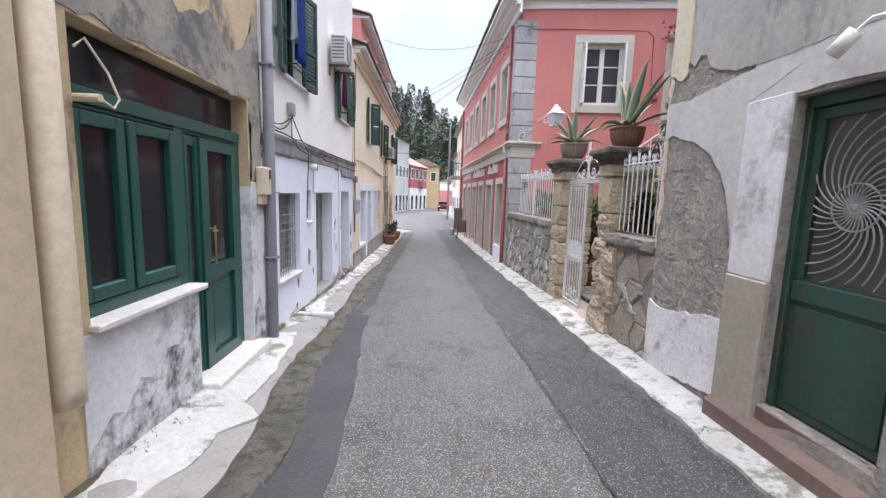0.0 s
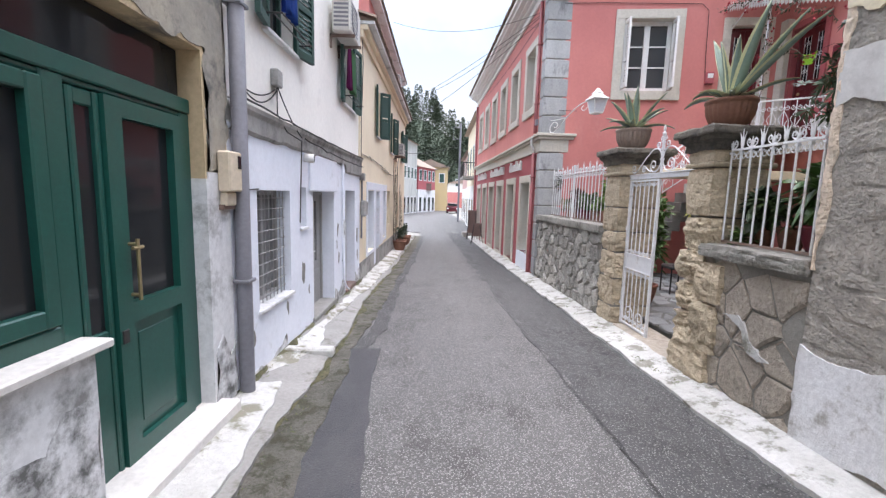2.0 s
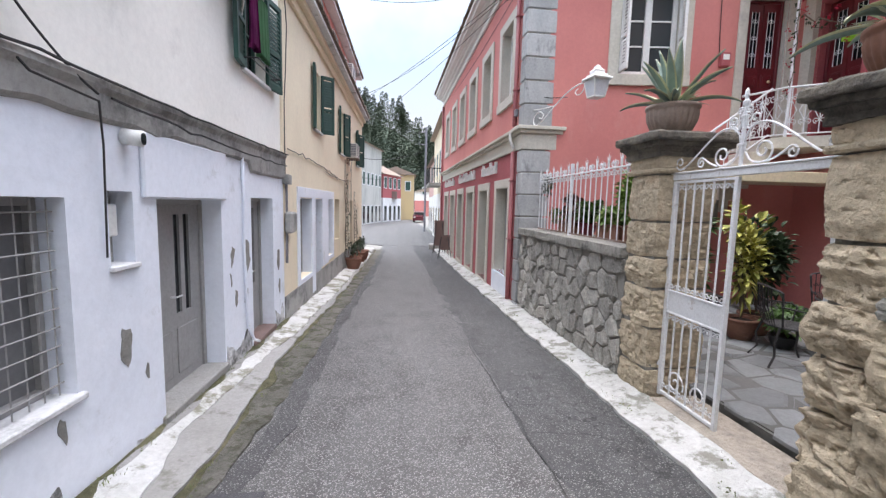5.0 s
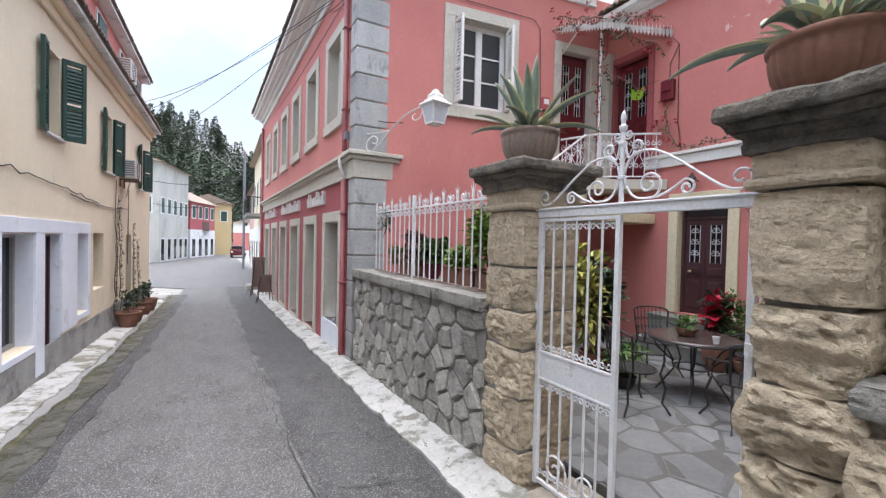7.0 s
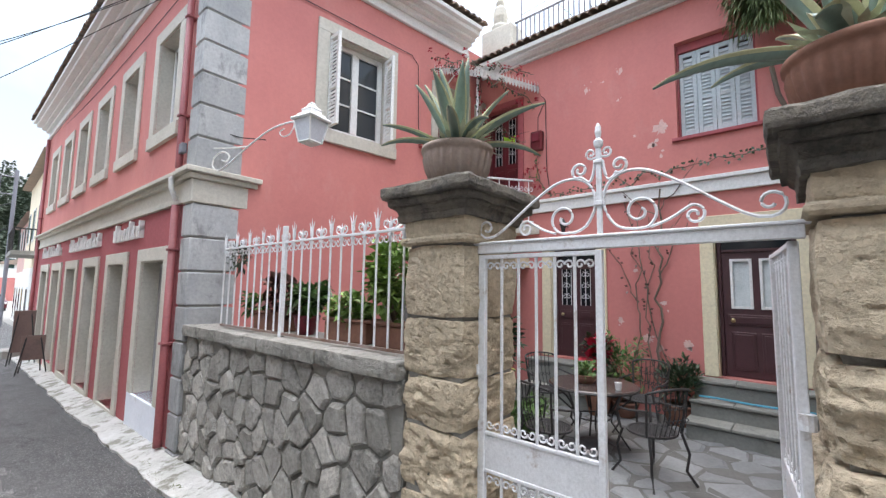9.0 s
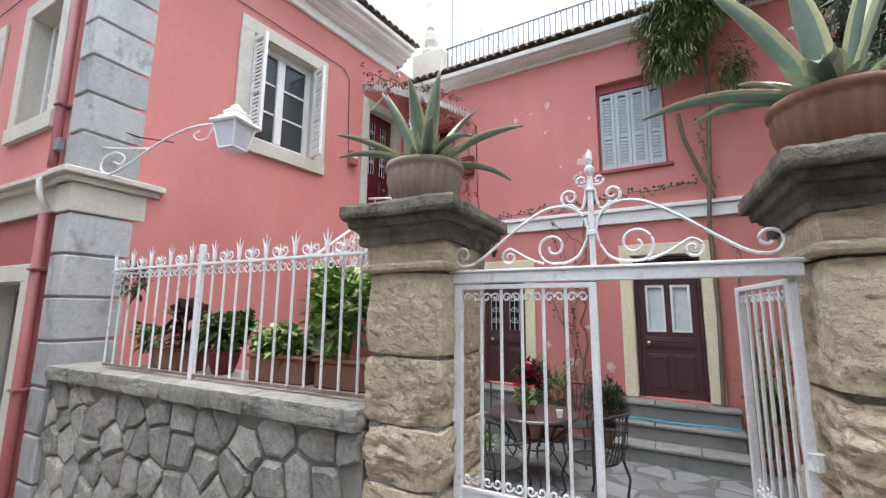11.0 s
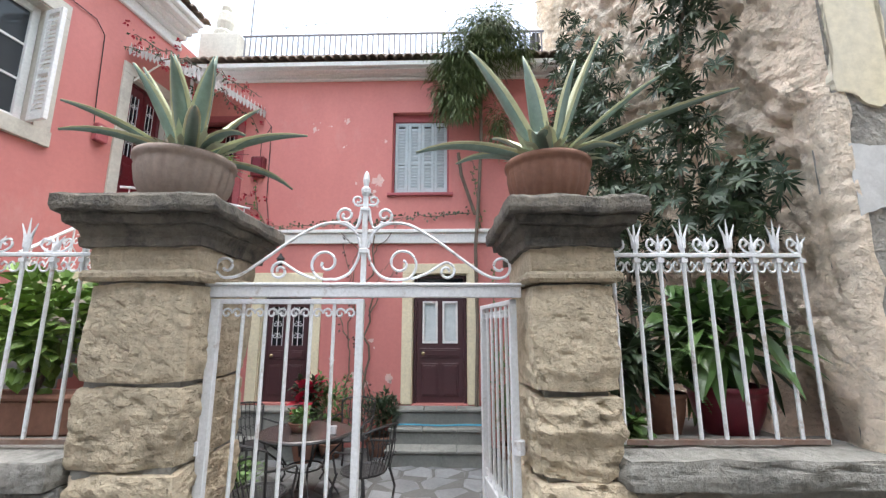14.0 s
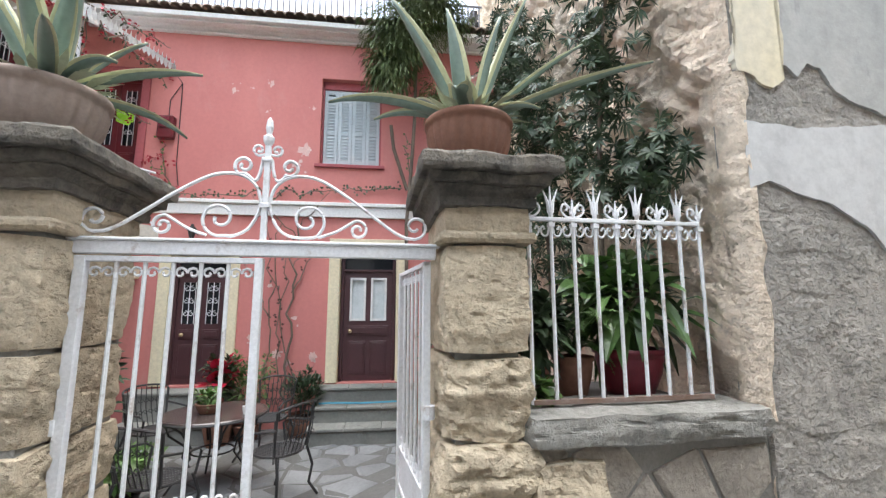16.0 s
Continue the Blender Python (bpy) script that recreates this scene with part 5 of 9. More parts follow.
def surround(t, a0, a1, z0, z1, w, m, mat=SURROUND, d=0.035, sill=True, bottom=True):
    part("jamb", block((a0 - w, 0, z0), (a0, d, z1), 0.006), mat, t, "", m)
    part("jamb", block((a1, 0, z0), (a1 + w, d, z1), 0.006), mat, t, "", m)
    part("lintel", block((a0 - w, 0, z1), (a1 + w, d, z1 + w), 0.006), mat, t, "", m)
    if bottom:
        part("sill", block((a0 - w, 0, z0 - w), (a1 + w, d + (0.025 if sill else 0), z0), 0.006), mat, t, "", m)
    # the stone lines the opening
    part("reveal", boxes(((a0 - 0.001, -0.25, z0), (a0 + 0.012, 0.0, z1)), ((a1 - 0.012, -0.25, z0), (a1 + 0.001, 0.0, z1)), ((a0, -0.25, z1 - 0.012), (a1, 0.0, z1 + 0.001))), mat, t, "", m)


for i, c in enumerate(CENTRES):
    z0 = SHOP_HOLES[i][2]
    t = wall_window("shop_window", c - 0.488, c + 0.488, z0, 2.288, W_RIGHT, -0.24, GREY_DOOR, GLASS_SKY, "tall shop window in a limestone surround", 1, 0, 0.07)
    surround(t, c - 0.5, c + 0.5, z0, 2.3, 0.19, W_RIGHT, bottom=False)
    part("stall_riser", block((c - 0.69, -0.3, -0.5), (c + 0.69, 0.03, z0), 0.006), SURROUND if i else BLUEWHITE, t, "", W_RIGHT)
    t = wall_window("casement_window", c - 0.438, c + 0.438, 4.25, 5.768, W_RIGHT, -0.2, WHITE_PAINT, GLASS_SKY, "tall window in a limestone surround", 1, 2, 0.06)
    surround(t, c - 0.45, c + 0.45, 4.25, 5.78, 0.2, W_RIGHT)
t = wall_window("casement_window", 3.95, 5.05, 4.46, 6.04, W_SIDE, -0.16, WHITE_PAINT, GLASS_SKY, "white casement window with curtains and open shutters", 1, 2, 0.09)
surround(t, 3.93, 5.07, 4.44, 6.05, 0.2, W_SIDE)
shutter(t, (3.96, -0.02), 0.3, 4.48, 6.0, 86, W_SIDE, WHITE_PAINT, 0.06)
shutter(t, (5.04, -0.02), 0.3, 4.48, 6.0, 97, W_SIDE, WHITE_PAINT, 0.06)
for a in (4.05, 4.75):
    bm = bmesh.new()
    nu = 10
    g = [[bm.verts.new((a + 0.25 * i / nu, -0.24 + 0.02 * math.sin(i * 2.1), zz)) for zz in (4.55, 5.95)] for i in range(nu + 1)]
    for i in range(nu):
        bm.faces.new((g[i][0], g[i + 1][0], g[i + 1][1], g[i][1]))
    bmesh.ops.solidify(bm, geom=bm.faces, thickness=0.004)
    part("curtain", bm, CURTAIN, t, "pale curtain behind the glass", W_SIDE)

down_pipe("drainpipe", 0.42, 0.07, -0.05, 3.0, 0.05, PINK_PIPE, "rose painted drainpipe beside the corner stones", W_RIGHT, (1.2, 2.4))
down_pipe("drainpipe", 0.42, 0.07, 3.5, 6.6, 0.045, PINK_PIPE, "rose painted drainpipe below the cornice", W_RIGHT, (4.2, 5.6))
t = thing("drain_joint", "white plastic pipe joint on the stone band", "pipe", W_RIGHT @ Vector((0.42, 0.1, 3.0)))
part("joint", tubes([(0.42, 0.1, 3.4), (0.42, 0.15, 3.34), (0.42, 0.14, 3.22), (0.42, 0.07, 3.06)], r=0.032, sides=12), WHITE_PAINT, t, "", W_RIGHT, True)
t = thing("wall_box", "small grey box beside the drainpipe", "junction box", W_RIGHT @ Vector((0.3, 0, 3.7)))
part("case", block((0.28, 0.035, 3.68), (0.4, 0.1, 3.82), 0.01), GREY_PIPE, t, "", W_RIGHT)
down_pipe("drainpipe", PL - 0.2, 0.07, -0.3, 6.6, 0.05, PINK_PIPE, "rose painted drainpipe at the far end", W_RIGHT, (1.2, 4.0))

# raised white letters over the shops, not legible: plain bars
SIGNS = ((2.7, 6), (5.35, 6), (6.75, 5), (9.4, 5), (10.9, 4))
for c, n in SIGNS:
    t = thing("shop_sign", "raised white sign letters on the rose wall", "sign", W_RIGHT @ Vector((c, 0, 2.72)), "shop signs")
    for k in range(n):
        a = c + 1.35 * (n / 6) * (0.5 - k / (n - 1))
        h = (0.3, 0.2, 0.2, 0.3, 0.2, 0.27, 0.2)[k % 7]
        part("letter", boxes(((a - 0.08, 0.0, 2.68), (a - 0.025, 0.07, 2.68 + h)), ((a + 0.02, 0.0, 2.68), (a + 0.075, 0.07, 2.68 + h * 0.7)), ((a - 0.08, 0.0, 2.68 + h * 0.42), (a + 0.075, 0.07, 2.68 + h * 0.68)), bevel=0.004), WHITE_PAINT, t, "", W_RIGHT)

# ---------------------------------------------------------------- wall lantern on the corner
t = thing("wall_lantern", "white iron street lantern on a scrolled bracket", "lantern", (2.95, 10.45, 3.6))
LX, LY = 2.97, 10.45
L_FRAME = WHITE_PAINT
FROST = surface("frosted_glass", (0.62, 0.64, 0.68), (0.56, 0.58, 0.62), None, 3, 40, 0.35, bump=0.05)


def square_rings(rings, cx, cy, rot=0.0):
    bm = bmesh.new()
    prev = None
    for h, z in rings:
        cur = [bm.verts.new((cx + h * math.sqrt(2) * math.cos(rot + math.pi / 4 + k * math.pi / 2), cy + h * math.sqrt(2) * math.sin(rot + math.pi / 4 + k * math.pi / 2), z)) for k in range(4)]
        if prev:
            for k in range(4):
                bm.faces.new((prev[k], prev[(k + 1) % 4], cur[(k + 1) % 4], cur[k]))
        else:
            bm.faces.new(cur)
        prev = cur
    bm.faces.new(prev)
    return bm


Q = 0.8
LZ = 3.66


def lantern_rings(rings):
    return square_rings([(h * Q, LZ + (z - 3.6) * Q) for h, z in rings], LX, LY, 0.2)


part("glass_body", lantern_rings([(0.115, 3.63), (0.175, 3.95)]), FROST, t, "frosted glass panes")
part("roof", lantern_rings([(0.2, 3.95), (0.215, 3.975), (0.205, 4.0), (0.15, 4.03), (0.145, 4.06), (0.105, 4.08), (0.1, 4.12), (0.11, 4.13), (0.06, 4.18), (0.045, 4.21), (0.05, 4.22), (0.02, 4.25)]), L_FRAME, t)
part("base", lantern_rings([(0.09, 3.6), (0.125, 3.62), (0.12, 3.64)]), L_FRAME, t)
for k in range(4):
    an = 0.2 + math.pi / 4 + k * math.pi / 2
    part("frame_bar", tubes([(LX + r * Q * 1.414 * math.cos(an), LY + r * Q * 1.414 * math.sin(an), LZ + (z - 3.6) * Q) for r, z in ((0.118, 3.63), (0.18, 3.96))], r=0.01), L_FRAME, t)
WALL_AT, LAMP_AT = Vector((2.36, 11.78)), Vector((LX - 0.06, LY + 0.16))


def bracket_line(pts, r):
    flat = [(*WALL_AT.lerp(LAMP_AT, f), z) for f, z in pts]
    part("bracket", tube(bmesh.new(), spline(flat, 5), r, 6), L_FRAME, t)


bracket_line(((1.0, 3.97), (0.86, 3.97), (0.66, 3.9), (0.42, 3.72), (0.22, 3.53), (0.08, 3.44), (0.0, 3.5), (0.02, 3.62), (0.12, 3.68), (0.2, 3.62), (0.17, 3.55), (0.11, 3.57)), 0.011)
bracket_line(((0.0, 3.74), (0.2, 3.72), (0.4, 3.72)), 0.009)
bracket_line(((0.95, 3.97), (0.9, 3.83), (0.82, 3.8), (0.78, 3.86), (0.83, 3.9)), 0.008)
cable("thin dark wires on the side wall", W_SIDE, 0.007, [(2.4, 0.02, 6.4), (3.5, 0.02, 6.4), (5.6, 0.02, 6.35), (5.75, 0.02, 6.2), (5.78, 0.02, 5.2), (5.8, 0.02, 4.86)], [(2.3, 0.02, 4.0), (2.7, 0.02, 3.98), (2.9, 0.4, 3.9)])
t = thing("meter_box", "small old meter box beside the upper door", "meter box", (5.9, 11.4, 4.6))
part("case", block((5.8, -0.0, 4.6), (5.98, 0.1, 4.86), 0.015), ROSE, t, "", W_SIDE)
part("dial", block((5.83, 0.1, 4.72), (5.95, 0.105, 4.82), 0.002), WHITE_PAINT, t, "", W_SIDE)

# ---------------------------------------------------------------- upper landing, canopy and doors


def panel_door(name, a0, a1, z0, z1, m, d, mat, label, grilles=True, transom=0.0, leaves=2, curtain=False):
    t = thing(name, label, "door", m @ Vector(((a0 + a1) / 2, d, z0)))
    top = z1 - transom
    part("frame", bars(((a0, d - 0.06, z0), (a0 + 0.05, d + 0.03, z1)), ((a1 - 0.05, d - 0.06, z0), (a1, d + 0.03, z1)), ((a0 + 0.05, d - 0.06, z1 - 0.05), (a1 - 0.05, d + 0.03, z1)), ((a0 + 0.05, d - 0.06, top - 0.04), (a1 - 0.05, d + 0.03, top))), mat, t, "", m)
    if transom:
        part("transom_pane", block((a0 + 0.05, d - 0.03, top), (a1 - 0.05, d - 0.02, z1 - 0.05)), GLASS_DARK, t, "", m)
    lo, hi = a0 + 0.05, a1 - 0.05
    w = (hi - lo) / leaves
    h = top - 0.04 - z0
    for k in range(leaves):
        p, q = lo + w * k + 0.004, lo + w * (k + 1) - 0.004
        gw = 0.075 if leaves == 2 else 0.1
        holes = [(p + gw, q - gw, z0 + h * 0.55, z0 + h * 0.94)] if leaves == 2 else [(p + gw, (p + q) / 2 - 0.05, z0 + h * 0.55, z0 + h * 0.94), ((p + q) / 2 + 0.05, q - gw, z0 + h * 0.55, z0 + h * 0.94)]
        leaf = part("leaf", wall_mesh(p, q, z0 + 0.01, top - 0.04, holes, 0.04), mat, t, "", m @ Matrix.Translation((0, d, 0)))
        for g in holes:
            part("pane", block((g[0], d - 0.035, g[2]), (g[1], d - 0.028, g[3])), CURTAIN if curtain else GLASS_DARK, leaf, "lace curtain behind the glass" if curtain else "", m)
            if curtain:
                part("pane_frame", bars(((g[0] - 0.01, d, g[2] - 0.01), (g[0] + 0.025, d + 0.015, g[3] + 0.01)), ((g[1] - 0.025, d, g[2] - 0.01), (g[1] + 0.01, d + 0.015, g[3] + 0.01)), ((g[0] + 0.025, d, g[2] - 0.01), (g[1] - 0.025, d + 0.015, g[2] + 0.025)), ((g[0] + 0.025, d, g[3] - 0.025), (g[1] - 0.025, d + 0.015, g[3] + 0.01)), bevel=0.003), WHITE_PAINT, leaf, "white pane frame", m)
            if grilles:
                bm = bmesh.new()
                ca, gwid = (g[0] + g[1]) / 2, (g[1] - g[0]) / 2
                for s in (-1, 1):
                    for zc in (g[2] + (g[3] - g[2]) * f for f in (0.2, 0.5, 0.8)):
                        tube(bm, scroll(ca + s * gwid * 0.45, zc + 0.03, gwid * 0.5, 90, s * 1.1, d + 0.008, 10), 0.006, 4)
                    tube(bm, [(ca + s * gwid * 0.9, d + 0.006, g[2]), (ca + s * gwid * 0.9, d + 0.006, g[3])], 0.006, 4)
                tube(bm, [(ca, d + 0.006, g[2]), (ca, d + 0.006, g[3])], 0.007, 4)
                part("grille", bm, IRON_WHITE, leaf, "white scrolled iron grille", m)
        for z_lo, z_hi in ((0.06, 0.36), (0.41, 0.5)):
            spans = [(p + 0.05, q - 0.05)] if leaves == 2 or z_lo > 0.3 else [(p + 0.08, (p + q) / 2 - 0.03), ((p + q) / 2 + 0.03, q - 0.08)]
            for s0, s1 in spans:
                part("panel", bars(((s0, d - 0.002, z0 + h * z_lo), (s1, d + 0.014, z0 + h * z_hi)), ((s0 + 0.03, d + 0.012, z0 + h * z_lo + 0.03), (s1 - 0.03, d + 0.022, z0 + h * z_hi - 0.03)), bevel=0.006), mat, leaf, "", m)
    part("knob", lathe([(0.012, 0), (0.03, 0.03), (0.03, 0.045), (0.01, 0.06)], 10), BRASS, t, "", m @ Matrix.Translation((a1 - 0.16, d, z0 + h * 0.45)) @ Matrix.Rotation(radians(-90), 4, "X"))
    return t


t = panel_door("upper_door", 6.3, 7.0, 3.22, 5.86, W_SIDE, -0.12, RED_DOOR, "dark red panelled double door with iron grilles")
surround(t, 6.28, 7.02, 3.22, 5.88, 0.17, W_SIDE, bottom=False)
t = panel_door("upper_door", 10.32, 11.08, 3.22, 5.68, W_BACK, -0.14, RED_DOOR, "dark red panelled door with glass and grille")
surround(t, 10.3, 11.1, 3.22, 5.7, 0.12, W_BACK, ROSE, bottom=False)
t = panel_door("courtyard_door", 8.8, 9.6, 0.8, 2.73, W_BACK, -0.12, MAROON, "maroon panelled door with white iron grilles", True, 0.24)
surround(t, 8.78, 9.62, 0.8, 2.75, 0.17, W_BACK, CREAM_PAINT, bottom=False)
t = panel_door("courtyard_door", 6.18, 7.06, 0.8, 2.88, W_BACK, -0.12, MAROON, "maroon panelled door with lace-curtained panes", False, 0.3, 1, True)
surround(t, 6.16, 7.08, 0.8, 2.9, 0.17, W_BACK, CREAM_PAINT, bottom=False)

t = thing("upper_window", "pale blue-grey louvred shutters closed in a pink wall", "window", (BACK_X, 7.0, 4.33))
PALE_BLUE = surface("pale_blue_grey_paint", (0.5, 0.56, 0.58), (0.44, 0.5, 0.52), (0.6, 0.6, 0.58), 2, 30, 0.7, bump=0.15)
part("frame", bars(((6.47, -0.2, 4.33), (6.5, -0.1, 5.86)), ((7.45, -0.2, 4.33), (7.48, -0.1, 5.86)), ((6.5, -0.2, 5.72), (7.45, -0.1, 5.86))), ROSE, t, "", W_BACK)
for k in range(4):
    a = 6.5 + 0.2375 * k
    shutter(t, (a, -0.14), 0.233, 4.36, 5.71, 0, W_BACK, PALE_BLUE, 0.055, 0.035)
# near-black sheet, the shade behind the slats put into its colour
part("backing", block((6.48, -0.24, 4.33), (7.47, -0.21, 5.86)), UNLIT_INTERIOR, t, "", W_BACK)
part("window_sill", block((6.4, -0.1, 4.27), (7.55, 0.05, 4.325), 0.006), ROSE, t, "", W_BACK)

t = thing("landing", "upper stone landing with white iron railing", "landing", (7.0, 11.2, 3.3))
bm = bmesh.new()
lo = [bm.verts.new((x, y, 3.02)) for x, y in ((6.1, 11.5), (6.38, 10.58), (7.44, 9.85), (7.44, 11.4))]
hi = [bm.verts.new((v.co.x, v.co.y, 3.2)) for v in lo]
bm.faces.new(lo)
bm.faces.new(hi)
for k in range(4):
    bm.faces.new((lo[k], lo[(k + 1) % 4], hi[(k + 1) % 4], hi[k]))
part("slab", bm, SURROUND, t)
# slab is real near the wall; its run down to x 4.5 is added for shade
part("lower_slab", boxes(((4.5, 10.06, 2.39), (7.44, 10.79, 2.57)), bevel=0.01), CREAM_PAINT, t, "cream painted lower landing slab, lengthened to shade the recess")
part("pier", rough(block((7.3, 11.12, 3.2), (7.46, 11.34, 5.95), 0.01), 0.004, 4), SURROUND, t, "bare stone pier between the doors")


def scroll_rail(t, p, q, z0, z1, n, mat=IRON_WHITE):
    """A railing of scrolled panels from p to q (x, y, base z)."""
    p, q = Vector(p), Vector(q)
    part("top_rail", tubes([p + Vector((0, 0, z1)), q + Vector((0, 0, z1))], r=0.02), mat, t)
    part("bottom_rail", tubes([p + Vector((0, 0, z0)), q + Vector((0, 0, z0))], r=0.014), mat, t)
    L = (q - p).length
    u = (q - p) / L
    for k in range(n):
        c = p + u * L * (k + 0.5) / n
        bm = bmesh.new()
        r = L / n * 0.42
        tube(bm, [c + Vector((0, 0, z0)), c + Vector((0, 0, z1))], 0.01, 5)
        for s in (-1, 1):
            for zc, st, tn in ((z0 + 0.2 * (z1 - z0) + 0.05, -90, s * 1.2), (z0 + 0.78 * (z1 - z0), 90, -s * 1.2)):
                sp = scroll(0, zc, r * 0.6, st, tn, 0, 12)
                tube(bm, [c + u * (x + s * r * 0.5) + Vector((0, 0, zz)) for x, _, zz in sp], 0.008, 4)
            tube(bm, [c + u * s * r * 0.1 + Vector((0, 0, z0 + (z1 - z0) * 0.3)), c + u * s * r + Vector((0, 0, z0 + (z1 - z0) * 0.5)), c + u * s * r * 0.1 + Vector((0, 0, z0 + (z1 - z0) * 0.7))], 0.008, 4)
        part("baluster", bm, mat, t)


scroll_rail(t, (6.45, 10.65, 3.2), (7.4, 9.95, 3.2), 0.06, 0.85, 6)
scroll_rail(t, (6.2, 11.3, 3.2), (6.45, 10.65, 3.2), 0.06, 0.85, 3)
scroll_rail(t, (4.7, 11.0, 1.95), (6.3, 10.75, 3.2), 0.06, 0.85, 8)
part("post", tubes([(6.5, 10.62, 3.2), (6.5, 10.62, 6.02)], r=0.025, sides=8), IRON_WHITE, t, "thin white post under the canopy")
t = thing("outside_stair", "outside stair rising along the side wall", "stair", (4.6, 11.4, 0.14))
for k in range(14):
    x = 3.9 + 0.18 * k
    part("step", block((x, 10.8, max(0.14, 0.14 + 0.218 * (k - 1))), (x + 0.2, 11.75 - 0.105 * (x - 2.2), 0.14 + 0.218 * (k + 1)), 0.01), STEP_STONE if k < 9 else SURROUND, t)

t = thing("canopy", "small white metal canopy with a fretted edge", "canopy", (7.0, 11.0, 6.1))
bm = bmesh.new()
vs = [bm.verts.new(p) for p in ((6.1, 11.4, 6.3), (7.43, 11.3, 6.6), (7.43, 9.82, 5.9), (6.35, 10.4, 6.02))]
bm.faces.new(vs)
bmesh.ops.solidify(bm, geom=bm.faces, thickness=0.025)
part("roof_sheet", bm, WHITE_PAINT, t)
edge = [Vector((6.1, 11.4, 6.3)), Vector((6.35, 10.4, 6.02)), Vector((7.43, 9.82, 5.9))]
for p, q in zip(edge, edge[1:]):
    bm = bmesh.new()
    n = 18
    for k in range(n):
        a, b = p.lerp(q, k / n), p.lerp(q, (k + 0.86) / n)
        mid = (a + b) / 2
        f = bm.faces.new([bm.verts.new(c) for c in (a, b, b - Vector((0, 0, 0.09)), mid - Vector((0, 0, 0.15)), a - Vector((0, 0, 0.09)))])
        g = bm.faces.new([bm.verts.new(c) for c in (a.lerp(b, 0.3), a.lerp(b, 0.7), mid + Vector((0, 0, 0.09)))])
    bmesh.ops.solidify(bm, geom=bm.faces, thickness=0.012)
    part("fretted_edge", bm, WHITE_PAINT, t)
part("bracket", tubes([(6.25, 11.38, 5.8), (6.28, 11.0, 6.1), (6.36, 10.5, 6.0)], r=0.014), WHITE_PAINT, t)

t = thing("meter_box", "dark red meter box on the pink wall", "meter box", (BACK_X, 9.85, 4.7))
part("case", boxes(((9.74, 0, 4.62), (9.98, 0.12, 5.0)), bevel=0.02), RED_DOOR, t, "", W_BACK)
part("cover", boxes(((9.78, 0.12, 4.78), (9.94, 0.15, 4.96)), bevel=0.012), RED_PLASTIC, t, "", W_BACK)
cable("thin wire over the meter box", W_BACK, 0.007, [(9.86, 0.02, 5.0), (9.86, 0.02, 5.3), (9.7, 0.02, 5.6), (10.0, 0.02, 6.0)], [(9.7, 0.02, 5.6), (9.68, 0.02, 4.2), (9.6, 0.02, 3.7)])
t = thing("wall_lantern", "small black lantern above the courtyard door", "lantern", (BACK_X, 9.2, 3.1))
part("arm", tubes([(9.28, 0, 3.1), (9.28, 0.14, 3.12), (9.28, 0.2, 3.05)], r=0.012), IRON_BLACK, t, "", W_BACK)
part("body", lathe([(0.03, -0.12), (0.06, 0.02), (0.08, 0.03), (0.03, 0.09), (0.01, 0.13)], 6, at=(9.28, 0.2, 3.1)), IRON_BLACK, t, "", W_BACK)

# peeled spots on the pink walls
flake = random.Random(12)
for k, (a, z, s, few) in enumerate(((7.7, 4.55, 0.13, 4), (7.85, 4.3, 0.08, 3), (8.3, 5.7, 0.05, 3), (8.9, 5.55, 0.05, 4), (8.6, 5.6, 0.03, 3), (7.6, 5.3, 0.04, 2), (8.0, 1.25, 0.11, 4), (7.75, 1.8, 0.06, 2), (8.15, 2.3, 0.05, 2), (8.4, 1.5, 0.06, 3), (7.45, 1.2, 0.1, 3), (8.35, 5.2, 0.03, 2))):
    bm = bmesh.new()
    for j in range(few):
        r = s * (1 if j == 0 else flake.uniform(0.2, 0.5))
        ca, cz = a + (0 if j == 0 else flake.gauss(0, s * 1.3)), z + (0 if j == 0 else flake.gauss(0, s * 1.3))
        n = 26
        reach = [r * (0.5 + 0.9 * abs(noise.noise((math.cos(i * math.tau / n) * 1.6 + k * 3.1, math.sin(i * math.tau / n) * 1.6, j * 2.7)))) * (0.85 + 0.3 * flake.random()) for i in range(n)]
        tall = flake.uniform(0.6, 1.5)
        bm.faces.new([bm.verts.new((ca + reach[i] * math.cos(i * math.tau / n), 0.003, cz + reach[i] * tall * math.sin(i * math.tau / n))) for i in range(n)])
    setting("bare_plaster_spot", bm, PEELED, "pale spots where pink paint has flaked", "wall", W_BACK)

# steps below the courtyard doors
t = thing("door_steps", "three grey stone steps below the courtyard door", "steps", (7.0, 6.6, 0.14))
for k, (x0, z) in enumerate(((6.55, 0.36), (6.85, 0.57), (7.12, 0.79))):
    for j in range(3):
        y0 = 5.85 + 0.5 * j
        part("step_stone", rough(block((x0 - 0.03, y0 + 0.003, z - 0.04), (7.4, y0 + 0.497, z), 0.008), 0.003, 6, k + j), STEP_STONE, t)
    part("riser", block((x0, 5.87, 0.1), (7.4, 7.33, z - 0.045), 0.01), STEP_STONE, t)
t = thing("door_steps", "grey stone steps below the grilled door", "steps", (7.0, 9.2, 0.14))
for k, (x0, z) in enumerate(((6.75, 0.4), (7.05, 0.78))):
    part("step_stone", rough(block((x0 - 0.03, 8.45, z - 0.04), (7.4, 9.9, z), 0.008), 0.003, 6, k), STEP_STONE, t)
    part("riser", block((x0, 8.47, 0.1), (7.4, 9.88, z - 0.045), 0.01), STEP_STONE, t)
HOSE = surface("blue_hose", (0.03, 0.28, 0.42), (0.03, 0.24, 0.36), None, 4, 30, 0.5, bump=0)
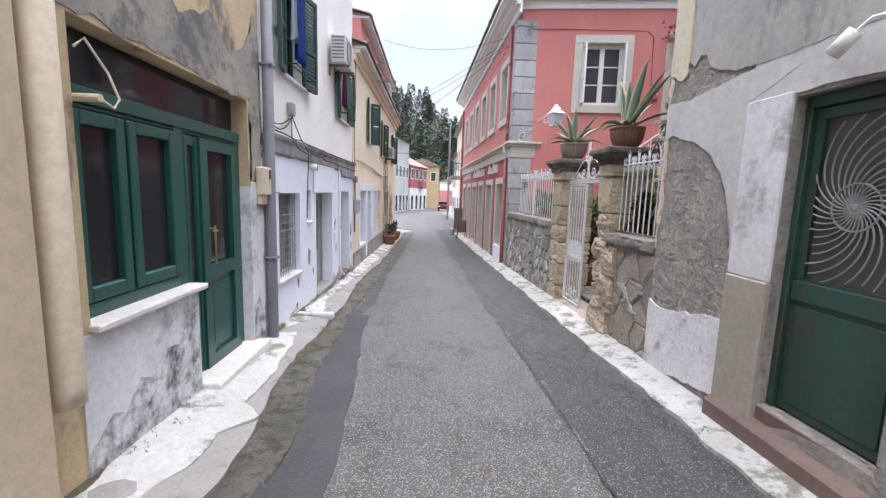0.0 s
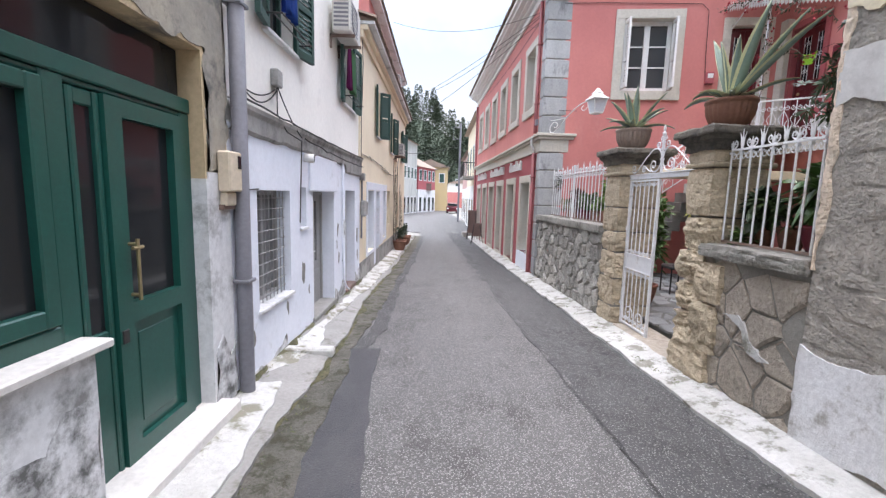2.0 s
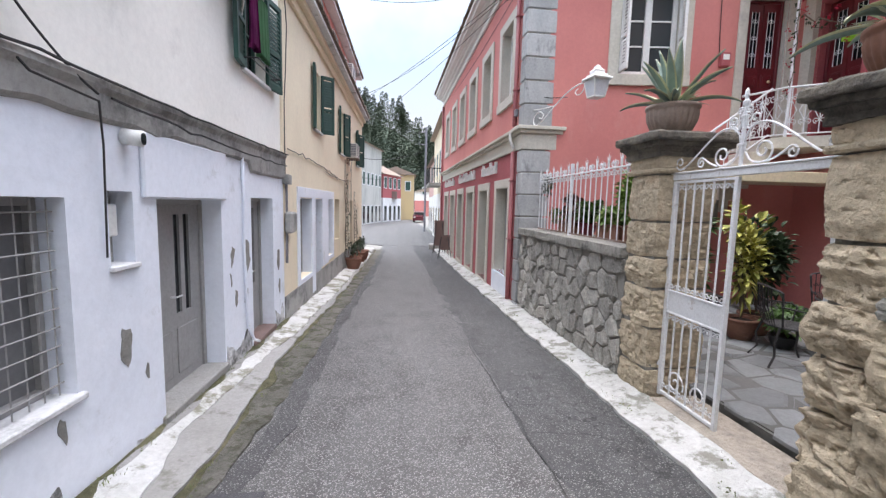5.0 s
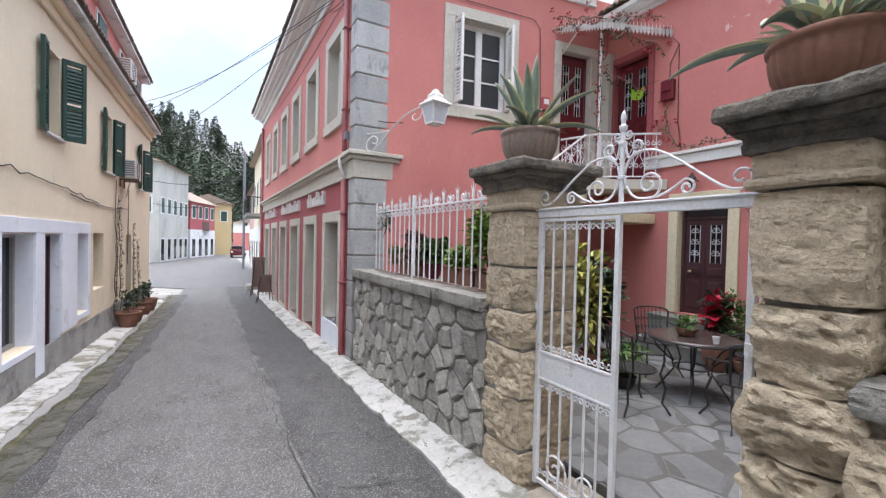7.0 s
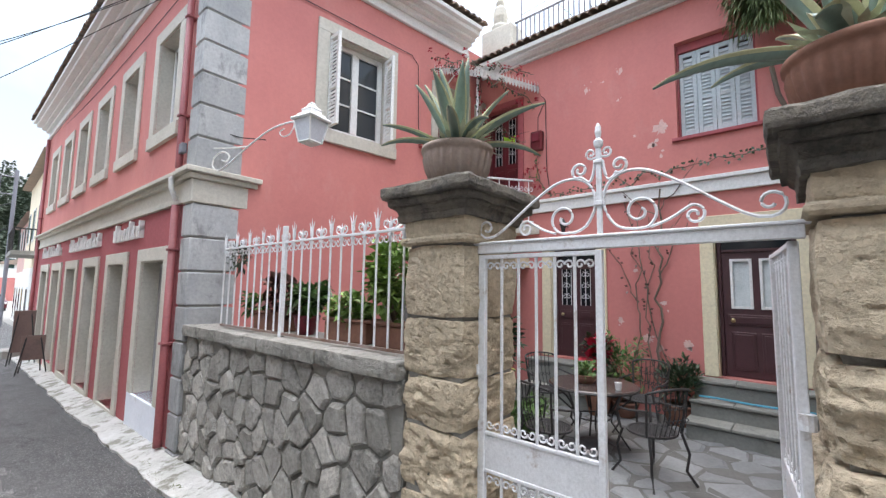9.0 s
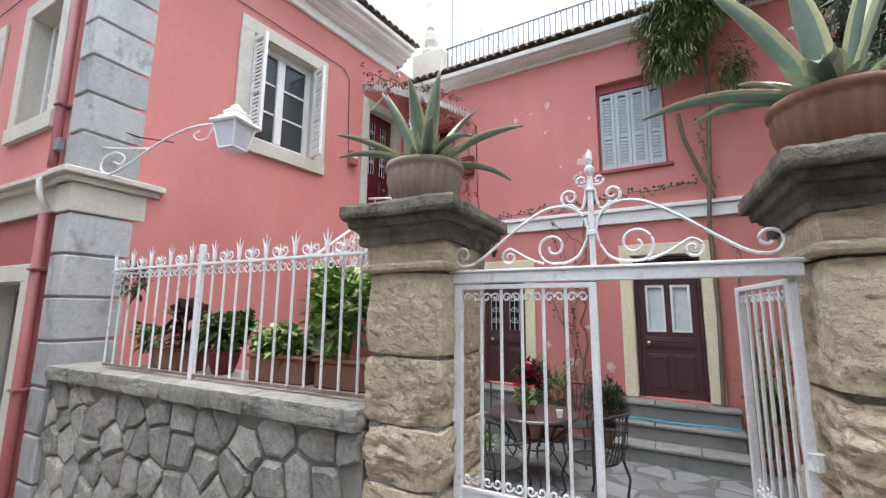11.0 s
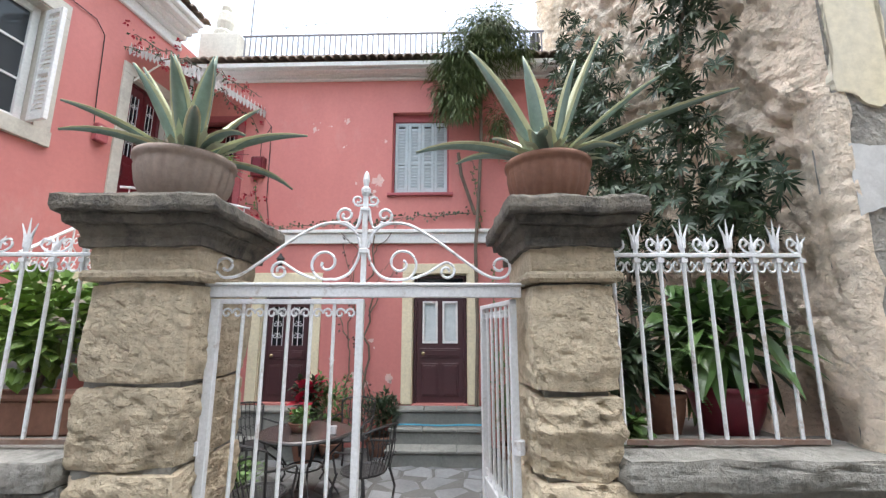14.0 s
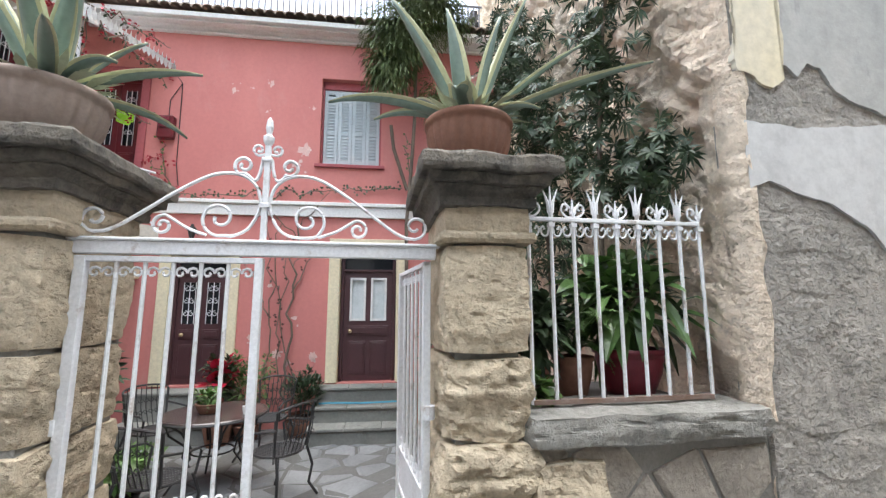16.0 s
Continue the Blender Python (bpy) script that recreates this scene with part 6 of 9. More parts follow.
t = tagged(part("garden_hose", tubes([(6.97, 5.9 + 0.15 * i, 0.595 + 0.006 * math.sin(i)) for i in range(10)], r=0.013), HOSE, None), "light blue hose lying on the step", "hose")

# roof terrace
t = thing("roof_railing", "white iron railing round the roof terrace", "railing", (7.8, 7.5, 7.2))
part("top_rail", tubes([(7.8, 4.6, 7.75), (7.8, 10.6, 7.75)], r=0.024), GREY_PIPE, t)
part("bottom_rail", tubes([(7.8, 4.6, 7.3), (7.8, 10.6, 7.3)], r=0.014), GREY_PIPE, t)
me = link_mesh("baluster", tubes([(0, 0, 7.1), (0, 0, 7.75)], r=0.017, sides=5), GREY_PIPE)
for k in range(56):
    o = new("baluster", me)
    o.location = (7.8, 4.65 + 5.9 * k / 55, 0)
    o.parent = t
    o.matrix_parent_inverse = t.matrix_world.inverted()
setting("roof_terrace", boxes(((7.6, 4.2, 6.75), (11.2, 11.1, 7.02)), ((7.7, 4.2, 6.9), (7.9, 10.7, 7.12))), OFFWHITE, "plain parapet of the roof terrace", "roof")
t = thing("roof_finial", "weathered stone pinnacle on the roof corner", "finial", (7.9, 11.05, 7.2))
part("base", rough(block((7.65, 10.6, 7.1), (8.15, 11.4, 7.75), 0.03), 0.02, 5), SURROUND, t)
part("pinnacle", rough(lathe([(0.2, 7.75), (0.22, 7.85), (0.14, 7.95), (0.17, 8.1), (0.15, 8.3), (0.08, 8.38), (0.1, 8.46), (0.08, 8.55), (0.02, 8.6)], 12, at=(7.9, 11.05, 0)), 0.02, 6), SURROUND, t)
t = thing("antenna", "thin television antenna and wires on the roof", "antenna", (7.9, 10.5, 7.3))
part("mast", tubes([(7.9, 10.5, 7.2), (7.9, 10.5, 9.4)], r=0.016), GREY_PIPE, t)
part("boom", tubes([(7.9, 10.9, 8.95), (7.9, 10.0, 9.35)], [(7.9, 11.3, 9.05), (7.9, 10.3, 9.4)], r=0.01), GREY_PIPE, t)
part("wire", tubes([(7.9, 10.5, 9.0), (8.4, 9.3, 7.4)], [(8.2, 9.5, 7.3), (8.2, 9.5, 11)], [(8.4, 7.7, 7.4), (8.0, 8.0, 11)], [(7.9, 10.5, 7.95), (7.9, 4.6, 8.5)], [(8.3, 9.0, 7.4), (8.0, 10.0, 10.5)], [(8.3, 6.3, 7.4), (8.3, 7.0, 11)], r=0.006), CABLE, t)

# ---------------------------------------------------------------- gate pillars


def eroded(bm, a, b, cut, erode, seed, scale=4.0, bulge=0.0, soften=0.12):
    """A stone block with worn faces."""
    lo, hi = Vector([min(p, q) for p, q in zip(a, b)]), Vector([max(p, q) for p, q in zip(a, b)])
    tmp = bmesh.new()
    bmesh.ops.create_cube(tmp, size=1)
    bmesh.ops.subdivide_edges(tmp, edges=tmp.edges, cuts=cut, use_grid_fill=True)
    c, s = (lo + hi) / 2, hi - lo
    for v in tmp.verts:
        f = v.co.copy()
        r = max(0.0, f.length - 0.62)
        p = Vector((c.x + f.x * s.x, c.y + f.y * s.y, c.z + f.z * s.z))
        p -= Vector((f.x * s.x, f.y * s.y, f.z * s.z)) * r * soften
        nv = noise.noise_vector(p * scale + Vector((seed, seed * 2, 0)))
        k = 0.75 * noise.noise(p * scale * 0.8 + Vector((0, seed, 3))) + 0.32 * noise.noise(Vector((p.x * 5, p.y * 5, p.z * 18)) + Vector((seed, 0, 0))) + 0.9 * max(0.0, noise.noise(Vector((p.x * 19, p.y * 19, p.z * 30))) - 0.12) + 0.45 * noise.noise(p * scale * 2.6 + Vector((seed, 5, 0)))
        out = Vector((f.x, f.y, 0))
        if out.length > 0.01:
            p += out.normalized() * (-erode * max(-0.4, k) + bulge)
        p += nv * erode * 0.35
        v.co = p
    me = bpy.data.meshes.new("tmp")
    tmp.to_mesh(me)
    tmp.free()
    bm.from_mesh(me)
    bpy.data.meshes.remove(me)
    return bm


def pillar(u0, u1, courses, erodes, label, depth=0.62, cap_z=2.24):
    t = thing("gate_pillar", label, "pillar", RIGHT @ Vector((0.3, (u0 + u1) / 2, 0)), "gate pillars")
    for k, ((z0, z1), er) in enumerate(zip(zip(courses, courses[1:]), erodes)):
        part("stone", eroded(bmesh.new(), (u0, -depth, z0 + 0.002), (u1, 0.0, z1 - 0.002), 30, er, k * 3.7 + u0, 5.0, 0.03 if er > 0.05 else 0.004, 0.42 if er > 0.05 else 0.3), SANDSTONE, t, "", W_RIGHT, False)
    ins = 0.03 if max(erodes) < 0.06 else 0.05
    part("core", block((u0 + ins, -depth + ins, -0.1), (u1 - ins, -ins, 2.4)), MORTAR, t, "", W_RIGHT)
    cu, hw = (u0 + u1) / 2, (u1 - u0) / 2
    prof = [(0.0, cap_z + 0.16), (0.03, cap_z + 0.162), (0.034, cap_z + 0.2), (0.028, cap_z + 0.206), (0.036, cap_z + 0.228), (0.06, cap_z + 0.248), (0.058, cap_z + 0.256), (0.084, cap_z + 0.258), (0.088, cap_z + 0.296), (0.082, cap_z + 0.302), (0.12, cap_z + 0.304), (0.127, cap_z + 0.325), (0.122, cap_z + 0.372), (0.1, cap_z + 0.39)]
    bm = bmesh.new()
    prev = None
    n = 26
    for o, z in prof:
        ring = []
        x0, x1, y0, y1 = u0 - o, u1 + o, -depth - o, o
        for s in range(4):
            for i in range(n):
                f = i / n
                p = ((x0 + (x1 - x0) * f, y0), (x1, y0 + (y1 - y0) * f), (x1 - (x1 - x0) * f, y1), (x0, y1 - (y1 - y0) * f))[s]
                q = Vector((p[0], p[1], z))
                q += 0.012 * noise.noise_vector(q * 6) + 0.006 * noise.noise_vector(q * 23)
                ring.append(bm.verts.new(q))
        if prev:
            for i in range(4 * n):
                bm.faces.new((prev[i], prev[(i + 1) % (4 * n)], ring[(i + 1) % (4 * n)], ring[i]))
        else:
            bm.faces.new(ring)
        prev = ring
    bm.faces.new(prev)
    part("neck", eroded(bmesh.new(), (u0 - 0.005, -depth, cap_z + 0.05), (u1 + 0.005, 0.005, cap_z + 0.17), 8, 0.012, u0, 6), SANDSTONE, t, "", W_RIGHT)
    part("neck_ring", rough(boxes(((u0 - 0.03, -depth - 0.03, cap_z), (u1 + 0.03, 0.03, cap_z + 0.05)), bevel=0.015), 0.008, 6), SANDSTONE, t, "", W_RIGHT)
    part("capital", bm, CAPSTONE, t, "dark lichen-covered moulded cap", W_RIGHT)
    return t


pillar(-4.25, -3.76, [-0.15, 0.3, 0.72, 1.12, 1.42, 1.78, 2.24], [0.03, 0.035, 0.04, 0.04, 0.028, 0.018], "squared sandstone gate pillar with a dark moulded cap")
pillar(-6.19, -5.80, [-0.1, 0.35, 0.72, 1.05, 1.38, 1.74, 2.24], [0.075, 0.08, 0.075, 0.06, 0.045, 0.022], "badly eroded sandstone gate pillar with a dark moulded cap")
t = thing("pillar_footing", "worn sandstone blocks bonded to the gate pillar", "stone", W_RIGHT @ Vector((-6.2, 0, -0.05)))
part("stone", eroded(bmesh.new(), (-6.42, -0.3, -0.05), (-5.85, 0.06, 0.42), 12, 0.05, 4.0, soften=0.3), SANDSTONE, t, "", W_RIGHT)
part("stone", eroded(bmesh.new(), (-6.48, -0.3, 0.4), (-6.15, 0.05, 0.9), 12, 0.06, 9.0, soften=0.3), SANDSTONE, t, "", W_RIGHT)
part("stone", eroded(bmesh.new(), (-6.5, -0.3, 0.9), (-6.17, 0.045, 1.3), 12, 0.05, 6.0, soften=0.3), SANDSTONE, t, "", W_RIGHT)

# ---------------------------------------------------------------- irregular stones


def cells(x0, x1, y0, y1, sx, sy, seed, gap):
    """Irregular convex cells that fill a rectangle, each shrunk by a gap."""
    rng = random.Random(seed)
    nx, ny = max(1, round((x1 - x0) / sx)), max(1, round((y1 - y0) / sy))
    pts = []
    for j in range(-1, ny + 1):
        for i in range(-1, nx + 1):
            pts.append((x0 + (i + 0.5 + (0.25 if j % 2 else -0.25) + rng.uniform(-0.38, 0.38)) * (x1 - x0) / nx, y0 + (j + 0.5 + rng.uniform(-0.38, 0.38)) * (y1 - y0) / ny))
    got = []
    for p in pts:
        if not (x0 < p[0] < x1 and y0 < p[1] < y1):
            continue
        poly = [(x0, y0), (x1, y0), (x1, y1), (x0, y1)]
        for q in pts:
            if q == p or abs(q[0] - p[0]) > 3 * sx or abs(q[1] - p[1]) > 3 * sy:
                continue
            nxv, nyv = q[0] - p[0], q[1] - p[1]
            l = math.hypot(nxv, nyv)
            nxv, nyv = nxv / l, nyv / l
            lim = l / 2 - gap
            res = []
            for a, b in zip(poly, poly[1:] + poly[:1]):
                da = (a[0] - p[0]) * nxv + (a[1] - p[1]) * nyv - lim
                db = (b[0] - p[0]) * nxv + (b[1] - p[1]) * nyv - lim
                if da <= 0:
                    res.append(a)
                if (da < 0) != (db < 0):
                    f = da / (da - db)
                    res.append((a[0] + (b[0] - a[0]) * f, a[1] + (b[1] - a[1]) * f))
            poly = res
            if len(poly) < 3:
                break
        if len(poly) >= 3:
            got.append((p, poly))
    return got


def stone_piece(parent, name, c, poly, mat, m, depth, face, seed):
    """A stone from an outline: a skirt, a rounded shoulder and an uneven face."""
    bm = bmesh.new()
    rng = random.Random(seed)
    base, mid, top = [], [], []
    tilt = (rng.uniform(-0.15, 0.15), rng.uniform(-0.15, 0.15))
    lift = rng.uniform(-0.3, 0.5) * depth
    pts = []
    for a, b in zip(poly, poly[1:] + poly[:1]):
        pts.append(a)
        if math.hypot(b[0] - a[0], b[1] - a[1]) > 0.09:
            pts.append(((a[0] + b[0]) / 2 + rng.uniform(-0.008, 0.008), (a[1] + b[1]) / 2 + rng.uniform(-0.008, 0.008)))
    for x, y in pts:
        dx, dy = x - c[0], y - c[1]
        base.append(bm.verts.new(face(x, y, -0.02)))
        mid.append(bm.verts.new(face(c[0] + dx * 0.97, c[1] + dy * 0.97, depth * 0.55 + lift * 0.5)))
        top.append(bm.verts.new(face(c[0] + dx * 0.82, c[1] + dy * 0.82, depth + lift + (dx * tilt[0] + dy * tilt[1]) * 0.5 + rng.uniform(-0.1, 0.1) * depth)))
    n = len(pts)
    for r, s in ((base, mid), (mid, top)):
        for k in range(n):
            bm.faces.new((r[k], r[(k + 1) % n], s[(k + 1) % n], s[k]))
    bm.faces.new(top)
    return part(name, bm, mat, parent, "", m)


def rubble_wall(u0, u1, z0, z1, label, seed, size=(0.27, 0.24), gap=0.012, proud=0.03, mat=RUBBLE, sill=0.12, wear=0.012):
    t = thing("fence_wall", label, "wall", RIGHT @ Vector((0, (u0 + u1) / 2, z0)))
    part("core", block((u0, -0.3, z0), (u1, -0.02, z1)), MORTAR, t, "grey mortar", W_RIGHT)
    for k, (c, poly) in enumerate(cells(u0 + 0.01, u1 - 0.01, z0, z1 - 0.01, size[0], size[1], seed, gap)):
        stone_piece(t, "stone", c, poly, mat, W_RIGHT, proud, lambda x, y, d: (x, d - 0.02, y), seed * 100 + k)
    n = max(1, round((u1 - u0) / 0.9))
    for k in range(n):
        a, b = u0 + (u1 - u0) * k / n, u0 + (u1 - u0) * (k + 1) / n
        part("coping", eroded(bmesh.new(), (a + 0.003, -0.36, z1), (b - 0.003, 0.05, z1 + sill), 14, wear, k * 2.2 + seed, 6), COPING, t, "", W_RIGHT)
    return t


rubble_wall(-3.76, -0.04, -0.25, 1.36, "grey rubble stone garden wall with concrete coping", 3)
rubble_wall(-7.36, -6.16, -0.2, 1.36, "low brown rubble wall with a thick worn stone sill", 8, (0.36, 0.3), 0.008, 0.014, BROWN_STONE, 0.125, 0.035)

# ---------------------------------------------------------------- iron fences and gate


def crown(bm, a, z, h, d):
    """A flared three-pointed spear head of flat iron."""
    tube(bm, [(a, d, z - 0.01), (a, d, z + h * 0.3)], 0.011, 5, 0.014)
    for k in (-1, 0, 1):
        tube(bm, [(a + k * 0.006, d, z + h * 0.15), (a + k * 0.016, d, z + h * 0.5), (a + k * 0.04, d, z + h * (1.05 - 0.17 * abs(k)))], 0.013, 5, 0.002)


def fence(u0, u1, z0, z1, n, d, label, posts=()):
    t = thing("iron_fence", label, "fence", RIGHT @ Vector((-d, (u0 + u1) / 2, z0)))
    part("bottom_rail", boxes(((u0, d - 0.012, z0), (u1, d + 0.012, z0 + 0.022))), IRON_RUST, t, "rusty bottom rail", W_RIGHT)
    part("top_rail", boxes(((u0, d - 0.012, z1), (u1, d + 0.012, z1 + 0.02)), bevel=0.003), IRON_WHITE, t, "", W_RIGHT)
    step = (u1 - u0) / (n - 1)
    for k in range(n):
        a = u0 + step * k
        bm = tubes([(a, d, z0), (a, d, z1)], r=0.0095, sides=6)
        box(bm, (a - 0.015, d - 0.015, z1 - 0.028), (a + 0.015, d + 0.015, z1 - 0.008))
        tall = k % 2
        crown(bm, a, z1 + (0.02 if tall else 0.03), 0.17 if tall else 0.085, d)
        part("bar", bm, IRON_WHITE, t, "", W_RIGHT)
        if not tall:
            for s in (-1, 1):
                if 0 <= k + s < n:
                    curl = [(a + s * 0.008, d, z1 + 0.025), (a + s * step * 0.28, d, z1 + 0.028), (a + s * step * 0.5, d, z1 + 0.055), (a + s * step * 0.44, d, z1 + 0.088), (a + s * step * 0.27, d, z1 + 0.085), (a + s * step * 0.24, d, z1 + 0.066), (a + s * step * 0.33, d, z1 + 0.06)]
                    part("scroll", tube(bmesh.new(), spline(curl, 4), 0.006, 5), IRON_WHITE, t, "", W_RIGHT)
        for s in (-1, 1):
            if 0 <= k + s < n:
                hang = [(a + s * 0.01, d, z1 - 0.02), (a + s * step * 0.16, d, z1 - 0.068), (a + s * step * 0.36, d, z1 - 0.072), (a + s * step * 0.46, d, z1 - 0.042), (a + s * step * 0.36, d, z1 - 0.026), (a + s * step * 0.28, d, z1 - 0.042)]
                part("tendril", tube(bmesh.new(), spline(hang, 4), 0.0055, 4), IRON_WHITE, t, "", W_RIGHT)
    for a in posts:
        part("post", boxes(((a - 0.025, d - 0.02, z0 - 0.04), (a + 0.025, d + 0.02, z1 + 0.17)), bevel=0.006), IRON_WHITE, t, "", W_RIGHT)
    return t


fence(-3.74, -0.62, 1.5, 2.38, 22, -0.16, "white iron fence with flared spear heads", (-1.95,))
fence(-7.19, -6.24, 1.5, 2.38, 9, -0.14, "short white iron fence with flared spear heads")

GD = -0.17


def gate_leaf(t, u0, u1, z0, z1, m):
    """One leaf of the gate in wall coordinates, from its hinge side u0 to its free side u1."""
    lo, hi = min(u0, u1), max(u0, u1)
    leaf = part("gate_leaf", boxes(((lo, -0.018, z0), (lo + 0.035, 0.018, z1)), ((hi - 0.045, -0.018, z0), (hi, 0.018, z1)), ((lo, -0.015, z1 - 0.025), (hi, 0.015, z1)), ((lo, -0.015, z0 + 0.02), (hi, 0.015, z0 + 0.05)), ((lo + 0.035, -0.012, z0 + 0.84), (hi - 0.045, 0.012, z0 + 0.86)), ((lo + 0.035, -0.012, z0 + 1.05), (hi - 0.045, 0.012, z0 + 1.07)), bevel=0.003), IRON_WHITE, t, "white flaking iron gate leaf", m)
    part("sheet_panel", boxes(((lo + 0.03, -0.006, z0 + 0.86), (hi - 0.04, 0.006, z0 + 1.05))), IRON_WHITE, leaf, "plain white sheet panel", m)
    n = 5
    for k in range(n):
        a = lo + 0.035 + (hi - lo - 0.08) * (k + 1) / (n + 1)
        part("bar", tubes([(a, 0, z0 + 0.04), (a, 0, z0 + 0.85)], [(a, 0, z0 + 1.06), (a, 0, z1 - 0.01)], r=0.009), IRON_WHITE, leaf, "", m)
    for zc, up in ((z1 - 0.07, -1), (z0 + 1.11, 1), (z0 + 0.8, -1), (z0 + 0.12, 1)):
        bm = bmesh.new()
        for k in range(n + 1):
            c = lo + 0.035 + (hi - lo - 0.08) * (k + 0.5) / (n + 1)
            for s in (-1, 1):
                tube(bm, scroll(c + s * 0.026, zc, 0.026, 0 if s < 0 else 180, s * up * 1.1, 0, 10, 0.3), 0.006, 4)
        part("scroll_band", bm, IRON_WHITE, leaf, "", m)
    bm = bmesh.new()
    for c, s in ((lo + (hi - lo) * 0.3, 1), (lo + (hi - lo) * 0.7, -1)):
        tube(bm, scroll(c, z0 + 0.2, 0.12, 200, s * 1.5, 0, 20, 0.15), 0.008, 5)
    part("lower_scroll", bm, IRON_WHITE, leaf, "", m)
    return leaf


gate = thing("iron_gate", "white wrought-iron double gate, one leaf open", "gate", RIGHT @ Vector((0.17, -5.0, 0.0)))
MG = W_RIGHT @ Matrix.Translation((0, GD, 0))
part("lintel", boxes(((-5.78, -0.02, 2.178), (-4.2, 0.02, 2.235)), ((-5.8, -0.03, 2.235), (-4.18, 0.03, 2.25)), bevel=0.004), IRON_WHITE, gate, "flat iron lintel bar", MG)
gate_leaf(gate, -4.25, -5.0, 0.06, 2.17, MG)
gate_leaf(gate, 0.0, 0.74, 0.06, 2.17, MG @ Matrix.Translation((-5.74, 0, 0)) @ Matrix.Rotation(radians(-84), 4, "Z"))
for zz in (0.35, 1.45):
    part("hinge", tubes([(-4.24, 0, zz), (-4.24, 0, zz + 0.06)], r=0.028, sides=10), IRON_WHITE, gate, "", MG)
    part("hinge", tubes([(-5.75, 0, zz), (-5.75, 0, zz + 0.06)], r=0.028, sides=10), IRON_WHITE, gate, "", MG)
C0 = -4.99
part("finial", boxes(((C0 - 0.013, -0.012, 2.25), (C0 + 0.013, 0.012, 2.7)), ((C0 - 0.024, -0.02, 2.4), (C0 + 0.024, 0.02, 2.425)), ((C0 - 0.024, -0.02, 2.62), (C0 + 0.024, 0.02, 2.64)), bevel=0.004), IRON_WHITE, gate, "", MG)
part("finial_tip", lathe([(0.013, 2.7), (0.024, 2.72), (0.026, 2.74), (0.012, 2.755), (0.018, 2.79), (0.014, 2.82), (0.003, 2.84)], 10, at=(C0, 0, 0)), IRON_WHITE, gate, "", MG)
for s in (-1, 1):
    big = [(C0 + s * x, 0, z) for x, z in ((0.018, 2.43), (0.04, 2.5), (0.09, 2.545), (0.16, 2.56), (0.25, 2.54), (0.38, 2.46), (0.5, 2.37), (0.6, 2.3), (0.66, 2.275))]
    end = scroll(C0 + s * 0.69, 2.335, 0.06, -90, s * 1.15, 0, 16, 0.25)
    part("scroll", tube(bmesh.new(), spline(big, 4)[:-1] + end, 0.008, 6), IRON_WHITE, gate, "", MG)
    inner = [(C0 + s * x, 0, z) for x, z in ((0.02, 2.42), (0.03, 2.37), (0.07, 2.3), (0.13, 2.27))] + scroll(C0 + s * 0.19, 2.35, 0.085, -110, s * 1.35, 0, 20, 0.2)
    part("scroll", tube(bmesh.new(), spline(inner, 3), 0.0075, 6), IRON_WHITE, gate, "", MG)
    low = [(C0 + s * x, 0, z) for x, z in ((0.24, 2.27), (0.32, 2.3), (0.4, 2.35))] + scroll(C0 + s * 0.42, 2.31, 0.045, 90, -s * 1.3, 0, 14, 0.25)
    part("scroll", tube(bmesh.new(), spline(low, 3), 0.0075, 6), IRON_WHITE, gate, "", MG)
    up = [(C0 + s * x, 0, z) for x, z in ((0.018, 2.46), (0.022, 2.5), (0.05, 2.53), (0.09, 2.56))] + scroll(C0 + s * 0.1, 2.6, 0.045, -60, s * 1.3, 0, 14, 0.25)
    part("scroll", tube(bmesh.new(), spline([(C0 + s * 0.02, 0, 2.63), (C0 + s * 0.03, 0, 2.57)] + up[2:], 3), 0.008, 6), IRON_WHITE, gate, "", MG)
    part("scroll", tube(bmesh.new(), [(C0, 0, 2.66)] + scroll(C0 + s * 0.04, 2.68, 0.028, -90, s * 1.1, 0, 12, 0.3), 0.007, 5), IRON_WHITE, gate, "", MG)
setting("gate_threshold", rough(block((-5.75, -0.5, -0.1), (-4.35, 0.0, 0.07), 0.015), 0.006, 4), BROWN_STONE, "worn brown-grey stone threshold below the gate", "threshold", W_RIGHT)

# ---------------------------------------------------------------- plants


def leaf(bm, p, d, up, ln, w, bend=0.25):
    """One pointed leaf from p along d, arched downwards; broad ones are folded along the midrib."""
    d, up = d.normalized(), up.normalized()
    s = d.cross(up)
    if s.length < 0.01:
        s = d.cross(Vector((1, 0, 0)))
    s.normalize()
    if w < 0.05:
        m = p + d * ln * 0.5 - Vector((0, 0, bend * ln * 0.15))
        e = p + d * ln - Vector((0, 0, bend * ln * 0.6))
        a, b, c, q = bm.verts.new(p), bm.verts.new(m + s * w / 2), bm.verts.new(m - s * w / 2), bm.verts.new(e)
        bm.faces.new((a, b, c))
        bm.faces.new((b, q, c))
        return
    nrm = s.cross(d)
    prev = None
    for f, k in ((0.0, 0.04), (0.2, 0.78), (0.45, 1.0), (0.75, 0.6), (1.0, 0.02)):
        c = p + d * ln * f - Vector((0, 0, bend * ln * 0.6 * f * f))
        row = [bm.verts.new(c + s * w * 0.5 * k + nrm * w * 0.16 * k), bm.verts.new(c), bm.verts.new(c - s * w * 0.5 * k + nrm * w * 0.16 * k)]
        if prev:
            bm.faces.new((prev[0], prev[1], row[1], row[0]))
            bm.faces.new((prev[1], prev[2], row[2], row[1]))
        prev = row


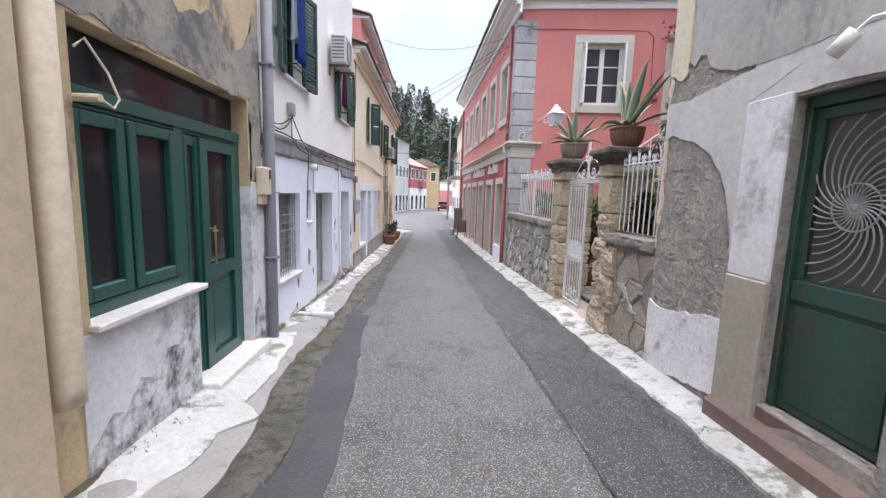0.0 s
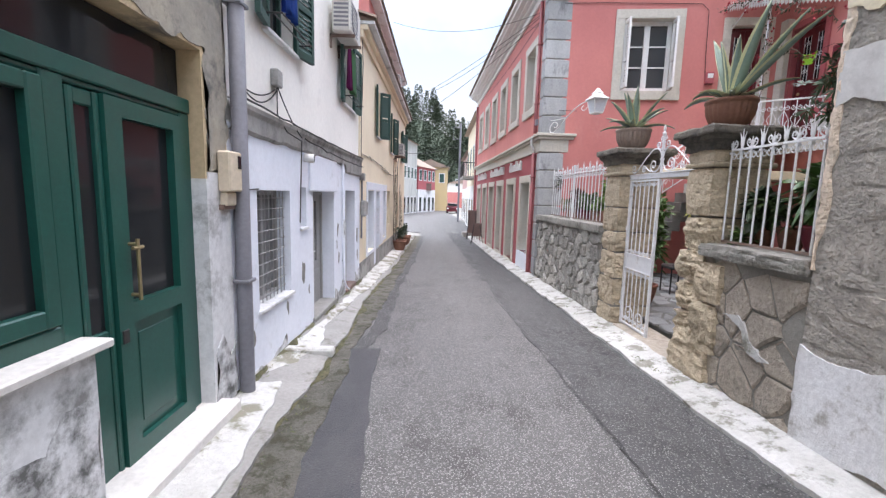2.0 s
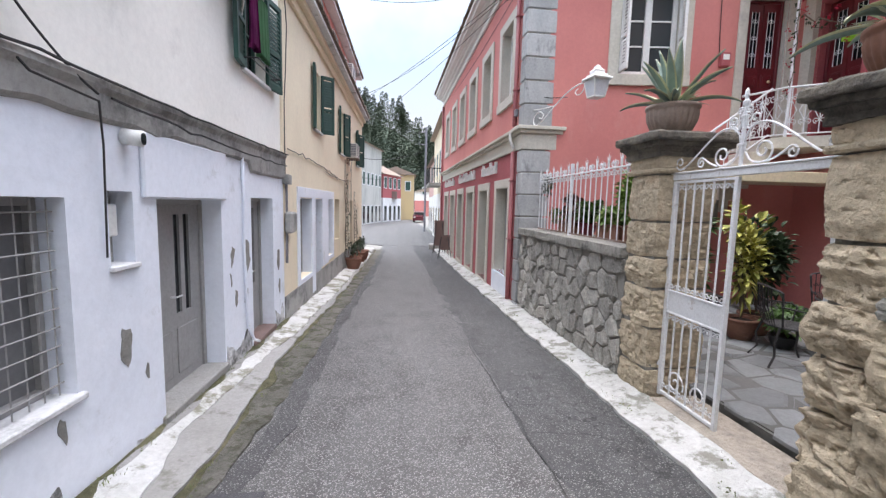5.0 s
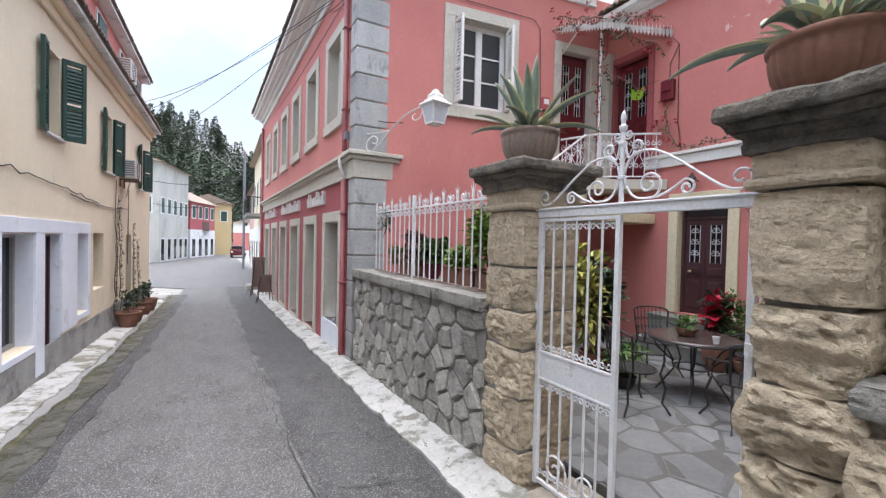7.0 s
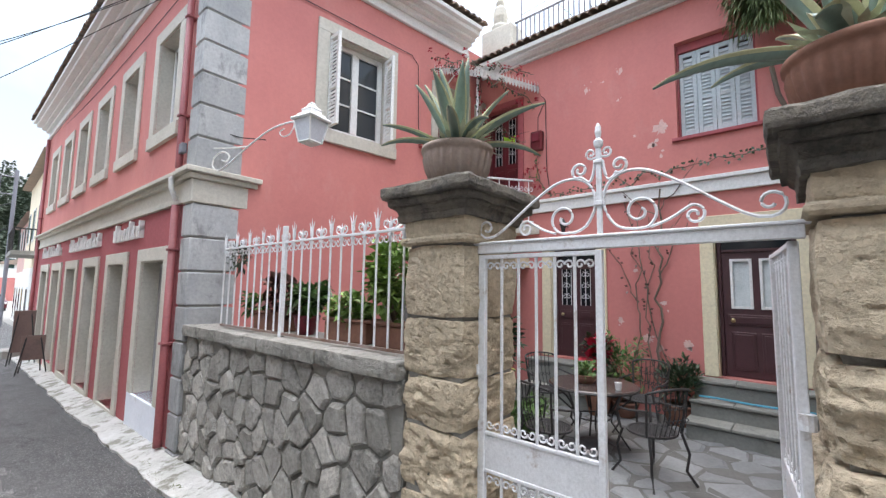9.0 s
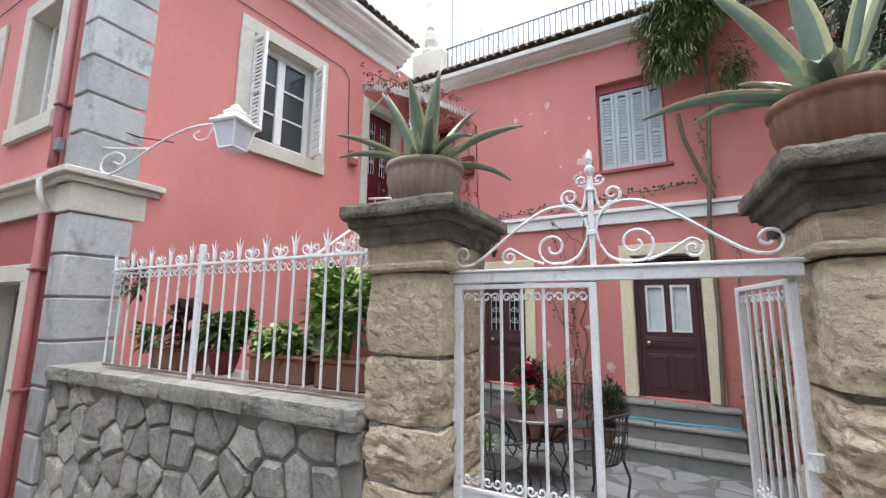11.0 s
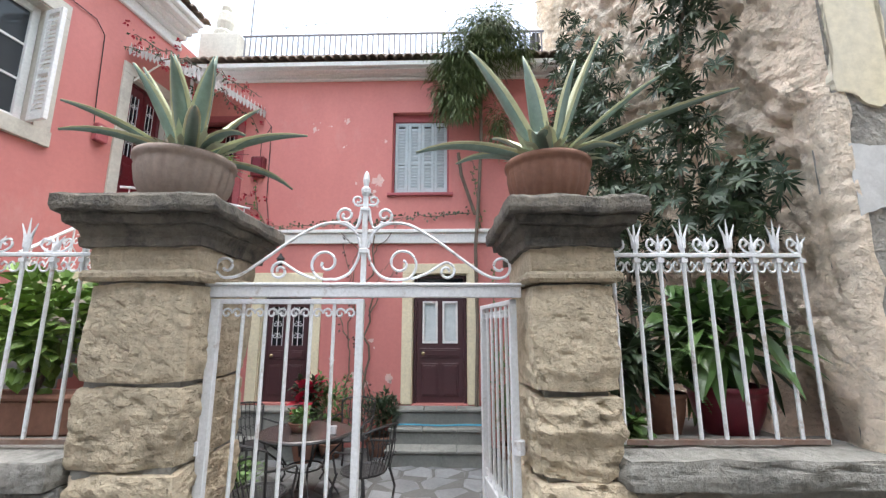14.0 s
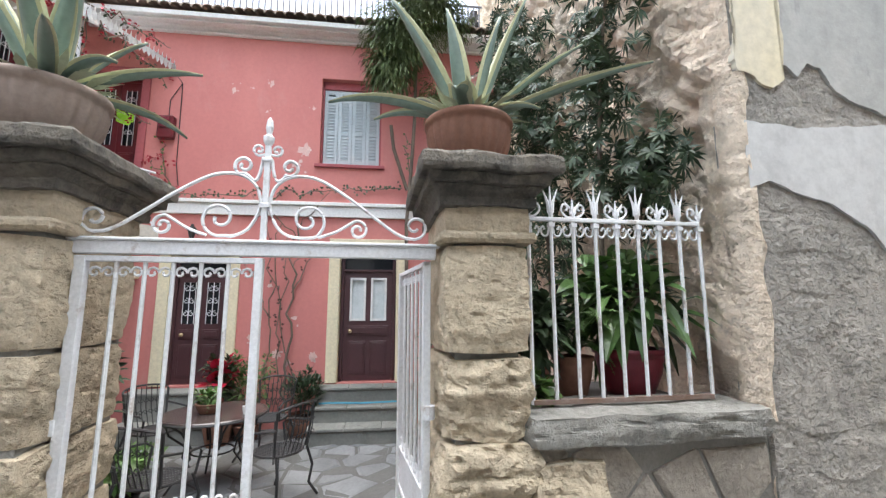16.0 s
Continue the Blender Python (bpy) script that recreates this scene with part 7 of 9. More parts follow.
def clump(bm, c, r, n, ln, w, rng, up=0.3, bend=0.4, shell=0.35):
    """Leaves spread through an uneven ball, pointing outwards."""
    c = Vector(c)
    for _ in range(n):
        d = Vector((rng.gauss(0, 1), rng.gauss(0, 1), rng.gauss(0, 1))).normalized()
        f = (shell + (1 - shell) * rng.random()) * (0.75 + 0.5 * noise.noise(d * 1.7 + c))
        p = c + Vector((d.x * r[0], d.y * r[1], d.z * r[2])) * f
        q = (d + Vector((rng.uniform(-0.7, 0.7), rng.uniform(-0.7, 0.7), rng.uniform(-0.5, 0.5) + up))).normalized()
        leaf(bm, p, q, Vector((rng.uniform(-0.4, 0.4), rng.uniform(-0.4, 0.4), 1)), ln * rng.uniform(0.6, 1.25), w * rng.uniform(0.7, 1.2), bend)


def raw(name, bm, mat, parent, label=""):
    """Links foliage without touching its normals."""
    me = bpy.data.meshes.new(name)
    bm.to_mesh(me)
    bm.free()
    me.materials.append(mat)
    ob = new(name, me)
    if parent:
        ob.parent = parent
        ob.matrix_parent_inverse = parent.matrix_world.inverted()
    if label:
        ob["label"] = label
    return ob


def flower_pot(t, c, r, h, mat, flutes=0, flute=0.0, rim=1.08):
    prof = [(r * 0.6, 0), (r * 0.68, h * 0.05), (r * 0.9, h * 0.45), (r, h * 0.78), (r * 0.98, h * 0.86), (r * rim, h * 0.9), (r * rim, h), (r * 0.9, h), (r * 0.88, h * 0.9)]
    if flutes:
        prof = [(r * 0.5, 0), (r * 0.6, h * 0.04), (r * 0.8, h * 0.22), (r * 0.94, h * 0.48), (r * 1.0, h * 0.72), (r * 1.0, h * 0.8), (r * 1.015, h * 0.86), (r * 1.06, h * 0.89), (r * 1.07, h * 0.95), (r * 1.05, h), (r * 0.95, h), (r * 0.9, h * 0.92)]
        part("pot", lathe(prof, 144, flute, flutes, at=c, ribbed=(0, 0.3, 0.8, 1, 0.9, 0.4, 0, 0, 0, 0, 0, 0)), mat, t, "", ID, True)
    else:
        part("pot", lathe(prof, 20, at=c), mat, t, "", ID, True)
    part("soil", lathe([(r * 0.88, h * 0.88), (r * 0.6, h * 0.92)], 16, at=c), SOIL, t)


def agave(c, r, h, pot_mat, label, blades, seed):
    """An agave in a fluted bowl; blades: (turn, lift, length, width, droop) in degrees and metres."""
    rng = random.Random(seed)
    t = thing("agave_pot", label, "potted plant", c, "agaves on the gate pillars")
    flower_pot(t, c, r, h, pot_mat, 24, 0.03, 1.05)
    for turn, lift, ln, w, droop in blades:
        body, edge = bmesh.new(), bmesh.new()
        n = 9
        dirh = Vector((math.cos(radians(turn)), math.sin(radians(turn)), 0))
        side = Vector((-dirh.y, dirh.x, 0))
        p = Vector(c) + Vector((0, 0, h)) + dirh * r * 0.2
        an = radians(lift)
        rows = []
        for i in range(n + 1):
            f = i / n
            ww = w * (0.75 + 0.9 * f * (1 - f)) * (1 - f ** 3.5) + 0.002
            nrm = Vector((0, 0, 1)) * math.cos(an) - dirh * math.sin(an)
            rows.append((p.copy(), ww, nrm.copy()))
            p = p + (dirh * math.cos(an) + Vector((0, 0, 1)) * math.sin(an)) * ln / n
            an -= radians(droop) / n * (0.4 + 1.2 * f)
        for b, lo, hi, th in ((body, -0.36, 0.36, 0.012), (edge, -0.5, -0.33, 0.006), (edge, 0.33, 0.5, 0.006)):
            top = []
            for q, ww, nrm in rows:
                sec = []
                for k in range(4):
                    s = lo + (hi - lo) * k / 3
                    sec.append(b.verts.new(q + side * ww * s + nrm * (ww * 0.55 * (2 * s) ** 2 * 0.5)))
                for k in range(3, -1, -1):
                    s = lo + (hi - lo) * k / 3
                    sec.append(b.verts.new(q + side * ww * s + nrm * (ww * 0.55 * (2 * s) ** 2 * 0.5 - th * (1.2 - 2 * abs(s)))))
                top.append(sec)
            for a, z in zip(top, top[1:]):
                for k in range(8):
                    b.faces.new((a[k], a[(k + 1) % 8], z[(k + 1) % 8], z[k]))
            b.faces.new(top[0])
            b.faces.new(top[-1])
        bl = part("blade", body, AGAVE_GREEN, t, "", ID, True)
        part("blade_edge", edge, AGAVE_EDGE, bl, "pale yellow blade margins", ID, True)
    bm = bmesh.new()
    for k in range(60):
        a = rng.uniform(0, math.tau)
        d = Vector((math.cos(a), math.sin(a), rng.uniform(0.15, 1.1)))
        leaf(bm, Vector(c) + Vector((math.cos(a) * r * 0.75 * rng.random(), math.sin(a) * r * 0.75 * rng.random(), h + 0.015)), d, Vector((0, 0, 1)), rng.uniform(0.14, 0.27), 0.036, 0.5)
    raw("rosette", bm, AGAVE_PALE, t, "small pale young blades")
    return t


def on_right(v, u, z):
    return tuple(RIGHT @ Vector((v, u, z)))


agave(on_right(0.27, -3.98, 2.63), 0.235, 0.3, TERRACOTTA_PALE, "tall agave in a pale fluted bowl on the pillar",
      [(100, 70, 0.6, 0.11, 10), (250, 80, 0.62, 0.12, -5), (175, 78, 0.55, 0.12, 4), (330, 60, 0.62, 0.1, 15), (200, 48, 0.55, 0.1, 20), (110, 32, 0.62, 0.09, 20), (280, 28, 0.62, 0.09, 28), (20, 40, 0.7, 0.1, 30), (60, 20, 0.6, 0.08, 40), (215, 15, 0.6, 0.08, 35), (310, 12, 0.55, 0.08, 50), (150, 62, 0.5, 0.1, 10), (225, 62, 0.56, 0.1, 12), (130, 18, 0.5, 0.08, 45), (240, 22, 0.5, 0.07, 60)], 5)
agave(on_right(0.27, -5.97, 2.63), 0.22, 0.29, TERRACOTTA, "large striped agave in a terracotta bowl on the pillar",
      [(88, 64, 0.82, 0.16, 4), (125, 80, 0.62, 0.14, 0), (275, 70, 0.88, 0.15, 2), (240, 78, 0.6, 0.1, 4), (277, 44, 0.9, 0.085, 8), (268, 26, 1.12, 0.095, 10), (95, 18, 0.7, 0.1, 42), (160, 34, 0.34, 0.15, 95), (30, 45, 0.6, 0.1, 20), (340, 30, 0.55, 0.09, 30), (235, 20, 0.36, 0.07, 60), (75, 24, 0.5, 0.08, 50)], 6)


def bush(label, c, r, n, mat, ln, w, seed, pot=None, stems=6, up=0.3, extra=(), category="potted plant", bend=0.4):
    """A leafy plant; pot: (radius, height, material) stands under it at c."""
    rng = random.Random(seed)
    t = thing("plant", label, category, c)
    h = 0
    if pot:
        flower_pot(t, c, pot[0], pot[1], pot[2])
        h = pot[1]
    top = Vector(c) + Vector((0, 0, h))
    bm = bmesh.new()
    tips = []
    for k in range(stems):
        a = rng.uniform(0, math.tau)
        e = top + Vector((math.cos(a) * r[0] * 0.6, math.sin(a) * r[1] * 0.6, r[2] * rng.uniform(0.7, 1.7)))
        mid = top.lerp(e, 0.5) + Vector((rng.uniform(-0.05, 0.05), rng.uniform(-0.05, 0.05), r[2] * 0.15))
        tube(bm, [top, mid, e], 0.009, 5, 0.004)
        tips.append(e)
    part("stem", bm, BARK, t)
    bm = bmesh.new()
    clump(bm, top + Vector((0, 0, r[2] * 0.95)), r, n, ln, w, rng, up, bend)
    for e in tips:
        clump(bm, e, [x * 0.35 for x in r], n // 10, ln, w, rng, up, bend)
    raw("foliage", bm, mat, t)
    for mat2, n2, ln2 in extra:
        bm = bmesh.new()
        clump(bm, top + Vector((0, 0, r[2] * 1.1)), [x * 1.05 for x in r], n2, ln2, ln2 * 0.8, rng, 0.5, 0.1, 0.8)
        raw("blossom", bm, mat2, t)
    return t


def trough(t_u, z, label, mat=TERRACOTTA):
    t = thing("planter", label, "planter", on_right(0.5, t_u, z))
    part("trough", boxes(((t_u - 0.3, -0.6, z), (t_u + 0.3, -0.4, z + 0.18)), ((t_u - 0.32, -0.62, z + 0.18), (t_u + 0.32, -0.38, z + 0.21)), bevel=0.012), mat, t, "", W_RIGHT)


setting("planter_shelf", boxes(((-3.7, -0.75, 1.0), (-0.7, -0.31, 1.47)), ((-7.2, -0.9, 0.8), (-6.25, -0.31, 1.46))), CONCRETE, "concrete ledge behind the fence for pots", "ledge", W_RIGHT)
for u in (-3.3, -2.6, -1.2):
    trough(u, 1.47, "terracotta trough of geraniums behind the fence")
bush("bright green geranium bush in a trough", on_right(0.5, -3.15, 1.66), (0.3, 0.34, 0.4), 420, LEAF_LIGHT, 0.075, 0.075, 21, None, 10)
bush("pale green geraniums in a trough", on_right(0.5, -2.55, 1.62), (0.2, 0.38, 0.15), 300, LEAF_LIGHT, 0.07, 0.07, 22)
bush("dark green leafy plant behind the fence", on_right(0.5, -1.85, 1.47), (0.2, 0.36, 0.17), 300, LEAF_BROAD, 0.09, 0.075, 23, (0.13, 0.2, RED_PLASTIC))
bush("russet begonia behind the fence", on_right(0.5, -1.35, 1.6), (0.18, 0.24, 0.24), 110, RUSSET, 0.14, 0.1, 24)
bush("low trailing plant at the fence", on_right(0.45, -0.85, 1.6), (0.18, 0.25, 0.14), 170, LEAF_MID, 0.07, 0.05, 25)
bush("thin creeper along the fence top", on_right(0.2, -0.9, 2.1), (0.08, 0.35, 0.2), 200, LEAF_DARK, 0.06, 0.03, 26, None, 4, category="creeper")
bush("yellow-green shrub behind the pillar", on_right(0.95, -3.4, 0.14), (0.35, 0.35, 0.85), 420, LEAF_MID, 0.13, 0.07, 27, (0.22, 0.35, TERRACOTTA))
bush("shrub with yellow leaves behind the gate", (4.6, 9.0, 0.14), (0.3, 0.3, 0.85), 260, LEAF_YELLOW, 0.15, 0.07, 28, (0.2, 0.3, TERRACOTTA), 7, 0.4)
bush("large dark leafy shrub in the courtyard", (5.05, 9.25, 0.14), (0.42, 0.42, 0.8), 480, LEAF_DARK, 0.15, 0.09, 29, (0.22, 0.3, TERRACOTTA))
bush("small green pot plant on the paving", (4.85, 8.6, 0.14), (0.34, 0.34, 0.22), 420, LEAF_MID, 0.08, 0.05, 30, (0.15, 0.18, IRON_BLACK))
# behind the short fence
bush("broad-leaved plant in a red pot", on_right(0.5, -6.97, 1.46), (0.27, 0.32, 0.3), 130, LEAF_BROAD, 0.25, 0.1, 31, (0.19, 0.26, RED_PLASTIC), 8, 0.5, bend=0.9)


def fern(label, c, fronds, ln, mat, seed, pot):
    """Arching fronds set with paired leaflets."""
    rng = random.Random(seed)
    t = thing("fern", label, "potted plant", c)
    flower_pot(t, c, pot[0], pot[1], pot[2])
    top = Vector(c) + Vector((0, 0, pot[1]))
    for k in range(fronds):
        turn = k * 2.4 + rng.uniform(-0.3, 0.3)
        out = Vector((math.cos(turn), math.sin(turn), 0))
        rise, reach = rng.uniform(0.5, 1.0), rng.uniform(0.4, 0.9)
        size = ln * rng.uniform(0.75, 1.15)
        pts = [top + out * size * reach * f + Vector((0, 0, size * (rise * f * 1.5 - 0.9 * f * f))) for f in (i / 12 for i in range(13))]
        bm = tube(bmesh.new(), pts, 0.004, 4, 0.001)
        side = Vector((-out.y, out.x, 0))
        for i in range(2, 34):
            f = i / 34 * 12
            j = min(int(f), 11)
            q = pts[j].lerp(pts[j + 1], f - j)
            d = (pts[j + 1] - pts[j]).normalized()
            wl = 0.075 * math.sin(math.pi * min(1.0, 0.12 + i / 36)) + 0.008
            for sg in (-1, 1):
                leaf(bm, q, side * sg + d * 0.35, Vector((0, 0, 1)), wl, 0.016, 0.3)
        raw("frond", bm, mat, t)
    return t


fern("sword fern in a terracotta pot", on_right(0.5, -6.62, 1.46), 22, 0.5, LEAF_MID, 32, (0.11, 0.22, TERRACOTTA))
bush("dark leafy plant trailing over the sill", on_right(0.45, -6.35, 1.46), (0.2, 0.17, 0.2), 200, LEAF_DARK, 0.13, 0.06, 33, (0.1, 0.18, TERRACOTTA), 6, -0.1)
bush("green trailing plant at the sill edge", on_right(0.3, -6.3, 1.42), (0.12, 0.12, 0.12), 130, LEAF_MID, 0.08, 0.05, 34, None, 3, 0, category="creeper")
# courtyard pots below the wall
bush("red poinsettia in a pot", (6.75, 8.52, 0.14), (0.17, 0.17, 0.34), 120, LEAF_DARK, 0.14, 0.07, 35, (0.2, 0.5, TERRACOTTA), 6, 0.4, [(LEAF_RED, 70, 0.15)])
bush("bushy green shrub below the pink wall", (6.95, 8.2, 0.14), (0.34, 0.34, 0.5), 420, LEAF_MID, 0.1, 0.04, 36, (0.18, 0.22, TERRACOTTA))
bush("dark compact plant in a terracotta bowl", (7.05, 7.5, 0.14), (0.3, 0.3, 0.32), 420, LEAF_DARK, 0.13, 0.035, 37, (0.22, 0.3, TERRACOTTA), 8, 0.9)
bush("grassy plants beside the steps", (7.0, 5.6, 0.14), (0.3, 0.25, 0.45), 300, LEAF_MID, 0.16, 0.03, 38, (0.15, 0.2, TERRACOTTA), 6, 0.8)
bush("spiky palm-like plant by the door", (7.0, 5.5, 0.9), (0.3, 0.3, 0.45), 120, LEAF_MID, 0.35, 0.03, 39, None, 4, 0.4)


def spray_plant(t, path, mat, n, ln, w, seed, r=0.3, gap=0.0):
    """Rosettes of long leaves along a wandering stem."""
    rng = random.Random(seed)
    path = [Vector(p) for p in path]
    part("stem", tube(bmesh.new(), path, 0.022, 6, 0.01), BARK, t)
    bm = bmesh.new()
    for k in range(n):
        f = (gap + (1 - gap) * rng.random()) * (len(path) - 1)
        i = min(int(f), len(path) - 2)
        c = path[i].lerp(path[i + 1], f - i) + Vector((rng.gauss(0, r), rng.gauss(0, r * 0.7), rng.gauss(0, r)))
        ax = Vector((rng.gauss(0, 1), rng.gauss(0.4, 1), rng.gauss(0.5, 0.7))).normalized()
        s1 = ax.orthogonal().normalized()
        s2 = ax.cross(s1)
        for j in range(9):
            a = j * math.tau / 9 + rng.uniform(-0.2, 0.2)
            leaf(bm, c, s1 * math.cos(a) + s2 * math.sin(a) + ax * 0.5, ax, ln * rng.uniform(0.7, 1.1), w, 0.5)
    raw("foliage", bm, mat, t)


t = thing("climbing_shrub", "dark umbrella-leaved shrub rising against rough masonry", "shrub", (3.6, 4.95, 1.2))
spray_plant(t, [(3.7, 5.0, 1.3), (3.9, 4.95, 2.6), (4.2, 4.9, 3.6), (4.7, 4.9, 4.6), (5.2, 4.9, 5.4)], LEAF_DARK, 620, 0.12, 0.024, 41, 0.22, 0.15)
spray_plant(t, [(3.2, 4.85, 1.3), (3.3, 4.8, 2.4), (3.25, 4.8, 3.2), (3.1, 4.8, 4.0), (2.9, 4.75, 4.6)], LEAF_DARK, 300, 0.105, 0.022, 42, 0.14, 0.35)
spray_plant(t, [(3.0, 4.8, 1.5), (2.9, 4.75, 2.6), (2.75, 4.72, 2.9)], LEAF_DARK, 130, 0.1, 0.022, 43, 0.11, 0.45)
spray_plant(t, [(4.6, 5.0, 1.0), (4.9, 5.0, 2.6), (5.4, 5.0, 3.8), (6.0, 4.95, 5.2)], LEAF_DARK, 380, 0.12, 0.024, 44, 0.24, 0.25)
t = thing("hanging_tree", "feathery green climber hanging from the roof edge", "climber", (7.2, 6.0, 0.2))
part("trunk", tubes([(7.35, 6.05, 0.3), (7.36, 6.0, 2.0), (7.33, 6.02, 3.3), (7.3, 5.95, 4.3), (7.25, 5.9, 5.2), (7.1, 5.9, 6.4)], [(7.34, 6.02, 3.9), (7.3, 6.25, 4.6), (7.3, 6.3, 5.0)], r=0.03, sides=7), BARK, t)
bm = bmesh.new()
rng = random.Random(50)
for c, r, n in (((6.95, 6.15, 6.5), (0.4, 0.8, 0.8), 7000), ((6.9, 5.75, 7.1), (0.45, 0.75, 0.6), 5200), ((7.0, 6.35, 5.9), (0.35, 0.6, 0.65), 3600), ((7.15, 5.6, 5.5), (0.15, 0.35, 0.7), 700), ((7.0, 5.25, 6.8), (0.3, 0.45, 0.5), 1100)):
    clump(bm, c, r, n, 0.12, 0.017, rng, -0.5, 0.9, 0.15)
raw("foliage", bm, LEAF_DRY, t)


def creeper(label, m, paths, seed, mat=LEAF_MID, flowers=0, dens=14):
    rng = random.Random(seed)
    t = thing("creeper", label, "creeper", m @ Vector(paths[0][0]))
    lv, fl = bmesh.new(), bmesh.new()
    for pts in paths:
        part("stem", tube(bmesh.new(), pts, 0.012, 5, 0.006), BARK, t, "", m)
        for p, q in zip(pts, pts[1:]):
            p, q = Vector(p), Vector(q)
            for _ in range(int((q - p).length * dens)):
                c = p.lerp(q, rng.random()) + Vector((rng.gauss(0, 0.03), abs(rng.gauss(0, 0.02)), rng.gauss(0, 0.03)))
                leaf(lv, c, Vector((rng.gauss(0, 1), 0.4, rng.gauss(0, 1))), Vector((0, 1, 0.2)), 0.06, 0.04, 0.3)
            for _ in range(flowers):
                c = p.lerp(q, rng.random()) + Vector((rng.gauss(0, 0.1), abs(rng.gauss(0, 0.05)), rng.gauss(0, 0.1)))
                clump(fl, c, (0.03, 0.03, 0.03), 8, 0.05, 0.04, rng)
    for b in (lv, fl):
        bmesh.ops.transform(b, matrix=m, verts=b.verts)
    raw("foliage", lv, mat, t)
    if flowers:
        raw("blossom", fl, LEAF_RED, t)
    else:
        fl.free()
    return t


def wander(p, q, n, amp, seed):
    p, q = Vector(p), Vector(q)
    return [tuple(p.lerp(q, i / n) + Vector((amp * noise.noise((i * 0.7, seed, 0)), 0.02, amp * noise.noise((i * 0.7, seed, 5))))) for i in range(n + 1)]


creeper("leafy creeper trained along the pink wall", W_BACK, [wander((6.1, 0.02, 3.95), (7.4, 0.02, 3.85), 12, 0.08, 1), wander((7.4, 0.02, 3.85), (9.6, 0.02, 3.7), 14, 0.2, 2)], 61, LEAF_DARK, 0, 34)
creeper("bare woody creeper between the courtyard doors", W_BACK, [wander((8.0, 0.02, 0.5), (7.9, 0.02, 3.2), 12, 0.18, 3), wander((7.7, 0.02, 0.5), (8.3, 0.02, 3.6), 12, 0.2, 4), wander((8.1, 0.02, 1.8), (8.6, 0.02, 2.8), 7, 0.12, 5), wander((7.8, 0.02, 2.2), (7.4, 0.02, 3.0), 7, 0.1, 6)], 62, RUSSET, 0, 10)
t = thing("woody_vine", "thick bare woody vine climbing the pink wall", "vine", W_BACK @ Vector((7.8, 0, 0.3)))
for k, pts in enumerate((wander((7.85, 0.05, 0.3), (7.75, 0.03, 3.5), 16, 0.16, 31), wander((8.15, 0.04, 0.3), (8.05, 0.03, 3.3), 16, 0.22, 32), wander((7.76, 0.04, 3.2), (7.2, 0.04, 3.95), 9, 0.15, 33), wander((7.78, 0.04, 3.1), (8.5, 0.04, 3.75), 9, 0.15, 34), wander((7.8, 0.04, 2.6), (7.35, 0.05, 3.3), 8, 0.12, 35))):
    part("stem", tube(bmesh.new(), [W_BACK @ Vector(p) for p in pts], (0.022, 0.013, 0.009, 0.009, 0.008)[k], 7, (0.012, 0.007, 0.004, 0.004, 0.003)[k]), BARK, t)
creeper("red-flowered creeper under the canopy", W_BACK, [wander((9.6, 0.02, 3.75), (10.1, 0.02, 4.3), 8, 0.12, 7), wander((9.8, 0.05, 4.0), (9.9, 0.1, 4.6), 6, 0.1, 8)], 63, LEAF_MID, 1)
creeper("bougainvillea stems over the canopy", ID, [wander((6.5, 10.6, 3.9), (6.45, 10.5, 6.1), 10, 0.1, 9), wander((6.4, 10.4, 6.1), (6.0, 11.3, 6.45), 9, 0.2, 10), wander((6.4, 10.3, 6.1), (7.3, 9.8, 6.1), 9, 0.2, 11), wander((6.5, 10.5, 5.2), (7.2, 9.95, 4.7), 8, 0.2, 12), wander((6.3, 10.5, 6.1), (5.9, 11.2, 6.1), 8, 0.3, 13), wander((6.4, 10.3, 5.9), (7.2, 9.8, 5.5), 8, 0.3, 14)], 64, LEAF_DARK, 1, 30)
creeper("thin creeper beside the courtyard door", W_BACK, [wander((5.75, 0.02, 0.8), (5.7, 0.02, 3.0), 12, 0.15, 15), wander((5.9, 0.02, 3.6), (6.05, 0.02, 4.9), 10, 0.12, 16)], 65, LEAF_DRY, 0, 20)
creeper("ivy and potted climbers on the cream wall", W_LEFT, [wander((16.6, 0.05, 0.2), (16.9, 0.05, 2.8), 14, 0.2, 17), wander((17.1, 0.08, 0.2), (17.0, 0.05, 2.6), 14, 0.25, 18), wander((18.6, 0.08, 0.2), (18.7, 0.05, 2.2), 12, 0.2, 19), wander((19.4, 0.08, 0.2), (19.2, 0.05, 1.8), 10, 0.2, 20)], 66, LEAF_DARK, 0, 70)
creeper("leaves at the top of the old wall", W_RIGHT, [wander((-7.3, 0.0, 4.1), (-7.2, -0.1, 5.0), 8, 0.15, 21), wander((-7.25, 0.0, 4.4), (-7.1, -0.2, 4.2), 6, 0.2, 22)], 67, LEAF_DARK, 0, 60)
for y, rr in ((16.9, 0.24), (17.6, 0.2), (18.8, 0.22), (19.6, 0.24)):
    bush("climbing plant in a round terracotta pot on the kerb", (LEFT_X + 0.28, y, street_z(y) + 0.06), (0.14, 0.16, 0.28), 130, LEAF_DARK, 0.08, 0.05, int(y * 10), (rr, 0.36, TERRACOTTA), 5)

# ---------------------------------------------------------------- courtyard furniture
t = thing("garden_table", "round dark glass-topped iron garden table", "table", (5.4, 8.05, 0.15))
TOP_STONE = surface("brown_table_top", (0.06, 0.045, 0.042), (0.045, 0.035, 0.033), None, 5, 40, 0.25, bump=0.05)
part("tabletop", lathe([(0.49, 0.845), (0.505, 0.855), (0.505, 0.87), (0.49, 0.88)], 40, at=(5.4, 8.05, 0)), TOP_STONE, t)
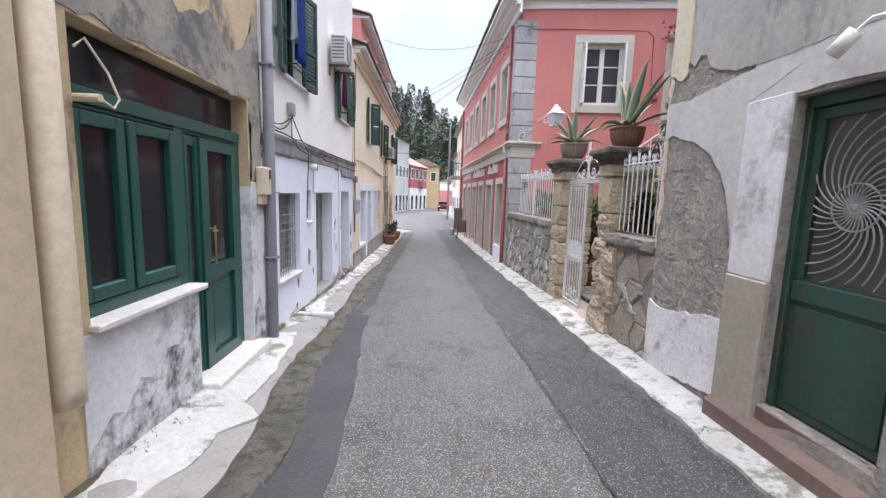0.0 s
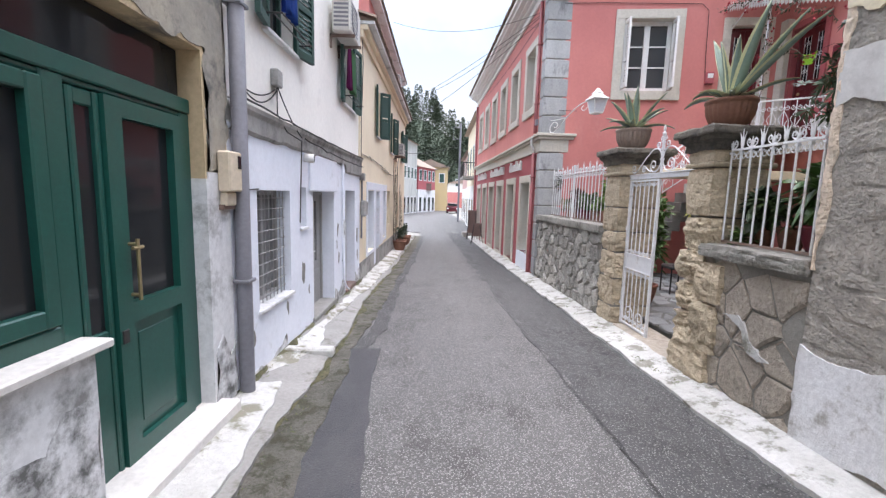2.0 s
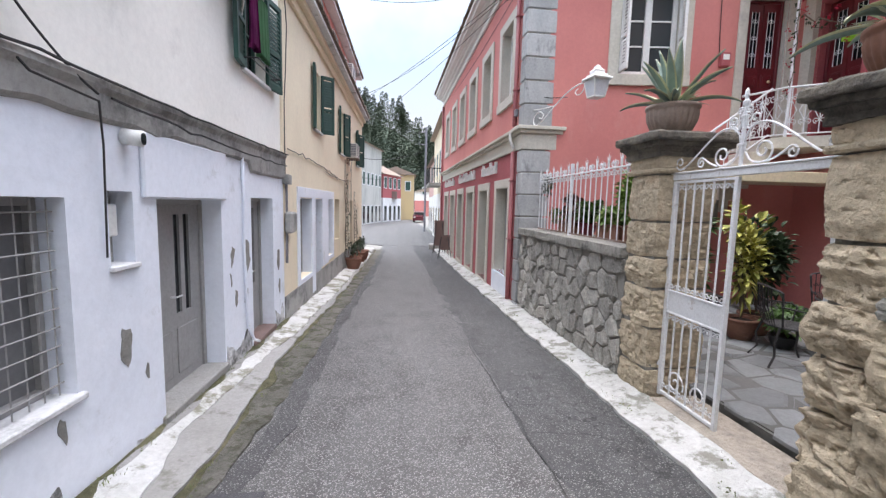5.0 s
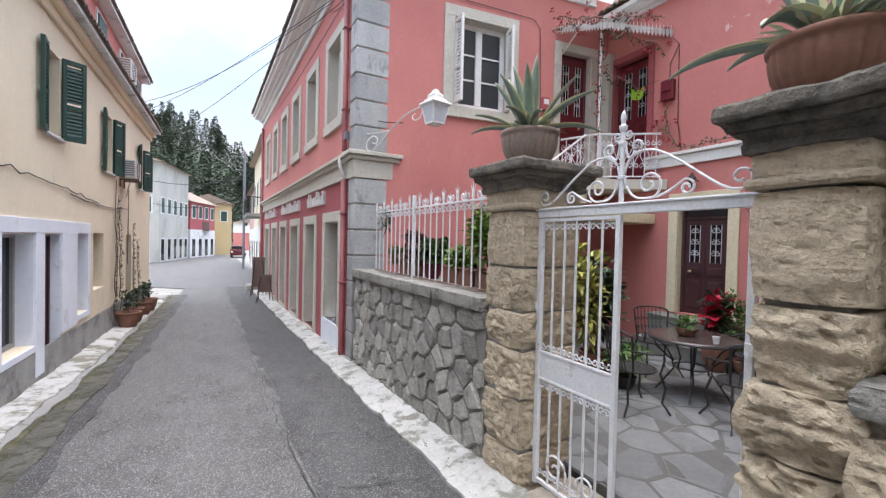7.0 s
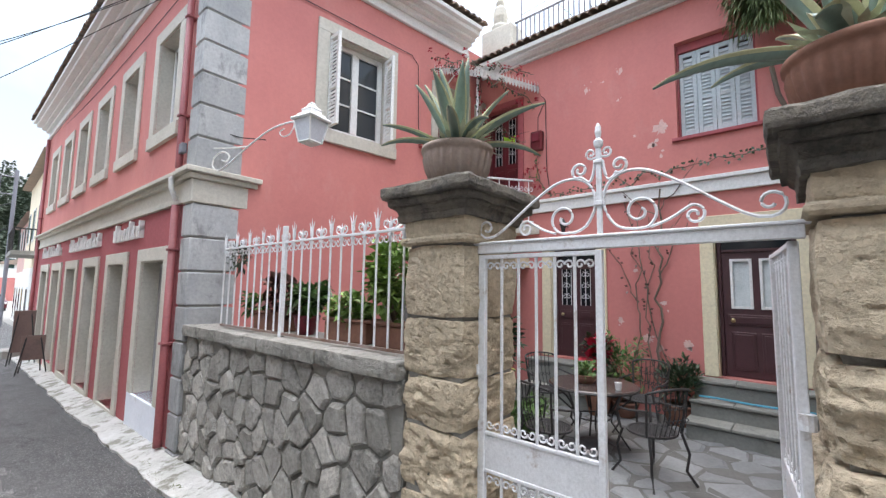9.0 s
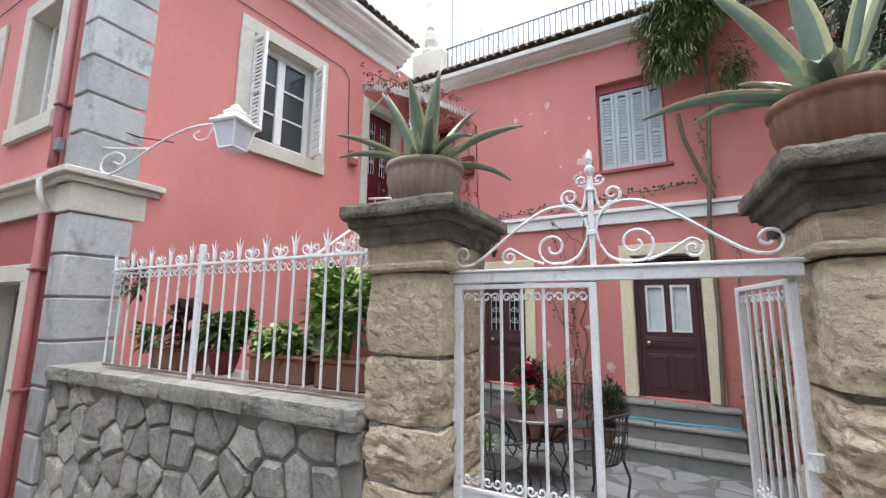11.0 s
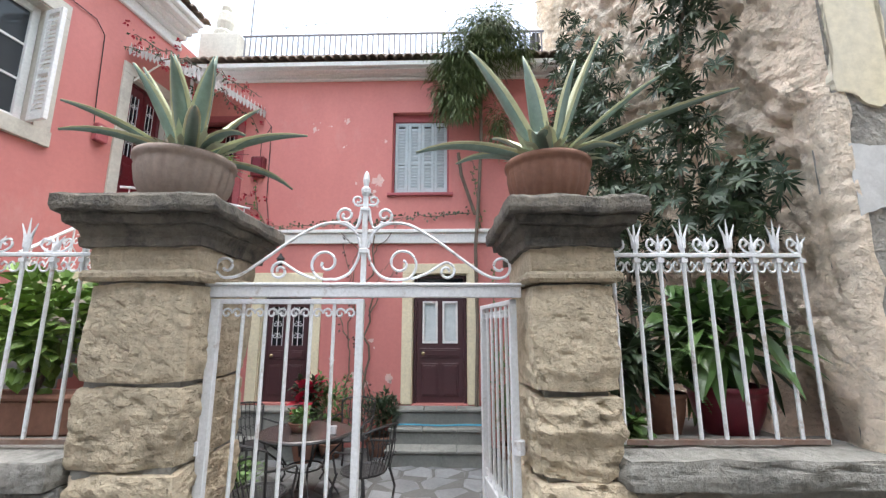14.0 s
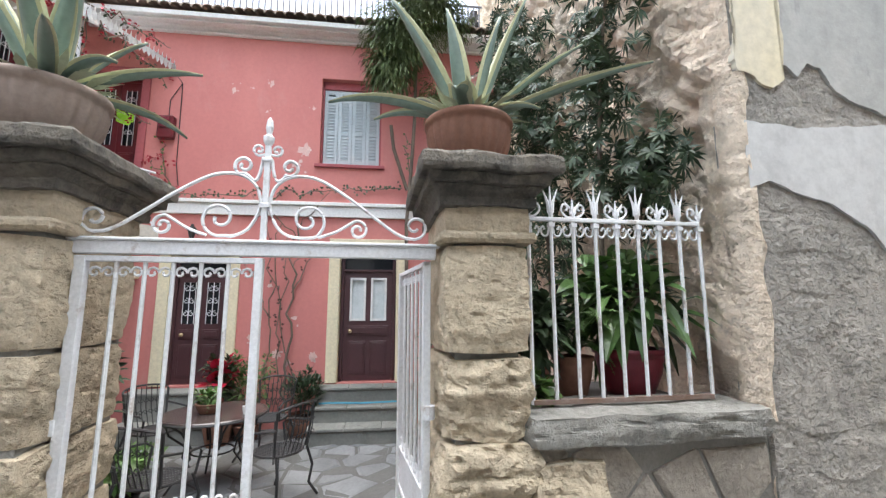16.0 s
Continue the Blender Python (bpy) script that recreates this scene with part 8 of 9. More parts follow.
part("rim", tubes([(5.4 + 0.505 * math.cos(k * math.tau / 40), 8.05 + 0.505 * math.sin(k * math.tau / 40), 0.855) for k in range(41)], r=0.012), IRON_BLACK, t)
for k in range(4):
    a = k * math.pi / 2 + 0.5
    part("leg", tubes([(5.4 + r * math.cos(a), 8.05 + r * math.sin(a), z) for r, z in ((0.45, 0.84), (0.4, 0.7), (0.22, 0.55), (0.2, 0.45), (0.3, 0.3), (0.4, 0.15))], [(5.4 + r * math.cos(a + 0.12), 8.05 + r * math.sin(a + 0.12), z) for r, z in ((0.45, 0.84), (0.3, 0.72), (0.2, 0.55))], r=0.011), IRON_BLACK, t)
part("stretcher", tubes([(5.4 + 0.2 * math.cos(k * math.tau / 20), 8.05 + 0.2 * math.sin(k * math.tau / 20), 0.5) for k in range(21)], r=0.009), IRON_BLACK, t)
bush("small succulent in a terracotta bowl on the table", (5.34, 8.1, 0.88), (0.14, 0.14, 0.07), 110, LEAF_MID, 0.08, 0.04, 71, (0.12, 0.1, TERRACOTTA), 3)
CUP = surface("white_ceramic", (0.75, 0.75, 0.74), (0.7, 0.7, 0.7), None, 2, 20, 0.3, bump=0)
tagged(part("cup", lathe([(0.03, 0), (0.04, 0.08), (0.036, 0.08), (0.028, 0.01)], 14, at=(5.25, 7.7, 0.881)), CUP, None), "small white cup on the garden table", "cup")


def garden_chair(m):
    """A wrought-iron armchair, seat centre over the origin, facing +y."""
    t = new("garden_chair")
    tagged(t, "black wrought-iron garden armchair with scrolled back", "chair", "chairs round the garden table")
    sz = 0.45
    ring = [(0.23 * math.cos(k * math.tau / 24), 0.22 * math.sin(k * math.tau / 24), sz) for k in range(25)]
    part("seat_frame", tubes(ring, r=0.012), IRON_BLACK, t)
    bm = bmesh.new()
    for k in range(-7, 8):
        x = k * 0.03
        h = 0.22 * math.sqrt(max(0.0, 1 - (x / 0.23) ** 2))
        tube(bm, [(x, -h, sz), (x, h, sz)], 0.004, 4)
        y = k * 0.0285
        w = 0.23 * math.sqrt(max(0.0, 1 - (y / 0.22) ** 2))
        tube(bm, [(-w, y, sz), (w, y, sz)], 0.004, 4)
    part("seat", bm, IRON_BLACK, t, "iron mesh seat")
    for sx, sy in ((-1, 1), (1, 1), (-1, -1), (1, -1)):
        part("leg", tubes([(sx * 0.2, sy * 0.17, sz), (sx * 0.23, sy * 0.22, 0.28), (sx * 0.21, sy * 0.2, 0.12), (sx * 0.26, sy * 0.27, 0.0)], r=0.014), IRON_BLACK, t)
    top = [(0.25 * math.sin(radians(a)), -0.2 - 0.1 * math.cos(radians(a)), 0.86 + 0.05 * math.cos(radians(a))) for a in range(-90, 91, 10)]
    part("back_rail", tubes([(-0.21, -0.15, sz)] + top + [(0.21, -0.15, sz)], r=0.012), IRON_BLACK, t)
    bm = bmesh.new()
    for k in range(-3, 4):
        x = k * 0.055
        y = -0.2 - 0.1 * math.cos(math.asin(min(1, abs(x) / 0.25)))
        tube(bm, [(x, -0.2, sz), (x, y + 0.02, 0.66), (x, y, 0.89)], 0.006, 4)
        for zc, s in ((0.6, 1), (0.74, -1)):
            tube(bm, [(x + 0.03 * math.cos(i * 0.6) * (1 - i / 16), y + 0.02, zc + s * 0.03 * math.sin(i * 0.6) * (1 - i / 16)) for i in range(12)], 0.005, 4)
    part("back_panel", bm, IRON_BLACK, t)
    for s in (-1, 1):
        part("arm", tubes([(s * 0.24, -0.2, 0.7), (s * 0.28, 0.0, 0.67), (s * 0.27, 0.14, 0.66), (s * 0.25, 0.19, 0.62), (s * 0.24, 0.15, sz)], r=0.011), IRON_BLACK, t)
    t.matrix_world = m
    return t


ch = garden_chair(pose(5.0, 7.3, 0.15, 0, 0, -30))
for x, y, a in ((6.25, 7.75, 75), (4.4, 8.1, 250), (5.85, 8.85, 150)):
    copy_thing(ch, pose(x, y, 0.15, 0, 0, a))
t = thing("dark_stool", "dark folded garden seat near the stair", "stool", (4.3, 9.3, 0.15))
part("seat", rough(block((4.1, 9.1, 0.62), (4.5, 9.5, 0.7), 0.03), 0.01, 6), IRON_BLACK, t)
for x, y in ((4.13, 9.13), (4.47, 9.13), (4.13, 9.47), (4.47, 9.47)):
    part("leg", tubes([(x, y, 0.15), (x, y, 0.63)], r=0.014), IRON_BLACK, t)

# ---------------------------------------------------------------- peeling layers of the old wall


def layer(outline, mat, label, d=0.012, name="render_layer", m=W_RIGHT, wob=0.02, seed=0):
    """A thin plaster layer with a broken outline; the outline is given as corners (along, up)."""
    bm = bmesh.new()
    pts = []
    for (a0, z0), (a1, z1) in zip(outline, outline[1:] + outline[:1]):
        n = max(1, int(math.hypot(a1 - a0, z1 - z0) / 0.018))
        for i in range(n):
            f = i / n
            a, z = a0 + (a1 - a0) * f, z0 + (z1 - z0) * f
            fine = min(wob, 0.02)
            fray = [wob * noise.noise((a * 6, z * 6, seed + k)) + fine * 0.6 * noise.noise((a * 17, z * 17, seed + k)) + fine * 0.3 * noise.noise((a * 45, z * 45, seed + k)) for k in (0, 4)]
            pts.append((a + fray[0], z + fray[1]))
    back = [bm.verts.new((a, -0.02, z)) for a, z in pts]
    front = [bm.verts.new((a, d, z)) for a, z in pts]
    n = len(pts)
    for i in range(n):
        bm.faces.new((back[i], back[(i + 1) % n], front[(i + 1) % n], front[i]))
    f = bm.faces.new(front)
    bmesh.ops.triangulate(bm, faces=[f])
    return setting(name, bm, mat, label, "wall", m)


SOOT = surface("sooty_plaster", (0.25, 0.24, 0.22), (0.4, 0.36, 0.29), (0.1, 0.1, 0.1), 1.6, 20, 0.9, bump=0.4, stain_at=0.5, stain_amount=0.8)
MOULD = surface("mouldy_plaster", (0.74, 0.75, 0.76), (0.6, 0.6, 0.61), (0.08, 0.08, 0.075), 3.2, 26, 0.9, bump=0.5, stain_at=0.43, stain_amount=0.92, edge=0.2)
CHIPPED = surface("bare_grey_mortar", (0.3, 0.29, 0.27), (0.2, 0.195, 0.18), (0.42, 0.4, 0.36), 6.0, 30, 0.95, bump=0.8, depth=0.02, stain_at=0.6)
layer([(2.3, 2.86), (3.0, 2.86), (4.62, 2.86), (4.61, 1.98), (4.74, 2.05), (4.82, 1.95), (4.9, 2.0), (4.9, 3.6), (4.75, 3.75), (4.6, 3.4), (4.2, 3.2), (3.9, 3.45), (3.4, 3.25), (3.0, 3.45), (2.7, 3.3), (2.5, 3.4)], SOOT, "black weather stain over the shop opening", 0.006, "wall_stain", W_LEFT, 0.06, 11)
layer([(2.31, -0.1), (2.31, 0.36), (2.5, 0.5), (2.62, 0.46), (2.75, 0.62), (2.9, 0.58), (3.05, 0.74), (3.2, 0.7), (3.3, 0.84), (3.49, 0.8), (3.49, -0.1)], MOULD, "dark mould creeping up the white apron", 0.0135, "wall_stain", W_LEFT, 0.025, 12)
layer([(4.62, 0.2), (4.62, 0.6), (4.7, 0.75), (4.8, 0.5), (4.9, 0.6), (4.9, 0.05)], MOULD, "damp stain at the foot of the pier", 0.018, "wall_stain", W_LEFT, 0.05, 13)
for k, (a, b, h) in enumerate(((5.1, 6.2, 0.2), (6.3, 7.1, 0.12), (8.3, 9.1, 0.3), (10.0, 10.5, 0.25))):
    layer([(a, -0.2), (a + 0.05, h), ((a + b) / 2, h * 0.5), (b - 0.1, h * 1.1), (b, -0.2)], MOULD, "grey damp at the foot of the white wall", 0.006, "wall_stain", W_LEFT, 0.07, 20 + k)
for k, (a, z, s) in enumerate(((6.75, 0.85, 0.16), (8.55, 1.25, 0.12), (8.98, 1.22, 0.2), (8.92, 0.7, 0.14), (8.62, 0.75, 0.1), (10.2, 1.0, 0.15), (10.25, 0.6, 0.12), (6.2, 0.55, 0.08), (8.5, 1.0, 0.09), (6.95, 0.6, 0.07), (5.3, 0.5, 0.08))):
    layer([(a - s * 0.4, z), (a - s * 0.2, z + s), (a + s * 0.3, z + s * 0.8), (a + s * 0.3, z - s * 0.5), (a - s * 0.1, z - s)], CHIPPED, "chipped grey patch in the whitewash", 0.004, "wall_stain", W_LEFT, 0.06, 30 + k)
layer([(8.75, -0.1), (8.78, 0.2), (8.9, 0.32), (9.05, 0.3), (9.08, -0.1)], CHIPPED, "broken dark hole at the foot of the wall", 0.004, "wall_stain", W_LEFT, 0.04, 47)
UE = -7.375
layer([(-6.55, 0.86), (-6.72, 0.9), (-6.8, 0.84), (-6.88, 0.72), (-7.02, 0.62), (-7.1, 0.6), (-7.0, 0.56), (-6.86, 0.62), (-6.78, 0.76), (-6.66, 0.84)], WHITEWASH_FRESH, "dab of white paint on the stones", 0.009, "wall_stain", W_RIGHT, 0.02, 44)


def relief(u0, u1, z0, z1, nu, nz, amp, mat, label, m, seed=0.0):
    """A sheet of rough coursed render standing in relief on a wall."""
    bm = bmesh.new()
    g = []
    for i in range(nu + 1):
        col = []
        for j in range(nz + 1):
            a, z = u0 + (u1 - u0) * i / nu, z0 + (z1 - z0) * j / nz
            h = noise.noise((a * 4, z * 5, seed)) + 0.6 * noise.noise((a * 9, z * 16, seed)) + 0.35 * noise.noise((a * 30, z * 38, seed)) + 0.25 * noise.noise((a * 70, z * 70, seed))
            h -= 1.2 * max(0.0, 1 - 7 * abs(noise.noise((a * 2.2, z * 4.5, seed + 5))))
            edge = i in (0, nu) or j in (0, nz)
            col.append(bm.verts.new((a, -0.03 if edge else 0.004 + amp * max(-1.4, min(1.0, h)), z)))
        g.append(col)
    for i in range(nu):
        for j in range(nz):
            bm.faces.new((g[i][j], g[i + 1][j], g[i + 1][j + 1], g[i][j + 1]))
    return setting("rough_render", bm, mat, label, "wall", m)


relief(-8.49, -7.36, -0.15, 3.25, 150, 380, 0.0085, OLD_RENDER, "exposed rough coursed render with cracks", W_RIGHT, 3)
layer([(UE, 3.2), (-7.44, 3.2), (-7.5, 3.14), (-7.58, 3.12), (-7.66, 3.17), (-7.68, 3.6), (-7.62, 4.2), (-7.72, 4.8), (-7.66, 9.0), (UE, 9.0)], PALE_YELLOW, "faded pale yellow plaster strip at the corner", 0.02, seed=1, wob=0.03)
layer([(-7.6, 3.3), (-7.75, 3.2), (-7.82, 3.29), (-7.9, 3.26), (-7.98, 3.13), (-8.05, 3.1), (-8.3, 3.02), (-8.55, 3.0), (-9.8, 3.0), (-16, 3.0), (-16, 9.0), (-7.6, 9.0)], STAINED_GREY, "stained grey upper plaster with a broken edge", 0.0175, seed=2)
layer([(UE, 2.56), (-7.5, 2.6), (-7.62, 2.55), (-7.85, 2.5), (-8.05, 2.38), (-8.25, 2.2), (-8.33, 2.02), (-8.42, 1.8), (-8.46, 1.5), (-8.48, 1.35), (-8.47, 2.72), (-8.9, 2.9), (-8.6, 2.98), (-8.2, 2.95), (-7.7, 2.9), (UE, 2.92)], SMOOTH_GREY, "smooth grey cement patch on old render", 0.016, seed=3, wob=0.012)
layer([(-9.8, 2.7), (-8.47, 2.72), (-8.5, 3.05), (-9.8, 3.05)], SMOOTH_GREY, "smooth grey cement above the green door", 0.013, seed=4)
layer([(-7.36, 0.85), (-7.6, 0.8), (-8.0, 0.88), (-8.45, 0.95), (-8.5, 0.5), (-8.46, 0.28), (-8.0, 0.2), (-7.6, 0.12), (-7.37, 0.1)], surface("limewash_patch", (0.78, 0.79, 0.81), (0.68, 0.68, 0.69), (0.24, 0.22, 0.19), 2.4, 22, 0.9, bump=0.7, depth=0.02, stain_at=0.54, stain_amount=0.8, edge=0.14), "whitewashed patch low on the old wall", 0.016, seed=5, wob=0.03)
bm = bmesh.new()
rows = []
for j in range(100):
    z = 1.42 + 1.78 * j / 99
    bite = 0.05 * noise.noise((3.0, 1.0, z * 2.3)) + 0.03 * noise.noise((3.0, 2.0, z * 6)) + 0.01 * noise.noise((1.0, 5.0, z * 18))
    row = []
    for k, (u, d) in enumerate(((-7.42, -0.03), (-7.415, 0.008), (-7.4, 0.014), (-7.385, 0.014), (-7.365, 0.01), (-7.345, -0.006), (-7.335, -0.04), (-7.335, -0.08), (-7.345, -0.13), (-7.42, -0.16))):
        w = abs(noise.noise((u * 9, d * 9, z * 7))) * 0.02 + noise.noise((u * 30, d * 30, z * 22)) * 0.004
        edge = 1.0 if k < 2 else 0.5 if k < 4 else 0.1
        row.append(bm.verts.new((u - bite * edge + (w if k > 3 else 0), d + (w * 0.5 if 1 < k < 7 else 0), z)))
    rows.append(row)
for a, b in zip(rows, rows[1:]):
    for k in range(len(a) - 1):
        bm.faces.new((a[k], a[k + 1], b[k + 1], b[k]))
setting("wall_old_corner", bm, ROCK, "broken masonry corner of the old house", "wall", W_RIGHT, True)
t = thing("door_pilaster", "flat plaster pilaster beside the green door", "pilaster", W_RIGHT @ Vector((-8.65, 0, 0)))
part("upper", rough(block((-8.87, -0.1, 1.36), (-8.47, 0.03, 2.72), 0.01), 0.003, 5), WHITE_DIRTY, t, "whitened upper part", W_RIGHT)
part("lower", rough(block((-8.88, -0.1, 0.1), (-8.47, 0.045, 1.36), 0.012), 0.003, 5), surface("beige_grey_plaster", (0.4, 0.36, 0.3), (0.34, 0.31, 0.26), (0.24, 0.23, 0.21), 1.5, 20, 0.9, bump=0.3), t, "beige-grey lower part", W_RIGHT)
setting("door_sill", rough(block((-10.2, -0.4, -0.1), (-8.5, 0.14, 0.3), 0.02), 0.004, 4), BROWN_STEP, "brown painted step below the green door", "doorstep", W_RIGHT)
setting("door_kerb", rough(block((-9.72, -0.35, 0.3), (-8.88, 0.0, 0.42), 0.01), 0.003, 4), BROWN_STEP, "brown sill of the green door", "sill", W_RIGHT)
t = thing("iron_door", "dull green metal door with a spiral iron grille", "door", W_RIGHT @ Vector((-9.3, -0.12, 0.42)))
DD = -0.12
part("frame", boxes(((-9.72, DD - 0.05, 0.42), (-9.67, DD + 0.04, 2.68)), ((-8.93, DD - 0.05, 0.42), (-8.88, DD + 0.04, 2.68)), ((-9.67, DD - 0.05, 2.6), (-8.93, DD + 0.04, 2.68)), bevel=0.006), GREEN_METAL, t, "", W_RIGHT)
leaf_ob = part("leaf", wall_mesh(-9.665, -8.935, 0.44, 2.59, [(-9.6, -9.0, 1.42, 2.52)], 0.04), GREEN_METAL, t, "", W_RIGHT @ Matrix.Translation((0, DD, 0)))
part("rail", boxes(((-9.66, DD, 1.26), (-8.94, DD + 0.02, 1.4)), ((-9.62, DD, 0.5), (-8.98, DD + 0.008, 1.22)), bevel=0.005), GREEN_METAL, leaf_ob, "", W_RIGHT)
part("pane", block((-9.6, DD - 0.04, 1.42), (-9.0, DD - 0.03, 2.52)), surface("dusty_glass", (0.09, 0.085, 0.08), (0.06, 0.058, 0.056), (0.16, 0.155, 0.15), 2.5, 20, 0.35, bump=0.1), leaf_ob, "dusty dark glass", W_RIGHT)
CX, CZ = -9.29, 1.93
IRON_GREY = surface("grey_painted_iron", (0.3, 0.3, 0.3), (0.22, 0.22, 0.22), None, 3, 40, 0.5)
part("hub_ring", tubes([(CX + 0.15 * math.cos(k * math.tau / 30), DD + 0.012, CZ + 0.15 * math.sin(k * math.tau / 30)) for k in range(31)], r=0.007), IRON_GREY, leaf_ob, "", W_RIGHT)
part("hub", lathe([(0.03, 0), (0.03, 0.015), (0.015, 0.02)], 12), IRON_GREY, leaf_ob, "", W_RIGHT @ Matrix.Translation((CX, DD, CZ)) @ Matrix.Rotation(radians(-90), 4, "X"))
for k in range(30):
    pts = []
    for i in range(16):
        r = 0.03 + 0.62 * i / 15
        a = k * math.tau / 30 + 1.15 * (r / 0.4) ** 0.8
        x, z = CX + r * math.cos(a), CZ + r * math.sin(a)
        if not (-9.6 < x < -9.0 and 1.42 < z < 2.52):
            break
        pts.append((x, DD + 0.012, z))
    if len(pts) > 2:
        part("spiral_bar", tubes(pts, r=0.006, sides=5), IRON_GREY, leaf_ob, "", W_RIGHT)
t = thing("spot_lamp", "small white spot lamp over the green door", "lamp", W_RIGHT @ Vector((-9.35, 0.05, 2.85)))
part("arm", tubes([(-9.5, 0.02, 3.0), (-9.42, 0.12, 2.98), (-9.35, 0.14, 2.92)], r=0.012), WHITE_PAINT, t, "", W_RIGHT)
part("head", tubes([(-9.36, 0.14, 2.93), (-9.26, 0.17, 2.83)], r=0.045, sides=12), WHITE_PAINT, t, "", W_RIGHT, True)

LIME = surface("lime_green_cloth", (0.42, 0.75, 0.06), (0.36, 0.66, 0.05), None, 3, 40, 0.8, bump=0.2)
bm = bmesh.new()
g = [[bm.verts.new((7.2 + 0.12 * i / 8 + 0.02 * math.sin(i * 1.1 + j * 0.4), 10.5 - 0.2 * i / 8, 5.0 - 0.2 * j / 6 - 0.03 * math.sin(math.pi * i / 8) + (0.03 if i > 6 else 0))) for j in range(7)] for i in range(9)]
for i in range(8):
    for j in range(6):
        bm.faces.new((g[i][j], g[i + 1][j], g[i + 1][j + 1], g[i][j + 1]))
bmesh.ops.solidify(bm, geom=bm.faces[:], thickness=0.006)
tagged(part("cloth", bm, LIME, None, "", ID, True), "lime green cloth hung on the canopy stems", "cloth")
part_line = [(6.75, 10.6, 5.04), (7.2, 10.5, 5.01), (7.32, 10.3, 5.02), (7.5, 10.0, 5.1)]
cable("washing line under the canopy", ID, 0.004, part_line)

# ---------------------------------------------------------------- street wires
cable("thin wires crossing above the street", ID, 0.006, sagging((2.15, 12.2, 6.3), (-1.75, 19.0, 5.6), 0.3), sagging((2.15, 12.3, 6.4), (-1.75, 14.5, 6.9), 0.35))
cable("pair of wires slung over the road", ID, 0.007, sagging((2.1, 12.4, 6.35), (-5.0, 30.0, 7.2), 0.5), sagging((2.1, 12.4, 6.2), (-5.0, 34.0, 6.6), 0.6))
cable("wires along the pink front", ID, 0.006, sagging((2.15, 12.1, 6.25), (1.75, 24.0, 6.7), 0.15), sagging((2.12, 12.1, 6.1), (2.12, 13.5, 6.5), 0.05))

# ---------------------------------------------------------------- far houses


def far_house(label, x0, x1, y0, y1, h, mat, windows, face, roof=1.0, lower=None, shutter_mat=GREEN_SHUTTER, gable_windows=0, turn=0.0):
    """A house with its storeys, openings and roof. face: -1 faces +x (left row), 1 faces -x."""
    t = thing("house", label, "house", ((x0 + x1) / 2, (y0 + y1) / 2, street_z(y0)))
    z0 = street_z(y0) - 0.3
    m = Matrix.Translation((x1, y0, 0)) @ Matrix.Rotation(radians(turn), 4, "Z") @ Matrix.Translation((-x1, -y0, 0))
    part("wall", block((x0, y0, z0), (x1, y1, h)), mat, t, "", m)
    if lower:
        part("plinth", block((x0 - 0.02, y0 - 0.02, z0), (x1 + 0.02, y1 + 0.02, 2.6)), lower, t, "", m)
    bm = bmesh.new()
    o = 0.35
    xm = (x0 + x1) / 2
    vs = [bm.verts.new(p) for p in ((x0 - o, y0 - o, h), (x1 + o, y0 - o, h), (x1 + o, y1 + o, h), (x0 - o, y1 + o, h), (xm, y0 - o, h + roof), (xm, y1 + o, h + roof))]
    for f in ((0, 1, 4), (1, 2, 5, 4), (2, 3, 5), (3, 0, 4, 5), (0, 1, 2, 3)):
        bm.faces.new([vs[i] for i in f])
    part("roof", bm, ROOF_TILE, t, "", m)
    fx = x1 if face < 0 else x0
    n, storeys = windows
    for s in range(storeys):
        zb = 0.0 if s == 0 else 0.9 + 2.9 * s
        for k in range(n):
            c = y0 + (y1 - y0) * (k + 0.5) / n
            hgt = 2.1 if s == 0 else 1.5
            zb2 = (street_z(y0) + 0.05) if s == 0 else zb
            sgn = -face
            w = part("window", boxes(((fx - 0.02 * sgn, c - 0.5, zb2), (fx + 0.03 * sgn, c + 0.5, zb2 + hgt))), WHITE_DIRTY, t, "", m)
            part("pane", boxes(((fx + 0.03 * sgn, c - 0.38, zb2 + 0.1), (fx + 0.04 * sgn, c + 0.38, zb2 + hgt - 0.1))), GLASS_DARK if s == 0 else shutter_mat, w, "", m)
    for k in range(gable_windows):
        c = x0 + (x1 - x0) * (k + 0.5) / gable_windows
        w = part("window", boxes(((c - 0.45, y0 - 0.03, 3.8), (c + 0.45, y0 + 0.02, 5.3))), WHITE_DIRTY, t, "", m)
        part("pane", boxes(((c - 0.35, y0 - 0.04, 3.9), (c + 0.35, y0 - 0.03, 5.2))), shutter_mat, w, "", m)
    return t


far_house("tall pale grey house with green shutters", -10.5, -4.83, 48.4, 57.0, 8.3, surface("grey_weathered_plaster", (0.5, 0.5, 0.47), (0.4, 0.4, 0.38), (0.26, 0.27, 0.25), 0.5, 12, 0.9, stain_at=0.5, streak=0.4), (5, 2), -1, 1.0, None, GREEN_SHUTTER, 3, -10.5)
h = far_house("low house with a pink upper floor and a brown balcony", -9.0, -3.1, 57.6, 64.0, 5.6, ROSE, (4, 2), -1, 1.6, WHITE_DIRTY, GREEN_SHUTTER, 0, -20)
part("balcony", boxes(((-2.9, 60.4, 2.5), (-1.4, 63.2, 3.5))), BROWN_STEP, h)
far_house("yellow house closing the street", -4.5, 1.0, 67.3, 76.0, 6.2, surface("yellow_plaster", (0.58, 0.45, 0.24), (0.52, 0.41, 0.24), None, 0.8, 14, 0.9), (3, 2), -1, 1.2, None, GREEN_SHUTTER, 3)
